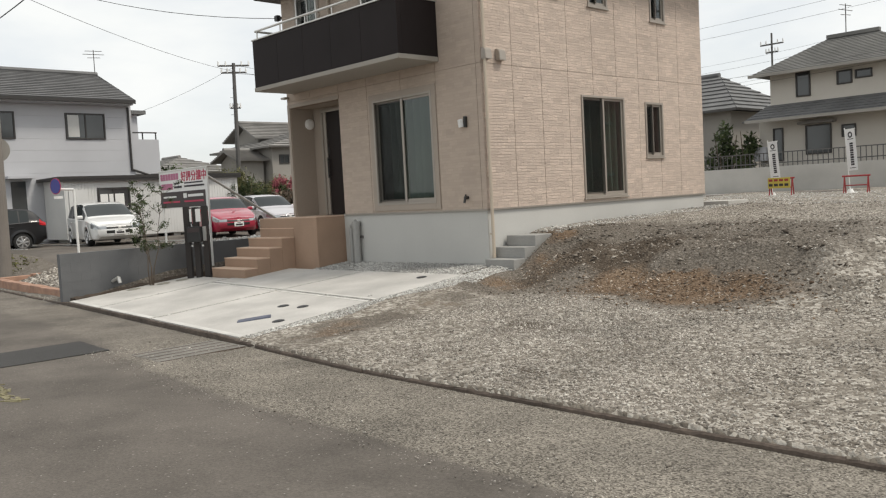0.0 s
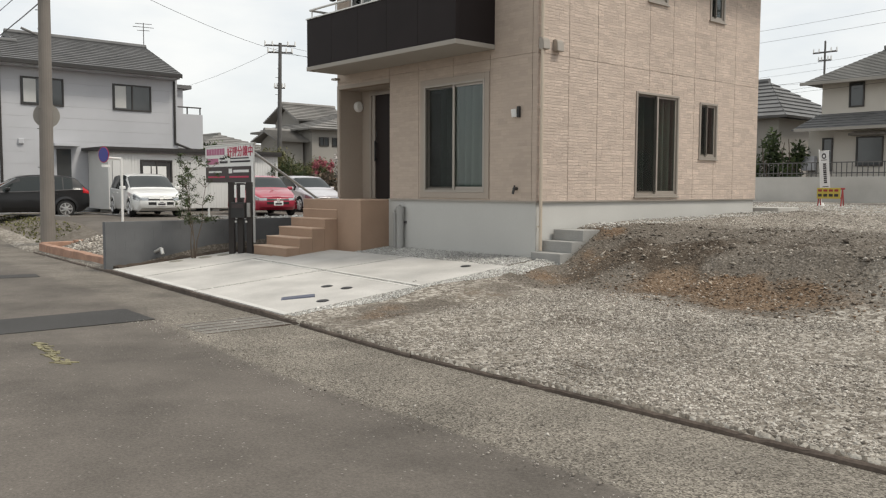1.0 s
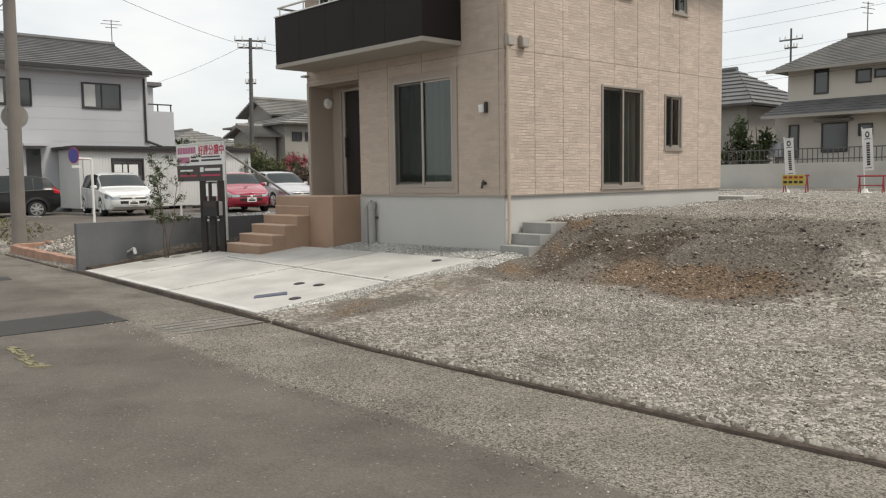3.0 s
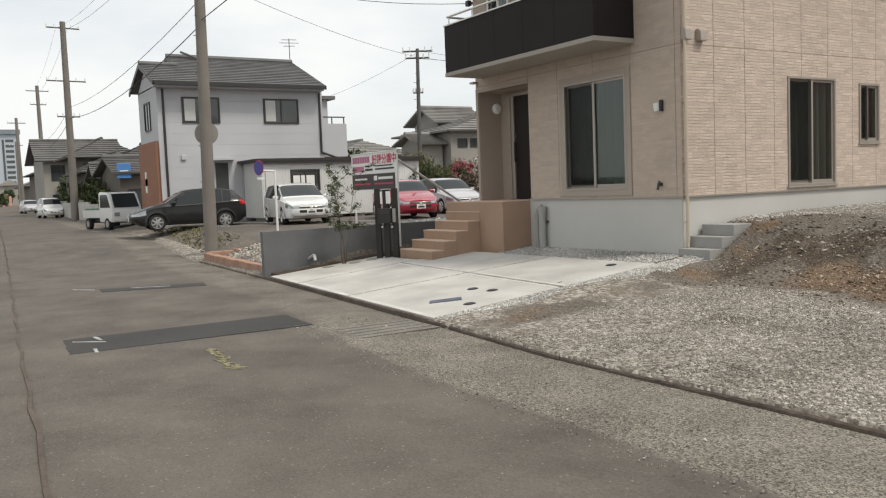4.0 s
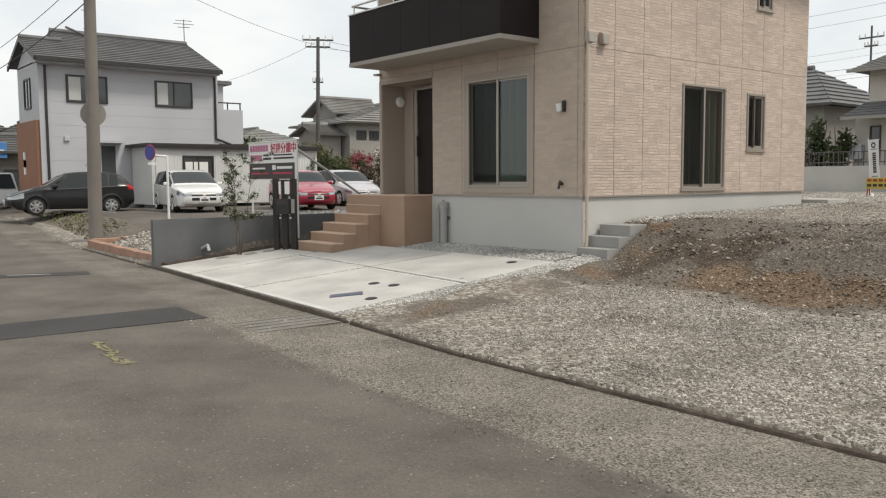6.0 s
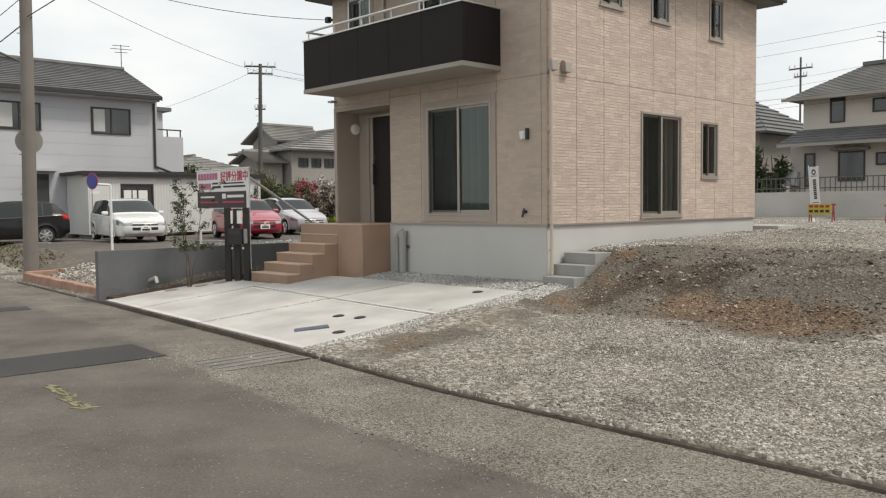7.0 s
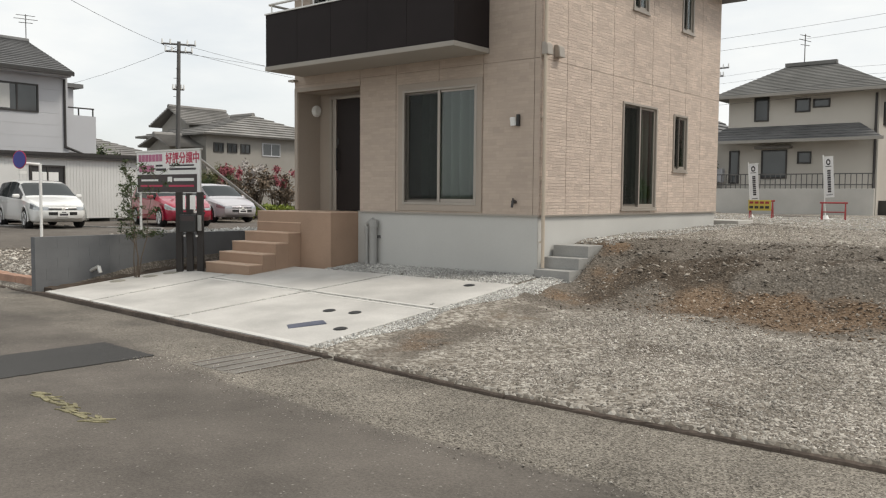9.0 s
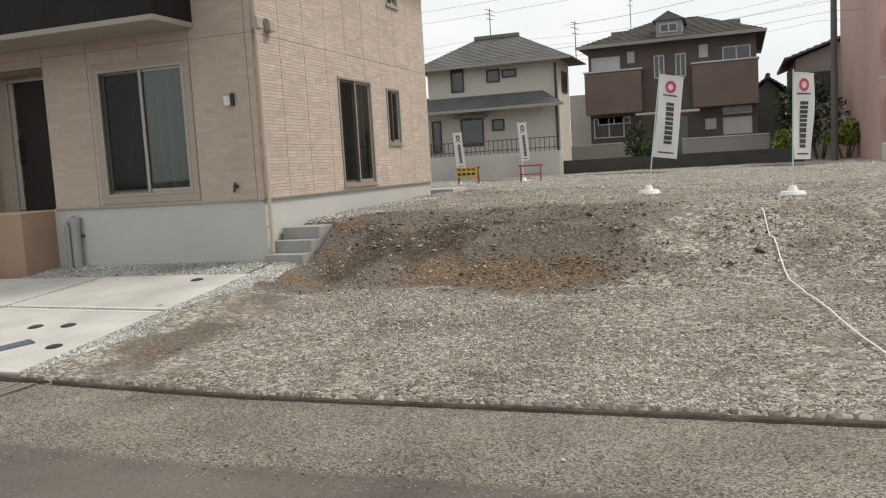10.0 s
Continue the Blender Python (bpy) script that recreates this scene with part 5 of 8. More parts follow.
def board_box(name, material, parent, x0, x1, y0, y1, z0, z1, bev=0.0, label=""):
    bm = bmesh.new()
    add_box(bm, x0, x1, y0, y1, z0, z1, bev)
    return part(name, on_board(bm), material, parent, label)


board_box("board", M_WHITE, sale, -0.72, 0.72, -0.02, 0.02, 1.63, 2.5, 0.004)
board_box("frame", M_SILVER, sale, -0.75, 0.75, -0.03, 0.03, 2.5, 2.54, 0.005)
board_box("lower_panel", M_SIGNBK, sale, -0.70, 0.66, -0.026, -0.021, 1.65, 2.02)
board_box("side_post", M_WHITE, sale, 0.695, 0.715, -0.02, 0.02, 0.3, 1.63)
board_box("side_post", M_WHITE, sale, -0.665, -0.645, -0.02, 0.02, 0.3, 1.63)
for bx0_, bx1_, z0_, z1_, mt in ((-0.66, -0.3, 2.08, 2.22, M_PINK), *((-0.67 + 0.082 * k, -0.6 + 0.082 * k, 2.3, 2.45, M_PINK) for k in range(7)), (-0.26, -0.1, 2.19, 2.23, M_INK), (-0.26, -0.02, 2.1, 2.15, M_INK), (0.06, 0.6, 2.19, 2.22, M_INK), (0.06, 0.64, 2.11, 2.15, M_INK)):
    board_box("text_bar", mt, sale, bx0_, bx1_, -0.0255, -0.021, z0_, z1_)
for bx0_, bx1_, z0_, z1_, mt in ((0.02, 0.12, 1.86, 1.97, M_WHITE), (0.16, 0.6, 1.88, 1.94, M_WHITE), (-0.6, -0.2, 1.88, 1.92, M_WHITE), (-0.62, -0.1, 1.76, 1.8, M_RED), (0.04, 0.6, 1.76, 1.8, M_RED)):
    board_box("text_bar", mt, sale, bx0_, bx1_, -0.031, -0.0265, z0_, z1_)
cu = bpy.data.curves.new("headline", "FONT")
cu.body, cu.size, cu.extrude = "好評分譲中", 0.25, 0.002
tmp = new("headline", cu)
dg = bpy.context.evaluated_depsgraph_get()
tm = bpy.data.meshes.new_from_object(tmp.evaluated_get(dg))
bpy.data.objects.remove(tmp)
bm = bmesh.new()
bm.from_mesh(tm)
bmesh.ops.transform(bm, matrix=Matrix.Diagonal((0.6, 1, 1, 1)) @ pose(-0.05, -0.0245, 2.265, 90), verts=bm.verts)
strokes = bm.verts[:] + bm.edges[:] + bm.faces[:]
for dx, dz in ((0.005, 0.0), (0.0, 0.007), (0.005, 0.007)):
    more = bmesh.ops.duplicate(bm, geom=strokes)["geom"]
    bmesh.ops.translate(bm, vec=(dx, -0.0004 - 0.05 * dx - 0.03 * dz, dz), verts=[g for g in more if isinstance(g, bmesh.types.BMVert)])
part("headline", on_board(bm), M_RED, sale, "red headline characters")
bm = bmesh.new()
add_rod(bm, (-7.3, -1.33, 2.35), (-7.95, 1.5, 0.85), 0.03)
part("stay", bm, M_SILVER, sale, "pale diagonal stay pole")
mail = thing("mailbox_posts", (-6.62, -2.03, 0.15), "three dark brown posts carrying a black mailbox", "mailbox")
PB = pose(-6.62, -2.03, 0, 0, 0, 40)


def post_box(name, material, parent, x0, x1, y0, y1, z0, z1, bev=0.0, label=""):
    bm = bmesh.new()
    add_box(bm, x0, x1, y0, y1, z0, z1, bev)
    bmesh.ops.transform(bm, matrix=PB, verts=bm.verts)
    return part(name, bm, material, parent, label)


M_POST = mat("dark_wood_post", (0.022, 0.017, 0.015), 0.6, var=0.15, scale=12, fine=0.1)
for xx, zt in ((-0.2, 1.68), (0.0, 1.66), (0.2, 1.68)):
    post_box("post", M_POST, mail, xx - 0.06, xx + 0.06, -0.05, 0.05, 0.02, zt, 0.006)
bx = post_box("box", M_BLACK, mail, -0.14, 0.16, -0.2, -0.052, 0.92, 1.25, 0.012)
post_box("flap", M_SIGNBK, bx, -0.12, 0.14, -0.206, -0.2, 1.13, 1.22, 0.002)
post_box("side_plate", M_PIPE, mail, 0.17, 0.24, -0.1, -0.052, 0.94, 1.24, 0.004)
for xx in (-0.1, 0.13):
    post_box("spot_lamp", M_WHITE, mail, xx, xx + 0.035, -0.09, -0.055, 0.82, 0.86, 0.004)
for x0, x1 in ((-0.115, -0.07), (0.02, 0.125)):
    post_box("plain_bar", M_WHITE, mail, x0, x1, -0.058, -0.052, 1.35, 1.62)
# no-parking disc on a bent white pipe
nop = thing("no_parking_sign", (-10.23, -3.2, 0.3), "round blue and red disc on a bent white pipe", "sign")
bm = bmesh.new()
add_rod(bm, (-10.23, -3.2, -0.2), (-10.23, -3.2, 2.24), 0.03)
add_rod(bm, (-10.23, -3.2, 2.23), (-10.35, -3.52, 2.25), 0.028)
part("pipe", bm, M_WHITE, nop)
dn = Vector((0.3, -0.954, 0))
for rr, off, mt, nm in ((0.19, 0.0, M_RED, "disc"), (0.17, 0.007, M_BLUE, "disc_face")):
    bm = bmesh.new()
    c = Vector((-10.36, -3.53, 2.32)) + dn * (0.03 + off)
    add_rod(bm, c, c + dn * 0.006, rr, rr, 24)
    part(nm, bm, mt, nop)
box_part("plate", M_WHITE, nop, -10.345, -10.335, -3.62, -3.42, 2.03, 2.09)


# ---- cars ----
def car(name, at, heading, L, W, Hh, body, label, hood=0.26, roof0=0.42, rear=0.9, nose=0.66, belt=0.6, tail_top=0.97):
    """A car lofted from cross-sections; x runs from the nose to the tail."""
    root = thing(name, (at[0], at[1], at[2], 0, 0, heading), label, "car", "parked vehicles")
    root["local"] = 1
    hw, N = W / 2, 96
    hz = Hh * belt
    sx = [0.0, 0.03, 0.1, hood * 0.7, hood, roof0, roof0 + 0.1, 0.65, rear - 0.08, rear, tail_top, 1.0]
    zt = [nose * 0.93, nose + 0.03, nose + 0.12, hz + 0.0, hz + 0.06, Hh * 0.95, Hh * 0.99, Hh, Hh * 0.975, Hh * 0.94, hz + 0.16, hz + 0.02]
    zl = [nose * 0.86, nose - 0.02, nose + 0.06, hz - 0.07, hz - 0.03, hz - 0.01, hz, hz + 0.03, hz + 0.06, hz + 0.08, hz + 0.06, hz - 0.04]
    pw = [0.74, 0.85, 0.95, 0.99, 1.0, 1.0, 1.0, 1.0, 0.985, 0.97, 0.93, 0.86]
    xs = np.linspace(0, 1, N)
    smooth_ = lambda v: np.convolve(np.pad(np.interp(xs, sx, v), 3, mode="edge"), np.ones(7) / 7, "valid")
    top, line, plan = smooth_(zt), smooth_(zl), smooth_(pw)
    under = 0.2 + 0.12 * np.exp(-(xs / 0.03) ** 2) + 0.16 * np.exp(-((1 - xs) / 0.04) ** 2)
    ROW_BELT, ROW_ROOF, K = 9, 13, 17
    P = np.zeros((N, K, 3))
    for i in range(N):
        w, zb, zm, zr = hw * plan[i], under[i], line[i], max(top[i], line[i] + 0.02)
        cab = min(1, (zr - zm) / 0.55)
        wr = w * (0.9 - 0.12 * cab)
        pts = [(0, zb), (w * 0.88, zb), (w * 0.965, zb + 0.05)]
        for k in range(1, 6):
            q = k / 6
            pts.append((w * (0.965 + 0.045 * math.sin(math.pi * (0.15 + 0.75 * q)) - 0.01), zb + 0.05 + (zm - zb - 0.05) * q))
        pts += [(w * 0.985, zm - 0.03), (w * 0.955, zm)]
        for k in range(1, 5):
            q = k / 4
            pts.append((w * 0.955 + (wr - w * 0.955) * (q * 0.8 + 0.2 * q * q), zm + (zr - zm - 0.05 * cab - 0.012) * q))
        pts += [(wr * 0.86, zr - 0.012), (wr * 0.5, zr - 0.002), (0, zr + 0.004)]
        P[i, :, 0] = (xs[i] - 0.5) * L
        P[i, :, 1:] = pts
    groups = {}

    def sort_face(name_, quad):
        groups.setdefault(name_, []).append(quad)

    wheel_x = [(0.185 - 0.5) * L, (0.8 - 0.5) * L]
    side_end = rear - 0.035
    pillar = (roof0 + 0.21, roof0 + 0.235)
    for i in range(N - 1):
        s = (xs[i] + xs[i + 1]) / 2
        for k in range(K - 1):
            quad = [P[i, k], P[i, k + 1], P[i + 1, k + 1], P[i + 1, k]]
            c = sum(quad) / 4
            kind_ = "body"
            glassy = top[i] - line[i] > 0.14
            if ROW_BELT <= k < ROW_ROOF and glassy and hood + 0.05 < s < side_end and k < ROW_ROOF - (0 if s > roof0 + 0.02 else 1):
                kind_ = "frame_line" if pillar[0] < s < pillar[1] or side_end - 0.09 < s < side_end - 0.075 else "side_window"
            if k >= ROW_ROOF and hood + 0.01 < s < roof0 - 0.004:
                kind_ = "windscreen"
            if k >= ROW_ROOF and rear + 0.005 < s < tail_top - 0.005:
                kind_ = "rear_window"
            if 1 <= k <= ROW_BELT - 2 and min(math.hypot(c[0] - wx, c[2] - 0.31) for wx in wheel_x) < 0.35:
                kind_ = "wheel_arch"
            if s < 0.1 and 6 <= k <= 8:
                kind_ = "headlight"
            if s > 0.945 and 7 <= k <= 10:
                kind_ = "tail_light"
            if k <= 2 and kind_ == "body":
                kind_ = "sill"
            for sy in (1, -1):
                sort_face(kind_ if kind_ not in ("side_window", "frame_line", "headlight", "tail_light", "wheel_arch") else kind_ + ("|a" if sy > 0 else "|b") + (str(int(s > side_end - 0.1)) if kind_ == "frame_line" else str(int(s > 0.5)) if kind_ == "wheel_arch" else str(int(s > pillar[0]) + int(s > side_end - 0.08)) if kind_ == "side_window" else ""), [(p[0], p[1] * sy, p[2]) for p in quad][::sy])
    for end, i, bulge in ((-1, 0, 0.13), (1, N - 1, 0.06)):
        M_ = 16
        for k in range(1, K - 1):
            for m in range(M_):
                quad = []
                for kk, mm in ((k, m), (k, m + 1), (k + 1, m + 1), (k + 1, m)):
                    u = 2 * mm / M_ - 1
                    lean_ = 0.05 * math.sin(math.pi * min(1, kk / ROW_BELT))
                    quad.append((P[i, kk, 0] + end * (bulge * (1 - u * u) + lean_ * (1 - u ** 4)), P[i, kk, 1] * u, P[i, kk, 2]))
                u = abs(2 * (m + 0.5) / M_ - 1)
                kind_ = "body"
                if end < 0:
                    if 3 <= k <= 4 and u < 0.62:
                        kind_ = "air_intake"
                    if 6 <= k <= 7 and u < 0.6:
                        kind_ = "grille"
                    if 6 <= k <= 8 and u > 0.66:
                        kind_ = "headlight|a" if m > M_ / 2 else "headlight|b"
                elif 7 <= k <= 9 and u > 0.72:
                    kind_ = "tail_light|a" if m > M_ / 2 else "tail_light|b"
                sort_face(kind_, quad)
    looks = {"body": body, "side_window": M_CARGLASS, "windscreen": M_CARGLASS, "rear_window": M_CARGLASS, "frame_line": M_BLACK, "wheel_arch": M_BLACK, "headlight": M_LENS, "tail_light": M_TAIL, "sill": body, "air_intake": M_BLACK, "grille": M_BLACK}
    body_ob = None
    for nm in sorted(groups):
        bm = bmesh.new()
        for quad in groups[nm]:
            bm.faces.new([bm.verts.new(p) for p in quad])
        bmesh.ops.remove_doubles(bm, verts=bm.verts[:], dist=0.0012)
        bmesh.ops.dissolve_degenerate(bm, edges=bm.edges[:], dist=0.0005)
        bmesh.ops.recalc_face_normals(bm, faces=bm.faces[:])
        if nm.startswith("wheel_arch"):
            bmesh.ops.translate(bm, vec=(0, -0.13 if "|a" in nm else 0.13, 0.0), verts=bm.verts[:])
        part(nm.split("|")[0], bm, looks[nm.split("|")[0]], root, smooth=True)
    for x in wheel_x:
        for sy in (-1, 1):
            y, r = sy * (hw - 0.1), 0.305
            bm = bmesh.new()
            add_rod(bm, (x, y - 0.1, r), (x, y + 0.1, r), r, r, 28)
            bmesh.ops.bevel(bm, geom=[e for e in bm.edges if len(e.link_faces) == 2 and max(len(f.verts) for f in e.link_faces) > 4], offset=0.03, segments=2, affect="EDGES")
            wh = part("wheel", bm, M_RUBBER, root)
            bm = bmesh.new()
            lip = []
            for q in range(25):
                a = math.radians(-14 + 208 * q / 24)
                lip.append([bm.verts.new((x + rr * math.cos(a), sy * yy_, r + 0.01 + rr * math.sin(a))) for rr, yy_ in ((0.335, hw - 0.16), (0.335, hw + 0.004), (0.352, hw + 0.012), (0.43, hw - 0.004))])
            for p, q in zip(lip[:-1], lip[1:]):
                for k in range(3):
                    bm.faces.new((p[k], q[k], q[k + 1], p[k + 1]))
            bmesh.ops.recalc_face_normals(bm, faces=bm.faces[:])
            part("arch_lip", bm, body, root, smooth=True)
            bm = bmesh.new()
            yo = y + sy * 0.102
            add_rod(bm, (x, yo - sy * 0.03, r), (x, yo + sy * 0.002, r), 0.2, 0.2, 24)
            part("rim_well", bm, M_STEELD, wh)
            bm = bmesh.new()
            for q in range(7):
                a = q * math.pi / 3.5
                add_rod(bm, (x, yo + sy * 0.004, r), (x + 0.195 * math.cos(a), yo + sy * 0.004, r + 0.195 * math.sin(a)), 0.036, 0.032, 6)
            for q in range(24):
                a, b = q * math.pi / 12, (q + 1) * math.pi / 12
                add_rod(bm, (x + 0.2 * math.cos(a), yo, r + 0.2 * math.sin(a)), (x + 0.2 * math.cos(b), yo, r + 0.2 * math.sin(b)), 0.016, 0.016, 5)
            part("rim", bm, M_RIM, wh)
    for sy in (-1, 1):
        bm = bmesh.new()
        add_box(bm, -0.07, 0.07, -0.1, 0.1, -0.06, 0.06, 0.035)
        bmesh.ops.transform(bm, matrix=pose((hood + 0.09 - 0.5) * L, sy * (hw + 0.07), hz + 0.07), verts=bm.verts)
        part("mirror", bm, body, root)
        for hx in (roof0 + 0.18, side_end - 0.17):
            box_part("door_handle", body, root, (hx - 0.5) * L, (hx - 0.5) * L + 0.16, sy * hw - 0.02, sy * hw + 0.02, hz - 0.12, hz - 0.09, 0.008)
    xf = -L / 2 - 0.13 - 0.05
    pl = box_part("number_plate", M_WHITE, root, xf - 0.02, xf + 0.01, -0.165, 0.165, 0.38, 0.54)
    box_part("plate_bar", M_INK, pl, xf - 0.024, xf - 0.0205, -0.12, 0.12, 0.41, 0.47)
    box_part("plate_bar", M_INK, pl, xf - 0.024, xf - 0.0205, -0.06, 0.06, 0.495, 0.515)
    box_part("emblem", M_SILVER, root, xf + 0.0, xf + 0.03, -0.05, 0.05, nose * 0.76, nose * 0.86, 0.01)
    return root


P_WHITE, P_BLACK, P_RED, P_SILVER = paint("pearl_white_paint", (0.78, 0.78, 0.76)), paint("black_car_paint", (0.004, 0.004, 0.005), 0.35), paint("red_car_paint", (0.34, 0.012, 0.04)), paint("silver_car_paint", (0.52, 0.5, 0.52), 1.0, 0.3)
def ground_at(x, y):
    return float(height(x, y)) + 0.015 * (x < -13.2)


car("car", (-19.7, 1.15, ground_at(-19.7, 1.15)), 171, 4.35, 1.7, 1.5, P_WHITE, "pearl-white station wagon parked before the pale shed", 0.22, 0.4, 0.93, 0.74, 0.61)
car("car", (-22.0, -2.2, ground_at(-22.0, -2.2) - 0.04), 83, 3.95, 1.7, 1.5, P_BLACK, "black hatchback parked beside the white house", 0.25, 0.42, 0.9, 0.72, 0.62)
car("car", (-18.4, 5.05, ground_at(-18.4, 5.05)), 167, 4.0, 1.68, 1.48, P_RED, "red hatchback parked behind the block wall", 0.25, 0.42, 0.9, 0.72, 0.62)
car("car", (-20.6, 8.35, ground_at(-20.6, 8.35)), 173, 4.2, 1.7, 1.5, P_SILVER, "silver hatchback parked by the hedge", 0.25, 0.42, 0.9, 0.7, 0.6)
car("car", (-90.0, -0.75, 0.66), 184, 4.2, 1.65, 1.45, P_SILVER, "silver saloon parked far along the lane", 0.28, 0.43, 0.86)
car("car", (-62.5, -2.1, 0.5), 184, 3.4, 1.48, 1.6, P_WHITE, "white boxy minicar parked along the lane", 0.2, 0.34, 0.95)

truck = thing("pickup_truck", (-32.6, -3.0, 0.32, 0, 0, 14), "small white cab-over pickup truck on the verge", "truck", "parked vehicles")
truck["local"] = 1
bm = bmesh.new()
v = add_poly(bm, [(1.65, 0.35), (1.62, 0.95), (1.2, 1.72), (0.25, 1.76), (0.22, 0.35)], -0.72, 0.72, "y")
bmesh.ops.bevel(bm, geom=bm.edges[:], offset=0.05, segments=2, affect="EDGES")
part("cab", bm, P_WHITE, truck, smooth=True)
bm = bmesh.new()
bm.faces.new([bm.verts.new(p) for p in ((1.615, -0.6, 1.02), (1.615, 0.6, 1.02), (1.27, 0.56, 1.66), (1.27, -0.56, 1.66))])
part("windscreen", bm, M_CARGLASS, truck)
for sy in (-1, 1):
    bm = bmesh.new()
    bm.faces.new([bm.verts.new((x_, sy * 0.724, z_)) for x_, z_ in ((1.45, 1.02), (0.4, 1.02), (0.42, 1.62), (1.15, 1.62))])
    part("side_window", bm, M_CARGLASS, truck)
    bm = bmesh.new()
    add_box(bm, 1.58, 1.67, sy * 0.5 - 0.13, sy * 0.5 + 0.13, 0.62, 0.8, 0.03)
    part("headlight", bm, M_LENS, truck)
    for x_ in (1.05, -1.05):
        bm = bmesh.new()
        add_rod(bm, (x_, sy * 0.55, 0.27), (x_, sy * 0.73, 0.27), 0.27, 0.27, 20)
        w_ = part("wheel", bm, M_RUBBER, truck)
        bm = bmesh.new()
        add_rod(bm, (x_, sy * 0.72, 0.27), (x_, sy * 0.735, 0.27), 0.16, 0.16, 16)
        part("rim", bm, M_RIM, w_)
bm = bmesh.new()
add_box(bm, -1.65, 0.2, -0.7, 0.7, 0.55, 0.62)
for r in ((-1.65, 0.2, -0.7, -0.66), (-1.65, 0.2, 0.66, 0.7), (-1.65, -1.61, -0.66, 0.66), (0.16, 0.2, -0.66, 0.66)):
    add_box(bm, r[0], r[1], r[2], r[3], 0.62, 0.92)
part("cargo_bed", bm, P_WHITE, truck)
box_part("tarpaulin", mat("green_tarpaulin", (0.05, 0.12, 0.09), 0.7, var=0.2, bump=0.5, bscale=12), truck, -1.6, 0.15, -0.64, 0.64, 0.62, 1.0, 0.08)
box_part("chassis", M_BLACK, truck, -1.5, 1.5, -0.5, 0.5, 0.3, 0.54)
box_part("number_plate", M_WHITE, truck, 1.655, 1.665, -0.16, 0.16, 0.42, 0.57)


# ---- houses around ----
def far_window(parent, face, c, a0, a1, b0, b1, pane=None, frame=None, depth=0.05, split=True):
    """A window on a far wall. face: "x+" or "y-", c the wall's plane, a along the wall, b upwards."""
    def bar(bm, p0, p1, q0, q1, d0, d1):
        if face == "x+":
            add_box(bm, c - d0, c + d1, p0, p1, q0, q1)
        else:
            add_box(bm, p0, p1, c - d1, c + d0, q0, q1)
    bm = bmesh.new()
    w = 0.06
    for r in ((a0, a0 + w, b0, b1), (a1 - w, a1, b0, b1), (a0 + w, a1 - w, b0, b0 + w), (a0 + w, a1 - w, b1 - w, b1)):
        bar(bm, *r, 0.02, depth)
    if split:
        m_ = (a0 + a1) / 2
        bar(bm, m_ - 0.03, m_ + 0.03, b0 + w, b1 - w, 0.02, depth * 0.8)
    win = part("window", bm, frame or M_ALU_D, parent)
    bm = bmesh.new()
    bar(bm, a0 + w, a1 - w, b0 + w, b1 - w, 0.01, depth * 0.3)
    part("pane", bm, pane or M_WINFAR, win)
    return win


def tiled_slope(a, b, c, d, rows, th=0.035):
    """Overlapping courses on a roof slope: eave a-b, ridge d-c."""
    bm = bmesh.new()
    a, b, c, d = (Vector(p) for p in (a, b, c, d))
    up = (b - a).cross(d - a).normalized()
    if up.z < 0:
        up = -up
    prof = []
    for i in range(rows):
        prof += [(i / rows, 1.6 * th), ((i + 1) / rows, 0.4 * th)]
    prof += [(1, -th), (0, -th)]
    lf = [bm.verts.new(a.lerp(d, s) + up * o) for s, o in prof]
    rt = [bm.verts.new(b.lerp(c, s) + up * o) for s, o in prof]
    for k in range(len(prof)):
        m_ = (k + 1) % len(prof)
        bm.faces.new((lf[k], rt[k], rt[m_], lf[m_]))
    bm.faces.new(lf)
    bm.faces.new(rt[::-1])
    bmesh.ops.recalc_face_normals(bm, faces=bm.faces[:])
    return bm


def antenna(at, h, label="thin roof aerial on the ridge"):
    bm = bmesh.new()
    x, y, z = at
    add_rod(bm, (x, y, z - 0.3), (x, y, z + h), 0.02, n=6)
    for k, ln in ((0.95, 0.7), (0.8, 0.9), (0.65, 0.5)):
        add_rod(bm, (x - 0.1, y - ln / 2, z + h * k), (x + 0.1, y + ln / 2, z + h * k), 0.014, n=5)
    return tagged(part("roof_aerial", bm, M_STEELD), label, "aerial", "roof aerials")


def lap_wall(bm_boards, x, y0, y1, z0, z1, pitch=0.46):
    z = z0
    while z < z1:
        zz = min(z + pitch - 0.005, z1)
        add_box(bm_boards, x - 0.01, x + 0.02, y0, y1, z, zz)
        z += pitch


# white two-storey house across the car park; its long wall faces the drive
WX = -25.5
white_house = thing("white_house", (-30, 1.5, 0.2), "white lap-sided two-storey house with a grey tiled roof", "house", "neighbouring houses")
box_part("wall", M_HW, white_house, -28.7, WX, -2.3, 5.0, 0.1, 5.95)
box_part("wall", M_HW, white_house, -32.5, -28.71, 0.3, 5.0, 0.1, 5.95)
bm = bmesh.new()
lap_wall(bm, WX + 0.012, -2.3, 5.0, 0.3, 5.9)
part("lap_siding", bm, M_HW, white_house)
box_part("brown_front", M_HBROWN, white_house, -28.7, WX - 0.05, -2.42, -2.3, 0.1, 3.7)
for zz in (2.2, 2.5):
    box_part("name_bar", M_WHITE, white_house, -27.6, -27.4, -2.47, -2.42, zz - 0.6, zz)
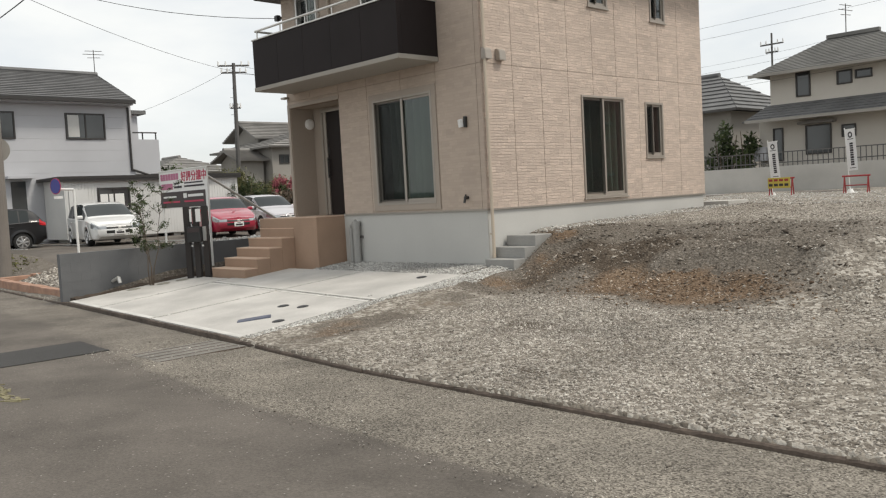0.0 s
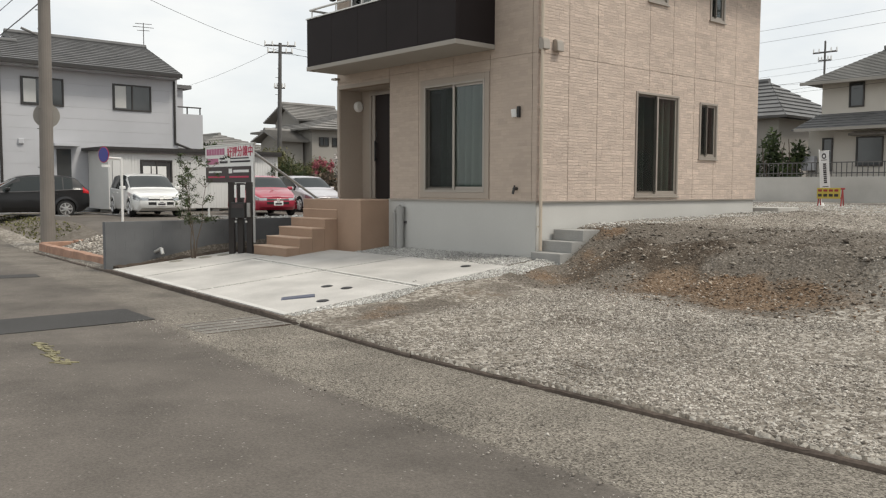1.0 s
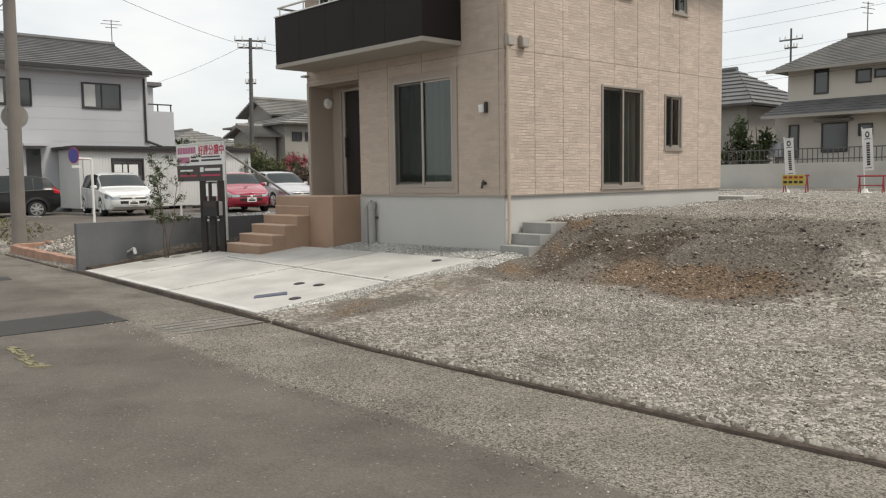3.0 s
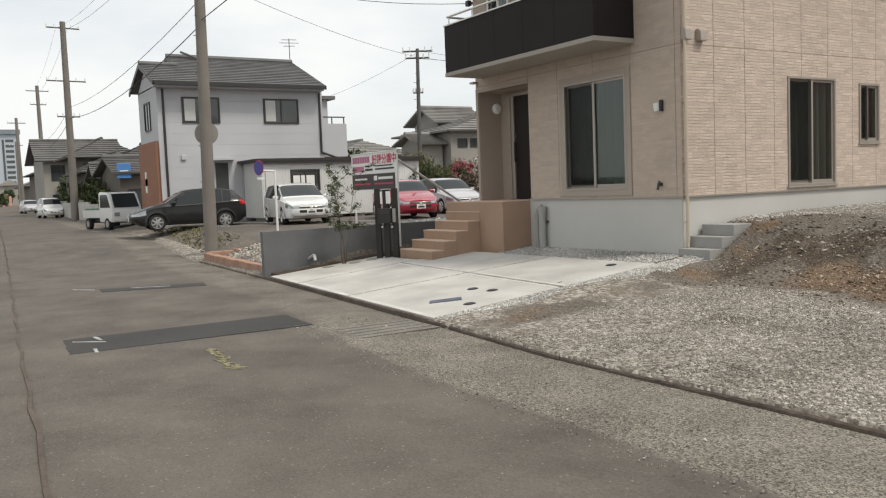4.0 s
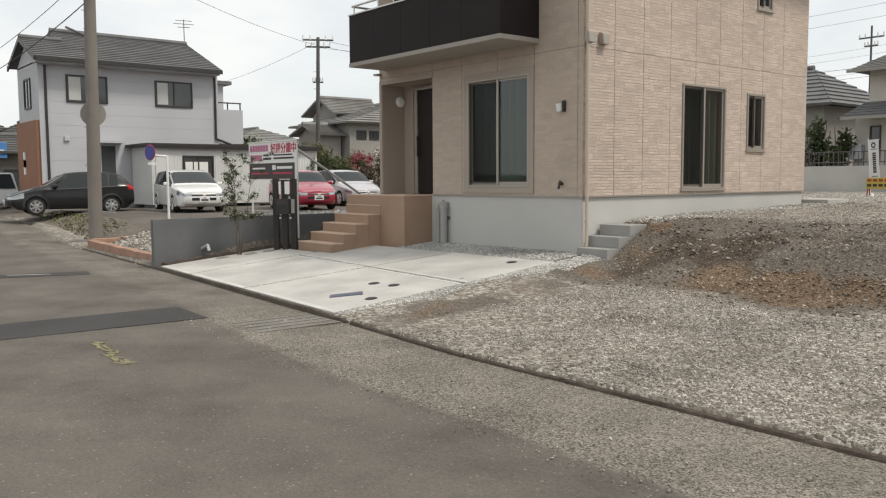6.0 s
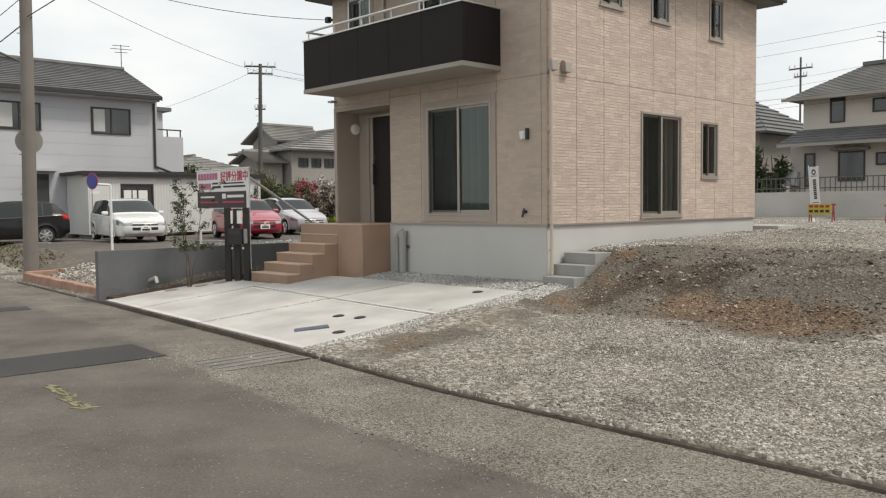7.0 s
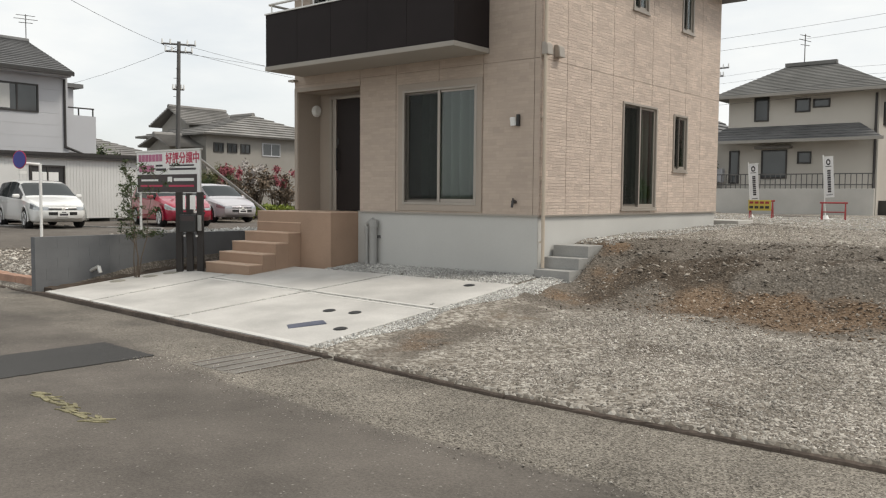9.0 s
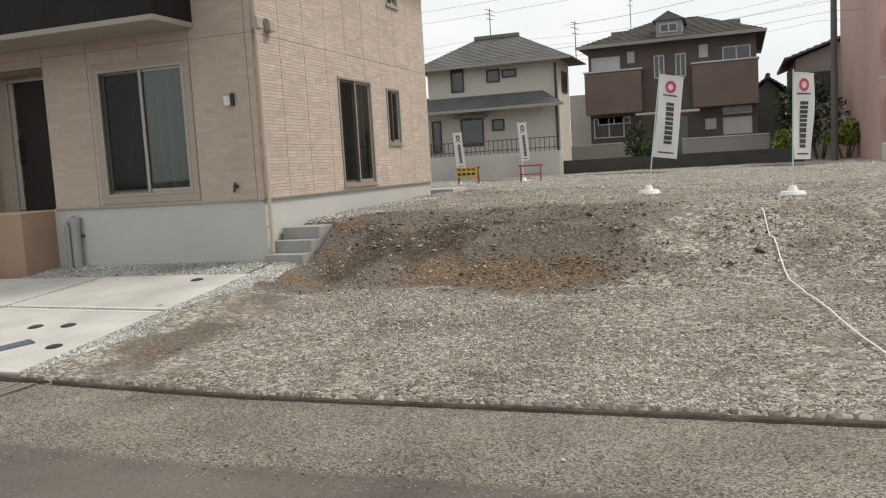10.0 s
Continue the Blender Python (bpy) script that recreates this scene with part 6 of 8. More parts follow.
for a0, a1 in ((-1.3, 0.28), (2.21, 3.83)):
    w_ = far_window(white_house, "x+", WX + 0.03, a0, a1, 4.42, 5.5)
    box_part("curtain", M_CURTFAR, w_, WX + 0.046, WX + 0.056, a0 + 0.1, a0 + 0.55, 4.52, 5.42)
far_window(white_house, "y-", -2.3, -27.6, -26.6, 4.2, 5.4)
EX, RX1, RX2, ZE, Z1, Z2 = WX + 0.6, -27.15, -28.75, 6.03, 6.98, 7.6
YA, YB = -2.5, 4.95
part("roof", tiled_slope((EX, YA, ZE), (EX, YB, ZE), (RX1, YB, Z1), (RX1, YA, Z1), 9), M_HTILE, white_house)
part("roof", tiled_slope((RX1, -0.95, Z1), (RX1, YB, Z1), (RX2, YB, Z2), (RX2, -0.95, Z2), 6), M_HTILE, white_house)
part("roof", tiled_slope((-29.3, -0.95, ZE), (-29.3, YA, ZE), (RX1, YA, Z1), (RX1, -0.95, Z1), 9), M_HTILE, white_house)
part("roof", tiled_slope((-32.6, YB, ZE), (-32.6, -0.95, ZE), (RX2, -0.95, Z2), (RX2, YB, Z2), 14), M_HTILE, white_house)
for outline, y0_, y1_ in (([(WX, 5.9), (-28.7, 5.9), (RX1, 6.84)], -2.3, -2.1), ([(RX1, 6.9), (-28.5, 5.9), (-32.4, 5.9), (RX2, 7.45)], 0.0, 0.3), ([(WX, 5.9), (-32.4, 5.9), (RX2, 7.45)], 4.7, 4.9)):
    bm = bmesh.new()
    add_poly(bm, outline, y0_, y1_, "y")
    part("gable", bm, M_HW, white_house)
for y0_, y1_, outline in ((YA - 0.06, YA, [(EX, ZE - 0.14), (EX, ZE + 0.03), (RX1, Z1 + 0.06), (-29.3, ZE + 0.03), (-29.3, ZE - 0.14), (RX1, Z1 - 0.12)]),
                          (-1.0, -0.95, [(RX1, Z1 - 0.1), (RX1, Z1 + 0.06), (RX2, Z2 + 0.06), (-32.6, ZE + 0.03), (-32.6, ZE - 0.14), (RX2, Z2 - 0.12)]),
                          (YB, YB + 0.05, [(EX, ZE - 0.14), (EX, ZE + 0.03), (RX2, Z2 + 0.06), (-32.6, ZE + 0.03), (-32.6, ZE - 0.14), (RX2, Z2 - 0.12)])):
    bm = bmesh.new()
    add_poly(bm, outline, y0_, y1_, "y")
    part("barge_board", bm, M_ALU_D, white_house)
bm = bmesh.new()
add_rod(bm, (RX2, -0.98, Z2 + 0.07), (RX2, YB + 0.03, Z2 + 0.07), 0.12, n=8)
part("ridge_tile", bm, M_HTILE, white_house)
bm = bmesh.new()
add_rod(bm, (RX1, YA - 0.04, Z1 + 0.07), (RX1, -0.95, Z1 + 0.07), 0.11, n=8)
part("ridge_tile", bm, M_HTILE, white_house)
box_part("eave_board", M_HW, white_house, WX + 0.035, WX + 0.55, -2.45, 4.9, 5.85, 5.97)
bm = bmesh.new()
add_box(bm, WX + 0.605, WX + 0.72, -2.5, 4.95, 5.9, 6.02)
part("gutter", bm, M_ALU_D, white_house)
bm = bmesh.new()
add_rod(bm, (WX + 0.08, 4.85, 3.1), (WX + 0.08, 4.85, 5.8), 0.05, n=8)
add_rod(bm, (WX + 0.08, 4.85, 3.15), (WX + 0.08, 6.0, 2.75), 0.05, n=8)
part("downpipe", bm, M_ALU_D, white_house)
bm = bmesh.new()
add_rod(bm, (WX + 0.06, -2.05, 0.3), (WX + 0.06, -2.05, 5.8), 0.05, n=8)
part("downpipe", bm, M_ALU_D, white_house)
balc = box_part("balcony", M_HW, white_house, WX - 2.6, WX - 0.05, 5.0, 6.2, 2.95, 4.45)
bm = bmesh.new()
add_rod(bm, (WX - 0.1, 5.0, 4.75), (WX - 0.1, 6.15, 4.75), 0.03)
add_rod(bm, (WX - 0.1, 6.1, 4.4), (WX - 0.1, 6.1, 4.75), 0.03)
add_rod(bm, (WX - 0.1, 5.5, 4.4), (WX - 0.1, 5.5, 4.75), 0.03)
part("rail", bm, M_ALU_D, balc)
bm = bmesh.new()
add_box(bm, WX - 3, WX - 0.4, 5.0, 5.45, 4.46, 5.7)
part("bay", bm, M_HW, white_house)
bm = bmesh.new()
add_box(bm, WX - 3.2, WX - 0.15, 5.0, 5.75, 5.56, 5.72)
part("bay_roof", bm, M_HTILE, white_house)
box_part("side_door", M_WINFAR, white_house, WX + 0.0, WX + 0.05, -0.05, 0.5, 0.35, 2.75, label="dark recessed side door")
box_part("door_hood", M_HW, white_house, WX, WX + 0.5, -0.25, 0.75, 2.85, 2.95)
box_part("vent_cap", M_HW, white_house, WX, WX + 0.12, -1.45, -1.25, 2.9, 3.1, 0.02)
bm = bmesh.new()
add_rod(bm, (-28.5, -0.4, 7.85), (-28.3, 0.45, 7.5), 0.05)
part("roof_pole", bm, M_STEELD, white_house)
white_house.location.z += 0.32
antenna((-28.75, 4.9, 8.1), 1.0)
# pale metal shed beside it
shed = thing("metal_shed", (-24.2, 4.5, 0.2), "pale corrugated metal shed with a dark flat roof edge", "shed")
bm = bmesh.new()
add_box(bm, -25.4, -23.2, 1.15, 8.6, 0.45, 2.75)
for i in range(60):
    y = 1.2 + i * 0.123
    if not (2.35 < y < 3.75):
        box_part("rib", M_SHED, shed, -23.2, -23.19, y, y + 0.08, 0.45, 2.73)
part("wall", bm, M_SHED, shed)
bm = bmesh.new()
add_box(bm, -25.45, -23.0, 0.9, 8.7, 2.76, 2.87)
add_box(bm, -23.1, -23.02, 0.9, 8.7, 2.66, 2.759)
part("roof", bm, M_ALU_D, shed)
w_ = far_window(shed, "x+", -23.19, 2.4, 3.7, 1.5, 2.4)
for a in (2.5, 2.85, 3.15):
    box_part("paper_notice", M_WHITE, w_, -23.165, -23.16, a, a + 0.3, 1.62, 2.15)
box_part("shed_door", M_SHED, shed, -23.18, -23.15, 1.3, 1.95, 0.5, 2.35)
for a in (1.4, 3.4, 5.5, 7.6):
    box_part("footing", M_RETAIN, shed, -24.9, -23.3, a, a + 0.3, 0.1, 0.45)


shed.location.z += 0.25


def simple_house(name, x0, x1, y0, y1, z0, z1, wall, roof, label, ridge="x", rise=1.6, ov=0.6, wins=(), cat="house"):
    """A plain hipped or gabled house with its own wall, roof and windows."""
    h = thing(name, ((x0 + x1) / 2, (y0 + y1) / 2, z0), label, cat, "neighbouring houses")
    box_part("wall", wall, h, x0, x1, y0, y1, z0 - 0.2, z1)
    X0, X1, Y0, Y1 = x0 - ov, x1 + ov, y0 - ov, y1 + ov
    if ridge == "x":
        ym, e = (Y0 + Y1) / 2, min((Y1 - Y0) / 2, (X1 - X0) / 2 - 0.3) * 0.75
        A, B = (X0 + e, ym, z1 + rise), (X1 - e, ym, z1 + rise)
        slopes = [((X0, Y0, z1), (X1, Y0, z1), B, A), ((X1, Y1, z1), (X0, Y1, z1), A, B), ((X1, Y0, z1), (X1, Y1, z1), B, B), ((X0, Y1, z1), (X0, Y0, z1), A, A)]
    else:
        xm = (X0 + X1) / 2
        A, B = (xm, Y0 + 0.1, z1 + rise), (xm, Y1 - 0.1, z1 + rise)
        slopes = [((X1, Y0, z1), (X1, Y1, z1), B, A), ((X0, Y1, z1), (X0, Y0, z1), A, B)]
        bm = bmesh.new()
        add_poly(bm, [(x0, z1), (x1, z1), (xm, z1 + rise * 0.86)], y0, y1, "y")
        part("gable", bm, wall, h)
    for s in slopes:
        part("roof", tiled_slope(*s, 9, 0.05), roof, h)
    bm = bmesh.new()
    add_rod(bm, Vector(A) + Vector((0, 0, 0.08)), Vector(B) + Vector((0, 0, 0.08)), 0.14, n=8)
    part("ridge_tile", bm, roof, h)
    for face, c, a0, a1, b0, b1, *rest in wins:
        far_window(h, face, c, a0, a1, b0, b1, *rest)
    return h


# tiled houses behind the car park
simple_house("tiled_house", -41, -38, 18.9, 22.2, 0.4, 5.95, M_GREYW, M_LTILE, "grey two-storey house with a tiled roof behind trees", "y", 1.1, 0.6,
             [("x+", -38, 19.1, 20.0, 5.1, 5.7), ("x+", -38, 20.3, 20.9, 5.15, 5.7)])
simple_house("tiled_house", -40, -33.8, 17.2, 27.0, 0.4, 5.1, M_GREYW, M_LTILE, "grey house with a pale weathered tiled roof", "x", 1.5, 0.5,
             [("x+", -33.8, 17.7, 18.4, 4.1, 4.65), ("x+", -33.8, 18.65, 19.35, 4.1, 4.65), ("x+", -33.8, 19.6, 20.3, 4.1, 4.65), ("x+", -33.8, 21.2, 22.6, 4.0, 4.8, None, M_HW)])
simple_house("tiled_house", -36.5, -34.5, 15.3, 17.0, 0.4, 4.35, M_GREYW, M_LTILE, "low tiled annexe roof among trees", "y", 0.6, 0.5)
simple_house("tiled_house", -62, -54, 19, 26, 0.4, 4.6, M_GREYW, M_LTILE, "distant grey house with a dark gabled roof", "x", 1.4, 0.8)
simple_house("tiled_house", -52, -47, 16.5, 21, 0.4, 3.2, M_GREYW, M_LTILE, "distant low house with a dark roof", "x", 1.2, 0.6)
# houses along the lane
simple_house("lane_house", -46, -40.5, -1.0, 5, 0.0, 3.2, M_LANEW, M_LANET, "low grey shop house along the lane with a tiled roof", "y", 1.0, 0.5, [("x+", -40.5, -0.6, 0.4, 0.6, 2.3), ("x+", -40.5, 1, 2.4, 1.2, 2.4)])
simple_house("lane_house", -57, -50.5, -1.0, 3.4, 0.0, 3.6, M_LANEW, M_LANET, "beige lane house with stepped tiled roofs", "x", 1.4, 0.7, [("x+", -50.5, -0.2, 1.4, 1.0, 2.4)])
simple_house("lane_house", -50, -47, 0.6, 3.8, 0.0, 4.3, M_LANEW, M_LANET, "small beige annexe with a gabled tiled roof", "x", 1.0, 0.5)
simple_house("lane_house", -78, -71, -1.4, 5.0, 0.0, 5.3, M_GREYW, M_LANET, "two-storey grey house with a wide tiled roof", "y", 2.0, 0.7, [("x+", -71, -0.8, 0.9, 3.6, 5.0), ("x+", -71, 1.5, 3.6, 3.6, 5.0), ("x+", -71, -0.8, 1.5, 0.6, 2.4)])
simple_house("lane_house", -112, -98, 1.6, 9, 0.0, 5.2, M_LANEW, M_LANET, "distant beige house with a dark tiled roof", "x", 1.8, 0.8, [("x+", -98, 2.5, 4.5, 3.2, 4.6)])
simple_house("lane_house", -165, -145, 5.0, 13, 0.0, 4.6, M_LANEW, M_LANET, "distant long house roof at the lane end", "x", 1.8, 0.8, [("x+", -145, 6, 9, 2.2, 3.6)])
simple_house("lane_house", -49.5, -46.6, -0.9, 2.2, 0.0, 2.7, M_LANEW, M_LANET, "low brown lane house with a pale tiled gable", "y", 1.3, 0.6, [("x+", -46.6, -0.5, 1.2, 0.7, 2.2)])
simple_house("lane_house", -64, -59, -0.6, 4, 0.0, 5.0, M_LANEW, M_LANET, "weathered two-storey lane house with balconies", "x", 1.5, 0.7, [("x+", -59, 0.0, 2.2, 3.2, 4.6), ("x+", -59, 0.0, 1.6, 0.8, 2.4)])
sb = thing("shop_sign", (-40.2, -0.8, 3.3), "light blue square sign projecting from a lane house", "sign")
box_part("panel", M_LBLUE, sb, -40.2, -40.1, -1.2, -0.45, 2.9, 3.75, 0.02)
box_part("bracket", M_STEELD, sb, -40.5, -40.2, -0.7, -0.6, 3.1, 3.2)
box_part("symbol_bar", M_WHITE, sb, -40.095, -40.085, -1.05, -0.6, 3.25, 3.35)
# long block wall and fence along the lane
bm = bmesh.new()
for i in range(14):
    x = -41.5 - i * 4
    add_box(bm, x - 3.9, x, kerb_y(x) + 0.5, kerb_y(x) + 0.65, 0.1, 1.5 + 0.14 * (i % 3), 0.03)
tagged(part("lane_wall", bm, M_RETAIN), "grey block garden wall along the lane", "wall")
# tall pale tower far off
tower = thing("tower_block", (-388, 25, 0), "tall pale high-rise block in the far distance", "building")
box_part("shaft", mat("pale_tower_cladding", (0.42, 0.47, 0.52), 0.6, var=0.05, scale=0.5), tower, -400, -386, 17.5, 26.8, 0, 31.2)
box_part("crown", mat("grey_tower_roof", (0.2, 0.23, 0.26), 0.7), tower, -401, -385, 17.2, 27.1, 31.3, 33.2)
for i in range(11):
    box_part("window", M_WINFAR, tower, -385.95, -385.9, 21.3, 24.4, 6 + i * 2.2, 7.1 + i * 2.2)
box_part("stair_strip", M_WINFAR, tower, -385.94, -385.88, 20.0, 20.8, 4, 29)
# far end of the lane: barriers and low sheds
bm = bmesh.new()
for i in range(4):
    add_box(bm, -190, -189.8, 1.4 + i * 1.3, 1.9 + i * 1.3, -0.1, 3.2 + 0.3 * (i % 2))
tagged(part("lane_barrier", bm, mat("orange_white_barrier", (0.55, 0.3, 0.22), 0.7, var=0.4, scale=8)), "distant orange and white barrier posts at the lane end", "barrier")
bm = bmesh.new()
for i, (y, h, w) in enumerate(((-26, 6.5, 8), (-17, 8, 7), (-9.5, 6.8, 6), (-3, 8.5, 6), (8, 7, 5), (14, 7, 7), (40, 6, 12), (-40, 5, 14), (60, 8, 16), (85, 6, 20))):
    add_box(bm, -260, -250, y, y + w, -0.2, h)
    add_poly(bm, [(y - 0.6, h), (y + w + 0.6, h), (y + w / 2, h + 1.6)], -261, -249.4, "x")
tagged(part("far_rooftops", bm, M_GREYW), "grey rooftops of distant buildings at the lane end", "buildings", kind="stuff")
bm = bmesh.new()
add_box(bm, -33.5, -31.8, -3.15, -2.75, -0.1, 0.42, 0.02)
tagged(part("planter_block", bm, M_RETAIN), "low concrete planter block before the black car", "planter")
# far hill line
bm = bmesh.new()
prev = None
for i in range(60):
    a = radians(60 + i * 4)
    c = Vector((math.cos(a) * 850, math.sin(a) * 850, -2))
    hh = 7 + 2 * math.sin(i * 0.7) + 1.5 * math.sin(i * 1.9)
    cur = (bm.verts.new(c), bm.verts.new(c + Vector((0, 0, hh))))
    if prev:
        bm.faces.new((prev[0], cur[0], cur[1], prev[1]))
    prev = cur
tagged(part("backdrop", bm, mat("hazy_hill", (0.2, 0.24, 0.25), 0.95, var=0.2, scale=0.1)), "low hazy line of distant hills and roofs", "backdrop", kind="structure")


# ---- right: terrace's far side ----
pave = box_part("back_pavement", M_RETAIN, None, -14, 40, 20.6, 22.6, 0.5, 1.04)
tagged(pave, "pale concrete pavement along the back lane", "pavement", kind="structure")
back_road = box_part("back_road", M_PATCH, None, -40, 60, 18.0, 20.6, 0.4, 1.055)
back_road.data.materials[0] = M_ROAD
tagged(back_road, "grey asphalt back lane behind the terrace", "road", kind="structure")
rw = thing("garden_wall", (-6, 23.1, 1.0), "long pale rendered garden wall with a railing", "wall")
box_part("wall", M_RETAIN, rw, -16, -0.05, 22.95, 23.15, 0.6, 2.07, 0.01)
bm = bmesh.new()
for z in (2.2, 2.62):
    add_box(bm, -16, -0.15, 23.03, 23.06, z, z + 0.04)
part("rail", bm, M_STEELD, rw)
for i in range(80):
    xx = -15.9 + i * 0.2
    box_part("baluster", M_STEELD, rw, xx, xx + 0.03, 23.035, 23.055, 2.07, 2.62)

bh = thing("beige_house", (-4, 28, 1.0), "beige rendered two-storey house with grey hipped roofs", "house", "neighbouring houses")
yb = 24.5
box_part("wall", M_BEIGEW, bh, -6.2, -0.3, yb, 26.9, 0.8, 5.98)
box_part("wall", M_BEIGEW, bh, -6.72, -6.2, yb, 26.6, 0.8, 4.02)
X0, X1, Y0, Y1, ze, zr_ = -6.8, 0.4, yb - 0.7, 27.6, 5.93, 7.27
A, B = (-4.15, yb + 1.2, zr_), (-2.3, yb + 1.2, zr_)
for s in (((X0, Y0, ze), (X1, Y0, ze), B, A), ((X1, Y0, ze), (X1, Y1, ze), B, B), ((X0, Y1, ze), (X0, Y0, ze), A, A), ((X1, Y1, ze), (X0, Y1, ze), A, B)):
    part("roof", tiled_slope(*s, 18, 0.018), M_BHROOF, bh)
box_part("ridge_tile", M_BHROOF, bh, A[0] - 0.1, B[0] + 0.1, yb + 1.08, yb + 1.32, zr_ - 0.02, zr_ + 0.13)
box_part("gutter", M_GREYW, bh, X0, X1, Y0 - 0.1, Y0, ze - 0.08, ze + 0.04)
part("lower_roof", tiled_slope((-7.0, yb - 1.0, 4.0), (0.1, yb - 1.0, 4.0), (-1.0, yb, 4.68), (-6.3, yb, 4.68), 6, 0.02), M_HTILE, bh)
box_part("lower_gutter", M_GREYW, bh, -6.85, 0.1, yb - 1.1, yb - 1.0, 3.94, 4.06)
for a0, a1, b0, b1 in ((-5.1, -4.5, 4.9, 5.9), (-3.45, -2.85, 5.2, 5.75), (-2.75, -2.1, 5.35, 5.7), (-4.75, -3.7, 2.5, 3.7), (-3.3, -2.75, 3.1, 3.6), (-6.12, -5.68, 2.3, 3.7)):
    far_window(bh, "y-", yb, a0, a1, b0, b1, split=False)
far_window(bh, "x+", -0.3, 25.2, 26.3, 4.6, 5.5)
box_part("awning", M_LTILE, bh, -4.95, -3.5, yb - 0.35, yb, 3.74, 3.84)
bm = bmesh.new()
add_rod(bm, (-0.4, yb - 0.06, 1.0), (-0.4, yb - 0.06, 5.8), 0.05, n=8)
part("downpipe", bm, M_ALU_D, bh)
box_part("air_conditioner", M_HW, bh, -6.85, -6.3, yb - 0.35, yb - 0.02, 2.35, 2.95, 0.02)
antenna((-3.5, yb + 1.2, zr_), 1.3)
antenna((0.3, yb + 1.2, 6.1), 1.5)

apt = thing("brown_apartment", (3.8, 35, 1.0), "dark brown two-storey apartment block with white balconies", "apartment", "neighbouring houses")
ya = 31.0
box_part("wall", M_APT, apt, -0.05, 7.75, ya, 40, 0.7, 7.1)
box_part("bay", M_APT2, apt, -0.15, 2.55, ya - 0.75, ya - 0.001, 3.75, 5.75)
box_part("bay", M_APT2, apt, 4.9, 7.8, ya - 0.75, ya - 0.001, 3.75, 5.75)
for a0, a1 in ((-0.2, 2.6), (4.85, 7.85)):
    box_part("balcony_cap", M_HW, apt, a0, a1, ya - 0.8, ya - 0.01, 5.76, 5.83)
X0, X1, Y0, Y1, ze, zr_ = -0.55, 8.2, ya - 0.6, 40.5, 7.05, 8.7
A, B = (3.0, ya + 4.4, zr_), (4.9, ya + 4.4, zr_)
for s in (((X0, Y0, ze), (X1, Y0, ze), B, A), ((X1, Y0, ze), (X1, Y1, ze), B, B), ((X0, Y1, ze), (X0, Y0, ze), A, A), ((X1, Y1, ze), (X0, Y1, ze), A, B)):
    part("roof", tiled_slope(*s, 16, 0.03), mat("brown_slate_roof", (0.085, 0.075, 0.068), 0.8, var=0.15) if s[0][0] == X0 and s[1][0] == X1 and s[0][1] == Y0 else M_HTILE, apt)
box_part("fascia", M_GREYW, apt, X0, X1, Y0 - 0.1, Y0 - 0.001, ze - 0.1, ze + 0.04)
for cx, w0, zz in ((3.85, 0.6, 7.75),):
    dm = box_part("dormer", M_GREYW, apt, cx - w0, cx + w0, ya - 0.1, ya + 2.6, 7.2, 8.0)
    bm = bmesh.new()
    add_poly(bm, [(cx - w0 - 0.15, 8.0), (cx + w0 + 0.15, 8.0), (cx, 8.42)], ya - 0.25, ya + 2.6, "y")
    part("dormer_roof", bm, M_HTILE, dm)
    far_window(dm, "y-", ya - 0.1, cx - 0.42, cx + 0.42, 7.42, 7.85, None, M_HW)
for cx in (1.3, 6.5):
    box_part("ridge_block", M_HTILE, apt, cx - 0.6, cx + 0.6, ya + 3, ya + 4, 7.7, 8.15)
for a0, a1, b0, b1, mt in ((0.1, 1.5, 5.75, 6.55, M_CURTFAR), (1.85, 2.2, 6.15, 6.7, M_CURTFAR), (3.1, 3.6, 5.3, 6.4, None), (4.1, 4.6, 5.3, 6.4, None), (5.2, 5.6, 6.1, 6.7, M_CURTFAR), (6.25, 7.5, 5.7, 6.5, None),
                       (0.1, 1.6, 2.6, 3.6, None), (6.2, 7.5, 2.4, 3.2, M_CURTFAR), (5.4, 5.9, 2.7, 3.2, M_CURTFAR), (0.3, 1.9, 3.25, 3.6, None), (6.2, 7.5, 3.35, 3.7, None)):
    far_window(apt, "y-", ya, a0, a1, b0, b1, mt, M_HW)
box_part("porch_roof", M_HW, apt, 2.3, 5.2, ya - 1.3, ya - 0.76, 3.55, 3.65)
# wall is uncut here; a dark sheet carries the recess's shade as colour
box_part("entrance", M_WINFAR, apt, 3.0, 4.6, ya - 0.02, ya - 0.005, 1.0, 3.4, label="flat dark sheet with the entrance recess's shade in its colour")
box_part("fence_wall", mat("dark_fence_blocks", (0.05, 0.046, 0.042), 0.85, var=0.2, scale=10, fine=0.1), apt, -1.4, 9.3, 24.9, 25.1, 0.7, 1.62)
for a0, a1 in ((-1.3, 2.2), (4.4, 8.2)):
    bal = box_part("balcony_front", M_GREYW, apt, a0, a1, ya - 1.6, ya - 1.5, 1.55, 2.25)
    box_part("balcony_rail", M_HW, bal, a0, a1, ya - 1.62, ya - 1.48, 2.27, 2.33)
box_part("side_building", M_BEIGEW, apt, -2.0, -0.06, 36, 40, 0.8, 5.2, label="pale building seen through the gap")
antenna((1.6, ya + 4.2, 8.3), 2.0)

pk = thing("pink_apartment", (13, 22, 1.0), "pink rendered apartment block with white bay windows", "apartment", "neighbouring houses")
yp = 20.0
box_part("wall", M_PINKW, pk, 11.4, 22, yp + 0.7, 32, 0.6, 8.6)
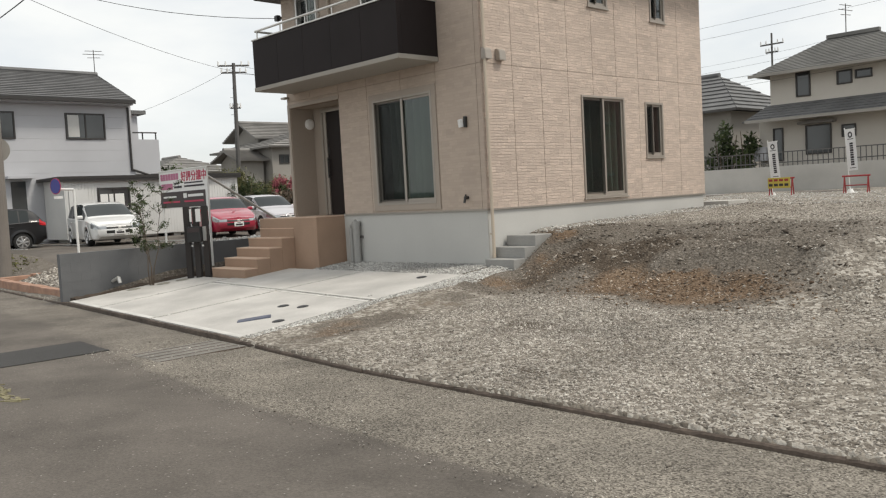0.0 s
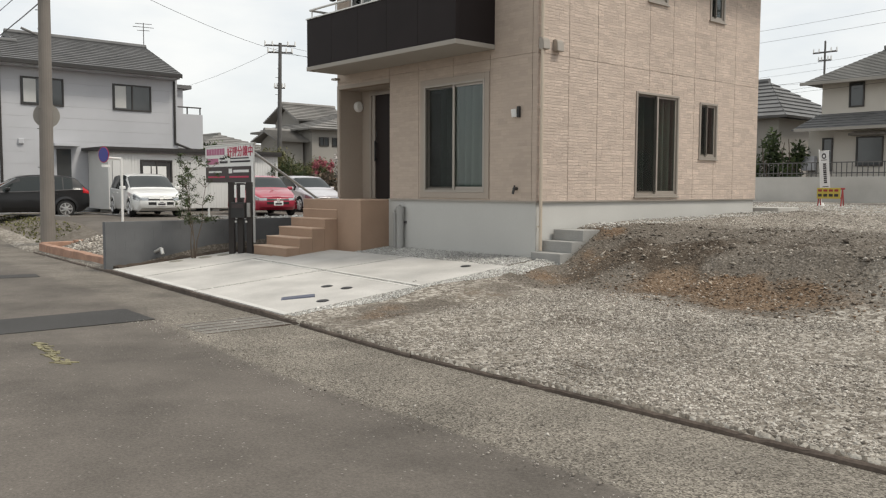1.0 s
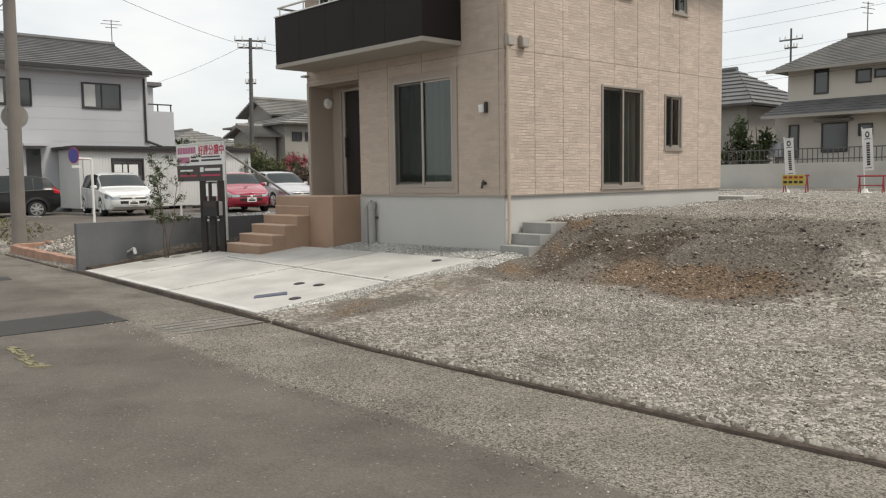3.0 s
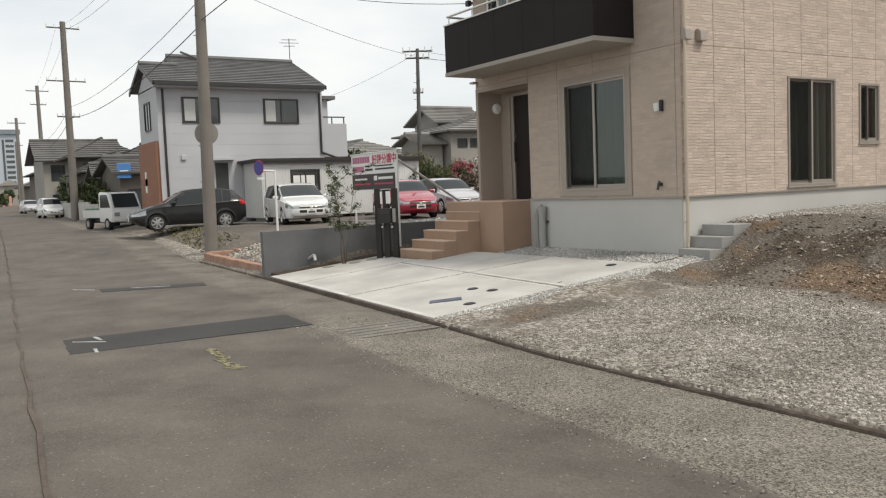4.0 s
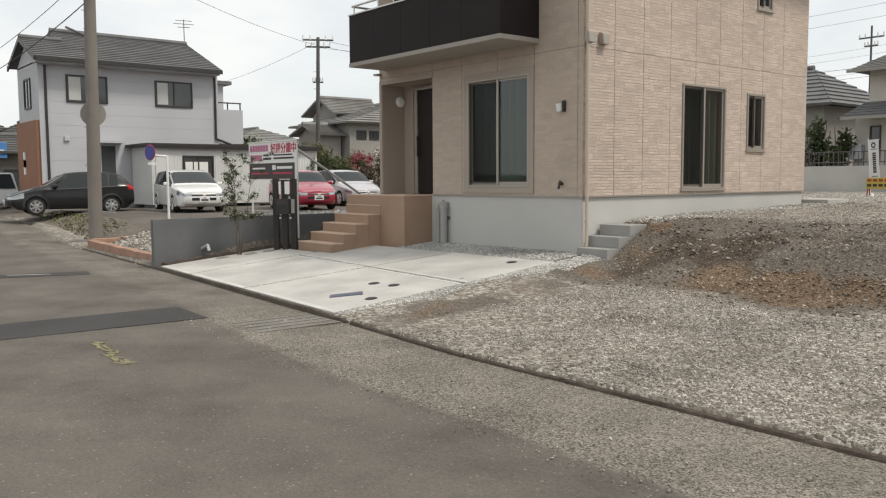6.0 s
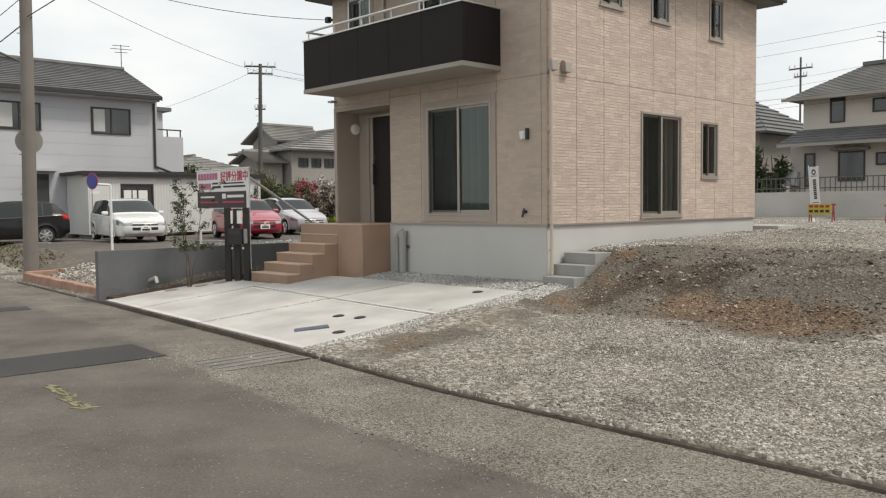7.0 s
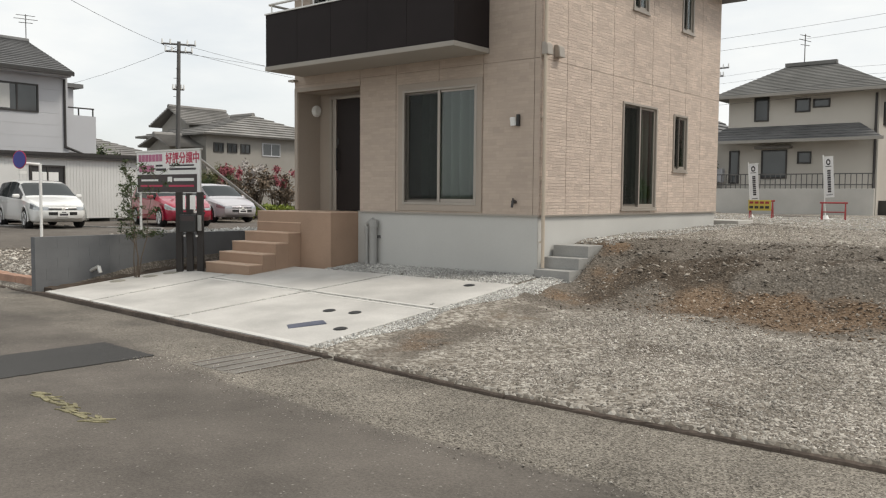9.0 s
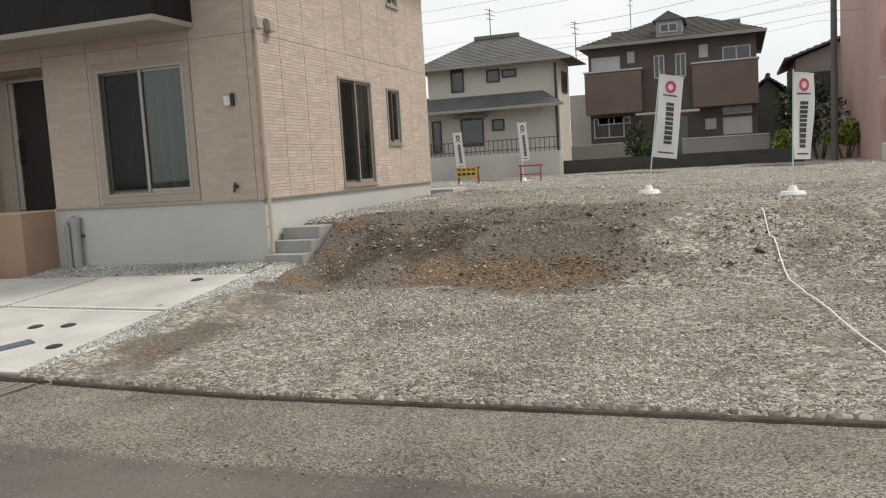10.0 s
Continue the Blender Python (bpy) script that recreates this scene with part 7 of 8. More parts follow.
for zz in (2.2, 4.45):
    bay = box_part("bay", M_PINKW, pk, 11.6, 12.75, yp + 0.25, yp + 0.699, zz, zz + 1.0)
    far_window(bay, "y-", yp + 0.25, 11.65, 12.7, zz + 0.1, zz + 0.95, None, M_HW)
    box_part("bay_sill", M_HW, bay, 11.55, 12.8, yp + 0.15, yp + 0.699, zz - 0.1, zz - 0.001)
    far_window(pk, "y-", yp + 0.7, 13.6, 15, zz, zz + 1.2, None, M_HW)
box_part("band", M_HW, pk, 11.37, 22, yp + 0.68, yp + 0.699, 3.75, 3.82)
box_part("parked_box", M_BEIGEW, pk, 11.0, 12.6, 16.6, 17.6, 1.05, 1.6, 0.03, "beige low bin box")
simple_house("grey_house", 9.6, 14.6, 34, 42, 0.9, 5.9, M_GREYW, M_HTILE, "grey-blue house with a dark roof at the corner", "y", 1.0, 0.5, [("y-", 34, 10.2, 11.4, 4.0, 5.2), ("y-", 34, 12.4, 13.6, 4.0, 5.2)])
simple_house("tiled_house", 7.6, 9.4, 40, 46, 0.9, 4.6, M_GREYW, M_HTILE, "pale small-roofed house beyond the brown apartment", "y", 1.0, 0.5)
simple_house("tiled_house", -16.5, -9.3, 27, 34, 0.9, 4.9, M_GREYW, M_HTILE, "grey house behind the beige house", "x", 2.1, 0.6)
utility_pole((10.3, 23.9, 0.9), (10.35, 23.9, 10.5), 0.13, 0.1, "dark utility pole beside the pink apartment", ((0.9, 1.6, 0),), True, None, M_STEELD)
utility_pole((-11.0, 35.3, 0.9), (-11.0, 35.3, 9.6), 0.07, 0.05, "thin dark utility pole behind the beige house", ((0.93, 1.3, 0), (0.88, 0.7, 0)), False, None, M_STEELD)
for z in (8.8, 8.4, 7.5):
    wire([(-30, 37, z + 0.4), (-8.2, 36, z), (10.35, 30, z - 0.4), (34, 30, z)], 0.009, 0.5)
for z in (9.4, 8.9, 7.0, 6.6):
    wire([(-20, 24.2, z - 1.0), (10.35, 23.9, z), (40, 23.6, z)], 0.009, 0.4)
wire([(0.2, 24, 7.2), (10.35, 23.9, 8.6)], 0.012, 0.3)


# ---- plants ----
def leaf_cloud(bm_parts, centre, radii, count, size, rnd, shell=0.5):
    """Many small leaves, bent along the middle, filling an uneven clump."""
    V, F = bm_parts
    c = Vector(centre)
    for _ in range(count):
        d = Vector((rnd.gauss(0, 1), rnd.gauss(0, 1), rnd.gauss(0, 1))).normalized()
        r = rnd.uniform(shell, 1.0) * (0.78 + 0.3 * math.sin(5 * d.x + 3 * d.z) * math.cos(4 * d.y + 1))
        p = c + Vector((d.x * radii[0], d.y * radii[1], d.z * radii[2])) * r
        s = size * rnd.uniform(0.6, 1.4)
        u = Vector((rnd.gauss(0, 1), rnd.gauss(0, 1), rnd.gauss(0, 1))).normalized()
        w = u.cross(d if abs(u.dot(d)) < 0.95 else Vector((0, 0, 1))).normalized()
        n = u.cross(w)
        i = len(V)
        V += [p - u * s, p + w * s * 0.45 + n * s * 0.12, p + u * s, p - w * s * 0.45 + n * s * 0.12]
        F += [(i, i + 1, i + 2), (i, i + 2, i + 3)]


def cloud_part(name, data, material, parent=None, label=""):
    me = bpy.data.meshes.new(name)
    me.from_pydata([tuple(v) for v in data[0]], [], data[1])
    me.materials.append(material)
    ob = new(name, me)
    if parent is not None:
        ob.parent = parent
        ob.matrix_parent_inverse = parent.matrix_basis.inverted() if parent.parent is None else Matrix.Identity(4)
    if label:
        tagged(ob, label)
    return ob


def shrub(name, at, w, d, h, material, label, seed, count=900, size=0.1, trunk=True, category="shrub", extra=None):
    rnd = random.Random(seed)
    root = thing(name, at, label, category, "hedge plants")
    bm = bmesh.new()
    for k in range(5):
        a = rnd.uniform(0, 6.28)
        add_rod(bm, (at[0] + 0.1 * math.cos(a), at[1] + 0.1 * math.sin(a), at[2] - 0.1), (at[0] + w * 0.35 * math.cos(a), at[1] + d * 0.35 * math.sin(a), at[2] + h * rnd.uniform(0.5, 0.85)), 0.05, 0.015, 6)
    part("trunk", bm, M_TRUNK, root)
    V = ([], [])
    for k in range(7):
        c = (at[0] + rnd.uniform(-0.3, 0.3) * w, at[1] + rnd.uniform(-0.3, 0.3) * d, at[2] + h * rnd.uniform(0.3, 0.8))
        leaf_cloud(V, c, (w * rnd.uniform(0.22, 0.4), d * rnd.uniform(0.22, 0.4), h * rnd.uniform(0.18, 0.3)), count // 7, size, rnd)
    cloud_part("crown", V, material, root)
    if extra:
        V = ([], [])
        for k in range(9):
            c = (at[0] + rnd.uniform(-0.4, 0.4) * w, at[1] + rnd.uniform(-0.4, 0.4) * d, at[2] + h * rnd.uniform(0.6, 1.0))
            leaf_cloud(V, c, (w * 0.15, d * 0.15, h * 0.12), count // 14, size * 0.7, rnd, 0.1)
        cloud_part("blossom", V, extra, root)
    return root


shrub("tree", (-24.9, 9.5, 0.5), 2.6, 2.4, 3.3, M_LEAF_O, "olive-green garden tree beyond the parked cars", 1, 6000, 0.055)
shrub("tree", (-24.6, 11.2, 0.5), 2.4, 2.2, 3.0, M_LEAF_O, "olive-green bushy tree beyond the parked cars", 2, 6000, 0.055)
for i in range(7):
    shrub("conifer", (-23.3 + i * 0.1, 8.0 + i * 0.5, 0.52), 0.65, 0.65, 2.15 + 0.15 * (i % 3), M_LEAF_D, "dark green conical hedge conifer", 10 + i, 2200, 0.04)
shrub("flowering_shrub", (-22.2, 10.25, 0.55), 1.5, 1.3, 2.35, M_TWIG, "bare-twigged shrub with red-pink blossom", 30, 900, 0.09, extra=M_BLOOM_R)
shrub("flowering_shrub", (-22.0, 11.4, 0.55), 1.4, 1.3, 2.45, M_TWIG, "bare-twigged shrub with white blossom", 31, 900, 0.09, extra=M_BLOOM_W)
shrub("flowering_shrub", (-21.9, 12.6, 0.55), 1.7, 1.5, 2.4, M_TWIG, "bare-twigged shrub with red-pink blossom", 32, 900, 0.09, extra=M_BLOOM_R)
for i in range(7):
    shrub("garden_plant", (-21.2 + i * 0.12, 10.3 + i * 0.42, 0.53), 0.8, 0.7, 0.75, M_LEAF_Y, "bright green leafy garden plants", 40 + i, 420, 0.1)
for i, (x, y, h) in enumerate(((-32, 9.2, 3.6), (-33.5, 10.5, 4.0), (-44, 13.4, 4.2), (-48, 14, 3.6), (-30.5, 14, 3.2))):
    shrub("tree", (x, y, 0.3), 2.2, 2.2, h, M_LEAF_D, "dark green tree between grey houses", 50 + i, 1000, 0.13)
for i in range(24):
    shrub("hedge_bush", (-42 - i * 1.8, float(kerb_y(-42 - i * 1.8)) + 1.15, ground_at(-42 - i * 1.8, float(kerb_y(-42 - i * 1.8)) + 1.15)), 2.3, 1.1, 2.35 + 0.25 * (i % 3) + 0.03 * i, M_LEAF_D if i % 3 else M_LEAF, "trimmed dark green hedge along the lane", 70 + i, 420, 0.16)
for i in range(13):
    shrub("roadside_weeds", (-27.5 - i * 3.4, -10.6 + i * 0.27 - 0.7 * (i % 2), -0.15), 3.4, 2.0, 1.7 + 0.55 * (i % 3), (M_LEAF_Y, M_LEAF_O, M_LEAF)[i % 3], "overgrown green weeds on the lane verge", 90 + i, 900, 0.13)
for i in range(13):
    x, y = -186 - 7.0 * (i % 3), -9.5 + 1.45 * i
    shrub("tree", (x, y, ground_at(x, y)), 3.6, 2.4, 3.0 + 0.9 * ((i * 5) % 4) / 3, M_LEAF_O if i % 3 == 1 else M_LEAF_D, "low grey-green tree closing the far end of the lane", 170 + i, 420, 0.34)
for i in range(8):
    shrub("roadside_weeds", (-82 - i * 6, 1.0 + i * 0.35, 0.0), 3.5, 2.0, 2.2 + 0.4 * (i % 2), M_LEAF_O if i % 2 else M_LEAF, "overgrown shrubs beside the far lane", 120 + i, 350, 0.3)
for i, (x, y, w, h) in enumerate(((-8.1, 23.9, 1.7, 3.4), (-7.05, 24.1, 1.3, 3.3), (2.7, 27.5, 1.6, 2.3), (9.0, 27.2, 1.8, 3.4), (10.2, 28.5, 2.0, 3.6), (8.8, 26.3, 1.4, 1.6), (10.9, 26, 1.6, 1.8))):
    shrub("garden_shrub", (x, y, 1.0 if h < 3 else 1.0), w, w * 0.8, h, M_LEAF_Y if h < 2 else M_LEAF_D, "bright yellow-green shrub by the wall" if h < 2 else "dark green garden tree beside the houses", 140 + i, 900, 0.11)


def sapling(at, h, seed, label):
    rnd = random.Random(seed)
    root = thing("sapling", at, label, "sapling")
    bm = bmesh.new()
    V = ([], [])
    base = Vector(at)
    for k in range(4):
        p = base + Vector((rnd.uniform(-0.05, 0.05), rnd.uniform(-0.05, 0.05), 0))
        tip = base + Vector((rnd.uniform(-0.3, 0.3), rnd.uniform(-0.3, 0.3), h * rnd.uniform(0.8, 1.0)))
        prev = p
        for i in range(1, 6):
            q = p.lerp(tip, i / 5) + Vector((rnd.uniform(-0.04, 0.04), rnd.uniform(-0.04, 0.04), 0))
            add_rod(bm, prev, q, 0.014 * (1.1 - i / 6), 0.014 * (1.0 - i / 6), 6)
            if i > 1:
                for b in range(3):
                    e = q + Vector((rnd.uniform(-0.3, 0.3), rnd.uniform(-0.3, 0.3), rnd.uniform(0.05, 0.3)))
                    add_rod(bm, q, e, 0.005, 0.003, 4)
                    leaf_cloud(V, e, (0.15, 0.15, 0.12), 44, 0.022, rnd, 0.1)
                    leaf_cloud(V, q.lerp(e, 0.5), (0.1, 0.1, 0.08), 18, 0.02, rnd, 0.1)
            prev = q
    part("stem", bm, M_TRUNK, root)
    cloud_part("leaves", V, M_LEAF_D, root)
    return root


sapling((-6.95, -2.95, 0.08), 1.95, 5, "slender young tree planted in the soil strip")
# weeds along the car park edge
V = ([], [])
rnd = random.Random(77)
for i in range(420):
    x, y = rnd.uniform(-24, -15), 0
    y = kerb_y(x) + rnd.uniform(0.5, 1.6)
    leaf_cloud(V, (x, y, float(height(x, y)) + 0.04), (0.07, 0.07, 0.025), 4, 0.035, rnd, 0.1)
tagged(cloud_part("verge_weeds", V, M_LEAF_O), "short dry weeds along the car park edge", "weeds", kind="stuff")
# asphalt of the car park, laid over the sloping ground
lx, ly = np.linspace(-24.5, -13.2, 40), np.linspace(0.0, 1.0, 40)
LX, LT = np.meshgrid(lx, ly)
LY = kerb_y(LX) + 1.5 + (9.0 - kerb_y(LX) - 1.5) * LT
LZ = height(LX, LY) + 0.02
edge_ = (LX < -24.4) | (LX > -13.3) | (LT < 0.001) | (LT > 0.999)
LZ = np.where(edge_, LZ - 0.06, LZ)
ii = (np.arange(39)[:, None] * 40 + np.arange(39)[None]).ravel()
me = bpy.data.meshes.new("car_park")
me.from_pydata(np.stack([LX, LY, LZ], -1).reshape(-1, 3).tolist(), [], np.stack([ii, ii + 1, ii + 41, ii + 40], 1).tolist())
me.materials.append(M_ROAD)
for p in me.polygons:
    p.use_smooth = True
tagged(new("car_park", me), "worn grey asphalt car park beside the drive", "car park", kind="structure")
# bay lines
for x, y, a in ((-21.6, 0.2, 20), (-17.5, 2.4, 20), (-21.8, -2.0, 20)):
    bm = bmesh.new()
    add_box(bm, -1.9, 1.9, -0.05, 0.05, -0.02, 0.012)
    bmesh.ops.transform(bm, matrix=pose(x, y, ground_at(x, y) + 0.03, 0, 0, a), verts=bm.verts)
    tagged(part("bay_line", bm, M_WPAINT), "white painted parking bay line", "bay line", kind="structure")


# ---- banners, boards and rope on the terrace ----
def banner(at, h, turn, label, near, lean=0.0, seed=0, wide=0.6, drop=1.78):
    root = thing("banner_flag", at, label, "banner", "banners on the terrace")
    M = pose(at[0], at[1], at[2], 0, lean, turn)
    bm = bmesh.new()
    add_rod(bm, (0, 0, 0.02), (0, 0, h + 0.06), 0.014, n=8)
    add_rod(bm, (0, 0, h), (wide + 0.02, 0, h), 0.009, n=8)
    bmesh.ops.transform(bm, matrix=M, verts=bm.verts)
    part("pole", bm, M_WHITE if not near else mat("green_white_pole", (0.45, 0.6, 0.52), 0.5), root)
    bm = bmesh.new()
    add_rod(bm, (0, 0, -0.05), (0, 0, 0.06), 0.26, 0.2, 20)
    add_rod(bm, (0, 0, 0.06), (0, 0, 0.16), 0.1, 0.06, 20)
    bmesh.ops.transform(bm, matrix=pose(*at), verts=bm.verts)
    part("base", bm, M_WHITE, root, "white water-filled base")

    def sway(u, z):
        t = (h - z)
        return 0.03 * math.sin(2.2 * z + 5 * u + seed) * min(1, t + 0.3) + 0.03 * u * math.sin(3 * z)

    def cloth(x0, x1, z0, z1, off, nx_=8, nz_=14):
        b = bmesh.new()
        g = [[b.verts.new(M @ Vector((x0 + (x1 - x0) * i / nx_, sway(x0 + (x1 - x0) * i / nx_, z0 + (z1 - z0) * k / nz_) - off, z0 + (z1 - z0) * k / nz_))) for i in range(nx_ + 1)] for k in range(nz_ + 1)]
        for k in range(nz_):
            for i in range(nx_):
                b.faces.new((g[k][i], g[k][i + 1], g[k + 1][i + 1], g[k + 1][i]))
        return b
    z0 = h - drop
    k_ = drop / 1.78
    f_ = wide / 0.6
    bm = cloth(0.01, wide, z0, h, 0.0)
    bmesh.ops.solidify(bm, geom=bm.faces[:], thickness=0.003)
    c = part("cloth", bm, M_FLAG, root, smooth=True)
    bm = bmesh.new()
    ring = []
    for i in range(20):
        a = i * math.pi / 10
        ring.append([bm.verts.new(M @ Vector((0.3 * f_ + r_ * f_ * math.cos(a), sway(0.3 * f_ + r_ * f_ * math.cos(a), h - 0.24 * k_) - 0.012, h - 0.24 * k_ + r_ * k_ * math.sin(a)))) for r_ in (0.07, 0.135)])
    for p, q in zip(ring, ring[1:] + ring[:1]):
        bm.faces.new((p[0], q[0], q[1], p[1]))
    part("mark", bm, M_RED if near else M_INK, c, "red ring-shaped mark" if near else "small dark mark")
    part("small_bar", cloth(0.12 * f_, 0.48 * f_, h - 0.44 * k_, h - 0.41 * k_, 0.008, 4, 1), M_INK, c)
    zz = h - 0.58 * k_
    rnd_ = random.Random(seed)
    while zz > z0 + 0.3 * k_:
        ln = rnd_.uniform(0.06, 0.1) * k_
        part("letter_bar", cloth(0.22 * f_, 0.42 * f_, zz - ln, zz, 0.008, 3, 2), M_INK, c)
        zz -= ln + 0.022 * k_
    part("small_bar", cloth(0.12 * f_, 0.5 * f_, z0 + 0.1 * k_, z0 + 0.13 * k_, 0.008, 4, 1), M_INK, c)
    return root


banner((5.1, 6.5, ground_at(5.1, 6.5)), 2.42, 35, "white vertical sales banner on a pole with a round base", True, 8, 1, 0.57, 1.68)
banner((7.75, 4.9, ground_at(7.75, 4.9)), 2.14, 50, "white vertical sales banner hanging straight", True, 2, 4, 0.55, 1.52)
banner((-1.75, 14.8, 1.0), 1.72, 10, "small distant white sales banner behind a yellow board", False, -4, 7, 0.28, 1.15)
banner((0.15, 15.9, 1.0), 1.95, 5, "small distant white sales banner behind a red stand", False, -4, 9, 0.28, 1.25)


def a_board(at, turn, panel, label):
    root = thing("notice_stand", (at[0], at[1], at[2], 0, 0, turn), label, "notice stand", "notice stands")
    root["local"] = 1
    for sx in (-0.4, 0.4):
        bm = bmesh.new()
        add_rod(bm, (sx, -0.18, 0), (sx, 0, 0.62), 0.022)
        add_rod(bm, (sx, 0.18, 0), (sx, 0, 0.62), 0.022)
        part("leg", bm, M_STANDR, root)
    bm = bmesh.new()
    add_rod(bm, (-0.48, 0, 0.6), (0.48, 0, 0.6), 0.03)
    add_rod(bm, (-0.4, -0.1, 0.28), (0.4, -0.1, 0.28), 0.02)
    part("crossbar", bm, M_STANDR, root)
    if panel:
        p = box_part("panel", M_YSIGN, root, -0.44, 0.38, -0.2, -0.185, 0.26, 0.63, 0.005)
        for z0, z1, mt in ((0.5, 0.58, M_STANDR), (0.33, 0.42, M_INK)):
            for k in range(4):
                box_part("letter_bar", mt, p, -0.4 + k * 0.19, -0.26 + k * 0.19, -0.204, -0.2005, z0, z1)
    root.scale = (0.8, 0.8, 0.86)
    return root


a_board((-1.3, 14.4, ground_at(-1.3, 14.4)), 8, True, "yellow printed board on red trestle legs")
a_board((0.5, 15.4, ground_at(0.5, 15.4)), 8, False, "empty red trestle stand on gravel")
# rope pegged along the plot line
bm = bmesh.new()
pr = [(7.15, 1.15), (7.22, 0.4), (7.3, -0.3), (7.38, -1.1), (7.5, -1.8), (7.66, -2.6), (7.78, -3.3), (7.9, -4.0), (8.03, -4.9)]
pts = []
for (ax, ay), (cx, cy) in zip(pr[:-1], pr[1:]):
    for k in range(4):
        xx, yy = ax + (cx - ax) * k / 4, ay + (cy - ay) * k / 4
        pts.append(Vector((xx, yy, float(height(xx, yy)) + 0.035)))
for a, b in zip(pts[:-1], pts[1:]):
    add_rod(bm, a, b, 0.008, 0.008, 6)
tagged(part("boundary_rope", bm, M_FLAG), "white rope pegged across the gravel as a boundary", "rope")


# ---- loose stones ----
def scatter(name, n, area, size, material, label, seed, keep=None, flat=0.5, lift=0.05, rise=0.0):
    """Broken stones lying on the ground, each with its own shape and turn."""
    g = np.random.default_rng(seed)
    x, y = g.uniform(area[0], area[1], n), g.uniform(area[2], area[3], n)
    if keep is not None:
        k = keep(x, y, g)
        x, y = x[k], y[k]
    n = len(x)
    z = height(x, y)
    base = np.array([(1, 0, 0), (-0.6, 0.8, 0), (-0.6, -0.8, 0), (0.2, 0.1, 1), (0, 0, -0.6)], float)
    tri = np.array([(0, 1, 3), (1, 2, 3), (2, 0, 3), (1, 0, 4), (2, 1, 4), (0, 2, 4)])
    s = size * np.exp(g.normal(0, 0.38, n))
    a = g.uniform(0, 2 * np.pi, n)
    v = base[None] * (1 + g.uniform(-0.35, 0.35, (n, 5, 3))) * s[:, None, None]
    v[..., 2] *= flat
    tl = g.normal(0, 0.35, (n, 2))
    v[..., 2] += v[..., 0] * tl[:, :1] + v[..., 1] * tl[:, 1:]
    c, q = np.cos(a)[:, None], np.sin(a)[:, None]
    P = np.stack([v[..., 0] * c - v[..., 1] * q + x[:, None], v[..., 0] * q + v[..., 1] * c + y[:, None], v[..., 2] + z[:, None] + rise + lift * s[:, None]], -1)
    me = bpy.data.meshes.new(name)
    nv, nf = n * 5, n * 6
    F = (tri[None] + 5 * np.arange(n)[:, None, None]).reshape(-1)
    me.vertices.add(nv)
    me.vertices.foreach_set("co", P.reshape(-1).astype(np.float32))
    me.loops.add(nf * 3)
    me.loops.foreach_set("vertex_index", F.astype(np.int32))
    me.polygons.add(nf)
    me.polygons.foreach_set("loop_start", np.arange(0, nf * 3, 3, dtype=np.int32))
    me.update(calc_edges=True)
    me.validate()
    me.materials.append(material)
    return tagged(new(name, me), label, "gravel", kind="stuff")


def soil_at(x, y):
    return step01(-1.9, -0.75, y + 0.25 * np.sin(x * 1.7)) * (1 - step01(1.5, 3.2, y)) * step01(0.35, 0.7, x) * (1 - 0.6 * step01(4.3, 6.6, x))


def on_plot(x, y, g):
    return (y > kerb_y(x) + 0.022) & (g.uniform(0, 1, len(x)) > soil_at(x, y) * 0.93 + 0.72 * step01(-0.1, 1.1, wave(0.8 * x + 2, 1.1 * y)) + 0.4 * step01(-1.6, -0.9, -x) * (y < 0) + 0.8 * blob(x, y, 3.95, -0.62, 1.5, 0.65) + 0.58 * (1 - step01(1.0, 2.5, x + 0.3 * wave(1.3 * x, 0.9 * y)))) & (x > 0.5 + 0.6 * g.uniform(0, 1, len(x)))


scatter("gravel", 165000, (0.4, 11.5, -6.0, 0.2), 0.0108, M_STONE, "loose grey crushed stones on the plot", 1, on_plot)
scatter("gravel", 47000, (0.4, 13.0, 0.2, 9.5), 0.012, M_STONE, "loose grey crushed stones on the terrace", 2, lambda x, y, g: (g.uniform(0, 1, len(x)) > soil_at(x, y) * 0.9))
scatter("gravel", 16000, (-8.0, 16.0, 7.6, 18.0), 0.018, M_STONE_W, "pale crushed stones on the far terrace", 3, lambda x, y, g: (x > 0.1) | (y > 7.7))
scatter("pale_gravel", 9000, (0.2, 0.75, -5.0, -0.12), 0.014, M_STONE_W, "pale crushed stones edging the driveway", 4, lambda x, y, g: (y > kerb_y(x) + 0.07) & (x < 0.5 + 0.12 * np.sin(y * 3) + 0.25 * (y > -1.2)))
scatter("pale_gravel", 9000, (-4.1, 0.1, -0.9, 0.02), 0.014, M_STONE_W, "pale crushed stones along the plinth", 5, lambda x, y, g: (x > -4.1), 0.5, 0.05, 0.075)
scatter("pale_gravel", 2500, (0.02, 0.9, 0.9, 7.4), 0.016, M_STONE_W, "pale crushed stones along the side plinth", 6)
scatter("soil_clods", 9000, (0.6, 10, -2.0, 2.8), 0.013, M_CLOD, "dark soil clods and stones on the bank", 7, lambda x, y, g: g.uniform(0, 1, len(x)) < soil_at(x, y) * (0.25 + 0.75 * (wave(x * 1.3, y * 1.3) > 0.2)))
scatter("fill_stones", 8000, (0.8, 7.0, -2.6, 0.0), 0.018, M_FILL, "reddish-brown fill stones at the bank foot", 8, lambda x, y, g: g.uniform(0, 1, len(x)) < 1.2 * blob(x, y, 3.95, -0.62, 1.5, 0.6))
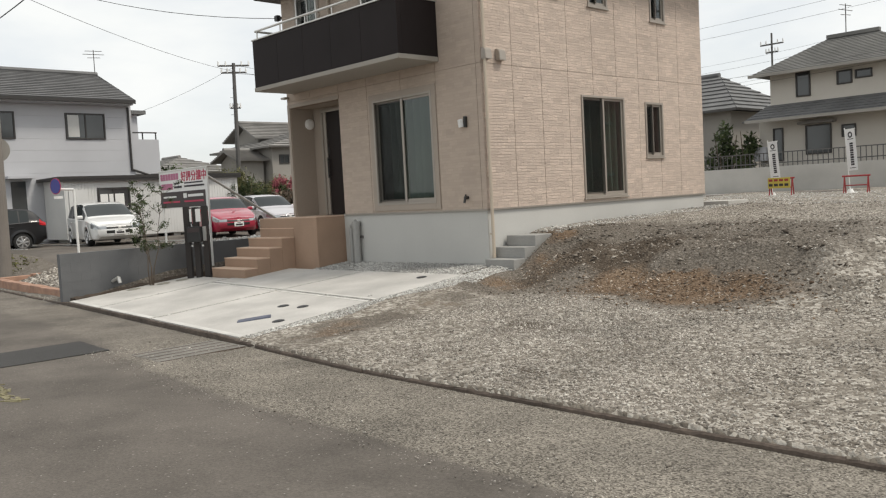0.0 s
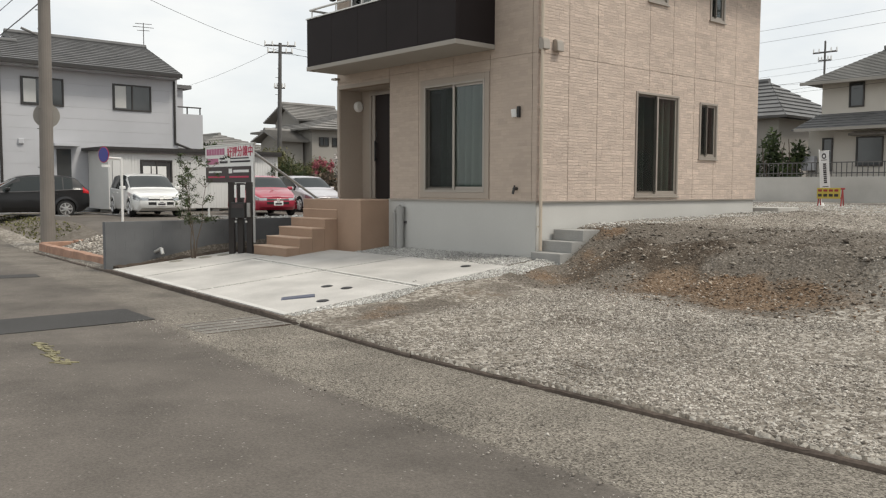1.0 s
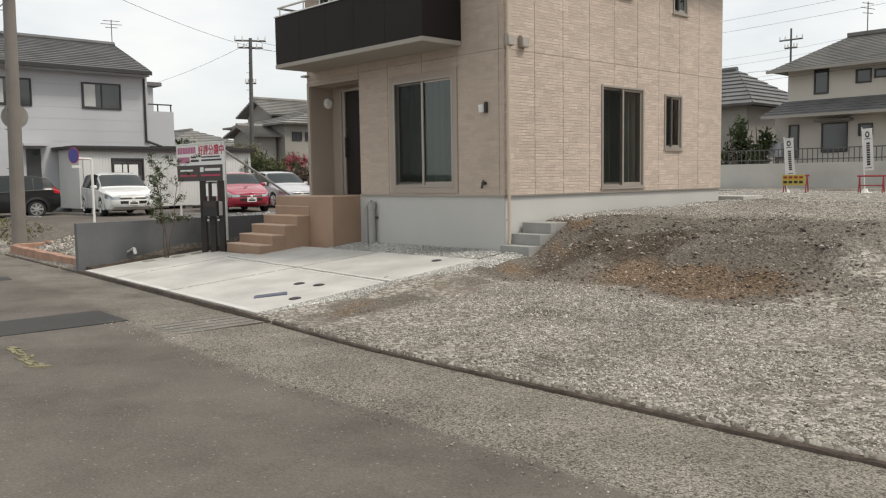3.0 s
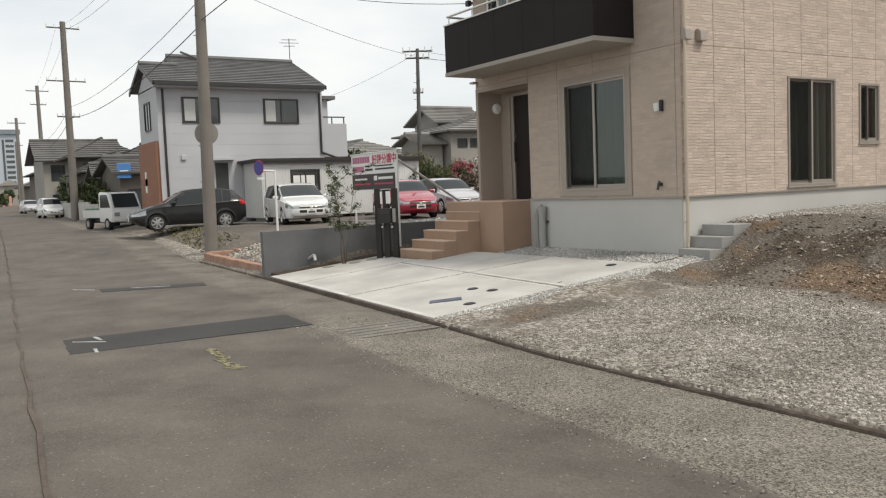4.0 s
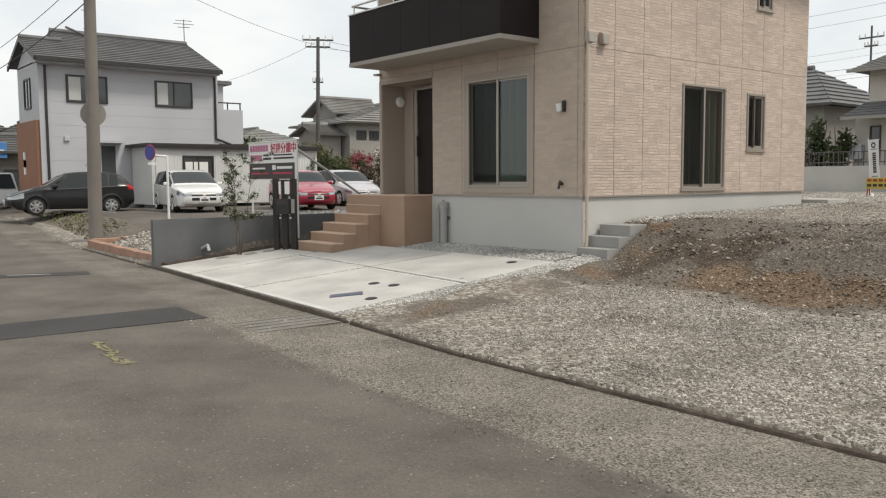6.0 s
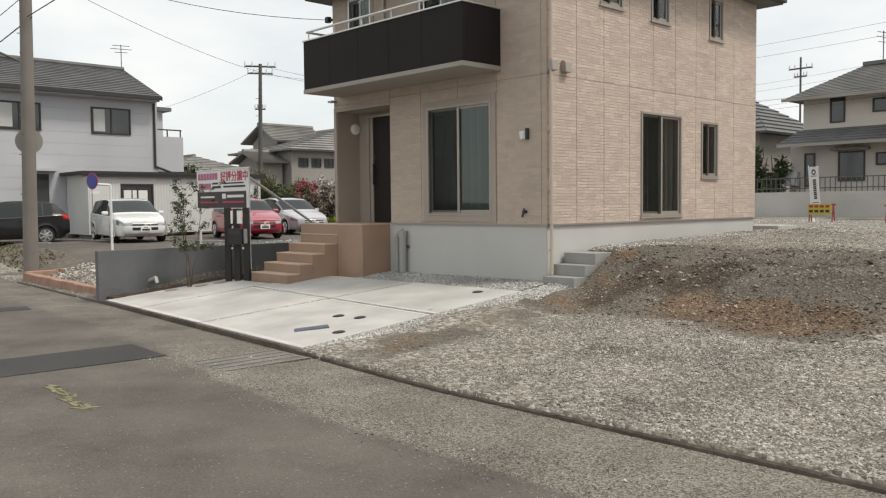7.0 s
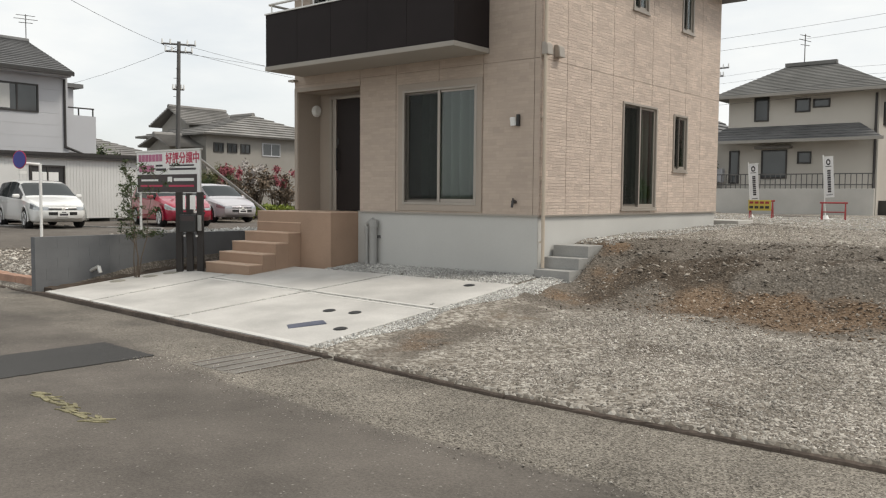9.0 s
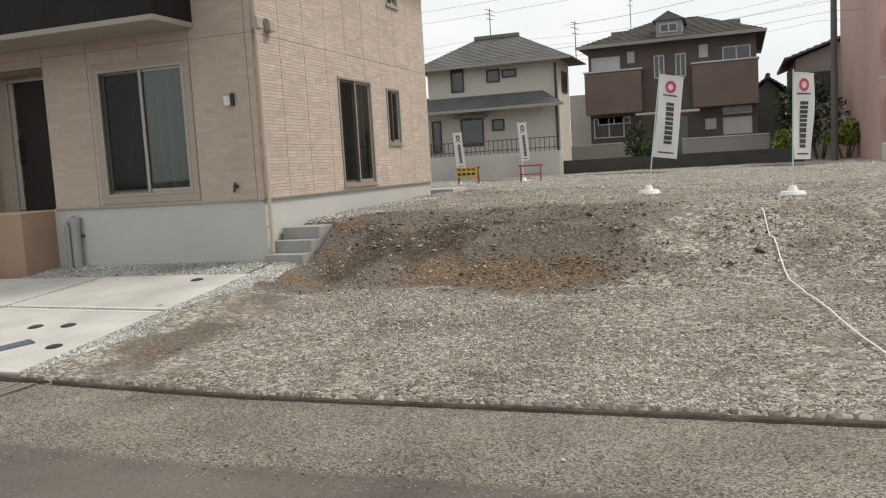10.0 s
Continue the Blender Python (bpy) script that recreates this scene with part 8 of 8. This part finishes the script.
scatter("bed_gravel", 7000, (-13.6, -7.75, -4.6, -0.5), 0.035, M_STONE, "grey river stones in the bed behind the brick edging", 9, lambda x, y, g: (y > kerb_y(x) + 0.35) & (y < kerb_y(x) + 3.6))
scatter("lot_gravel", 5000, (-12, -7.75, -1.5, 4.0), 0.04, M_STONE_W, "pale stones behind the block wall", 10)
scatter("road_grit", 15000, (-1, 11, -7.2, -5.1), 0.006, M_STONE, "fine pale grit washed onto the road edge", 11, lambda x, y, g: (y < kerb_y(x) - 0.08) & (y > kerb_y(x) - 1.7) & (g.uniform(0, 1, len(x)) < 0.35 + 0.65 * np.exp(-((kerb_y(x) - y - 1.4) / 0.2) ** 2)), 0.5, 0.0, 0.157)
scatter("bank_clumps", 2600, (0.8, 7.5, -1.5, 2.0), 0.024, M_CLOD, "rough brown soil clumps over the bank", 16, lambda x, y, g: g.uniform(0, 1, len(x)) < soil_at(x, y) * (0.15 + 0.85 * (lumps(x + 3, y, 1.3, 3) > 0.0)))
scatter("bank_rocks", 420, (0.9, 3.6, -0.4, 1.7), 0.034, M_CLOD, "dark clods and broken rocks on the bank", 12, lambda x, y, g: g.uniform(0, 1, len(x)) < np.exp(-(((x - 2.0) / 0.9) ** 2 + ((y - 0.65) / 0.45) ** 2)))
scatter("bank_stones", 7000, (0.7, 10, -1.9, 2.8), 0.0125, M_STONE, "pale crushed stones strewn over the soil bank", 15, lambda x, y, g: g.uniform(0, 1, len(x)) < (0.2 + 0.6 * (lumps(x, y, 1.1, 3) > 0.05)) * (0.25 + 0.75 * step01(1.8, 3.5, x)))
scatter("bank_rocks", 130, (0.9, 9.5, -3.5, 3.0), 0.024, M_STONE, "scattered larger pale stones on the bank", 13)


def in_joint(x, y, g):
    return ((abs(x + 2.62 - 0.12 * (y + 2.6)) < 0.037) & (y > kerb_y(x) + 0.05)) | ((abs(y + 2.797 + 0.077 * x) < 0.035) & (x > -5.4) & (x < 0.18)) | ((abs(x + 5.455) < 0.033) & (y > kerb_y(x) + 0.1))


scatter("joint_gravel", 90000, (-5.5, 0.2, -5.0, -0.88), 0.011, M_STONE_W, "grey gravel filling the joints of the drive", 14, in_joint, 0.5, 0.0, 0.073)
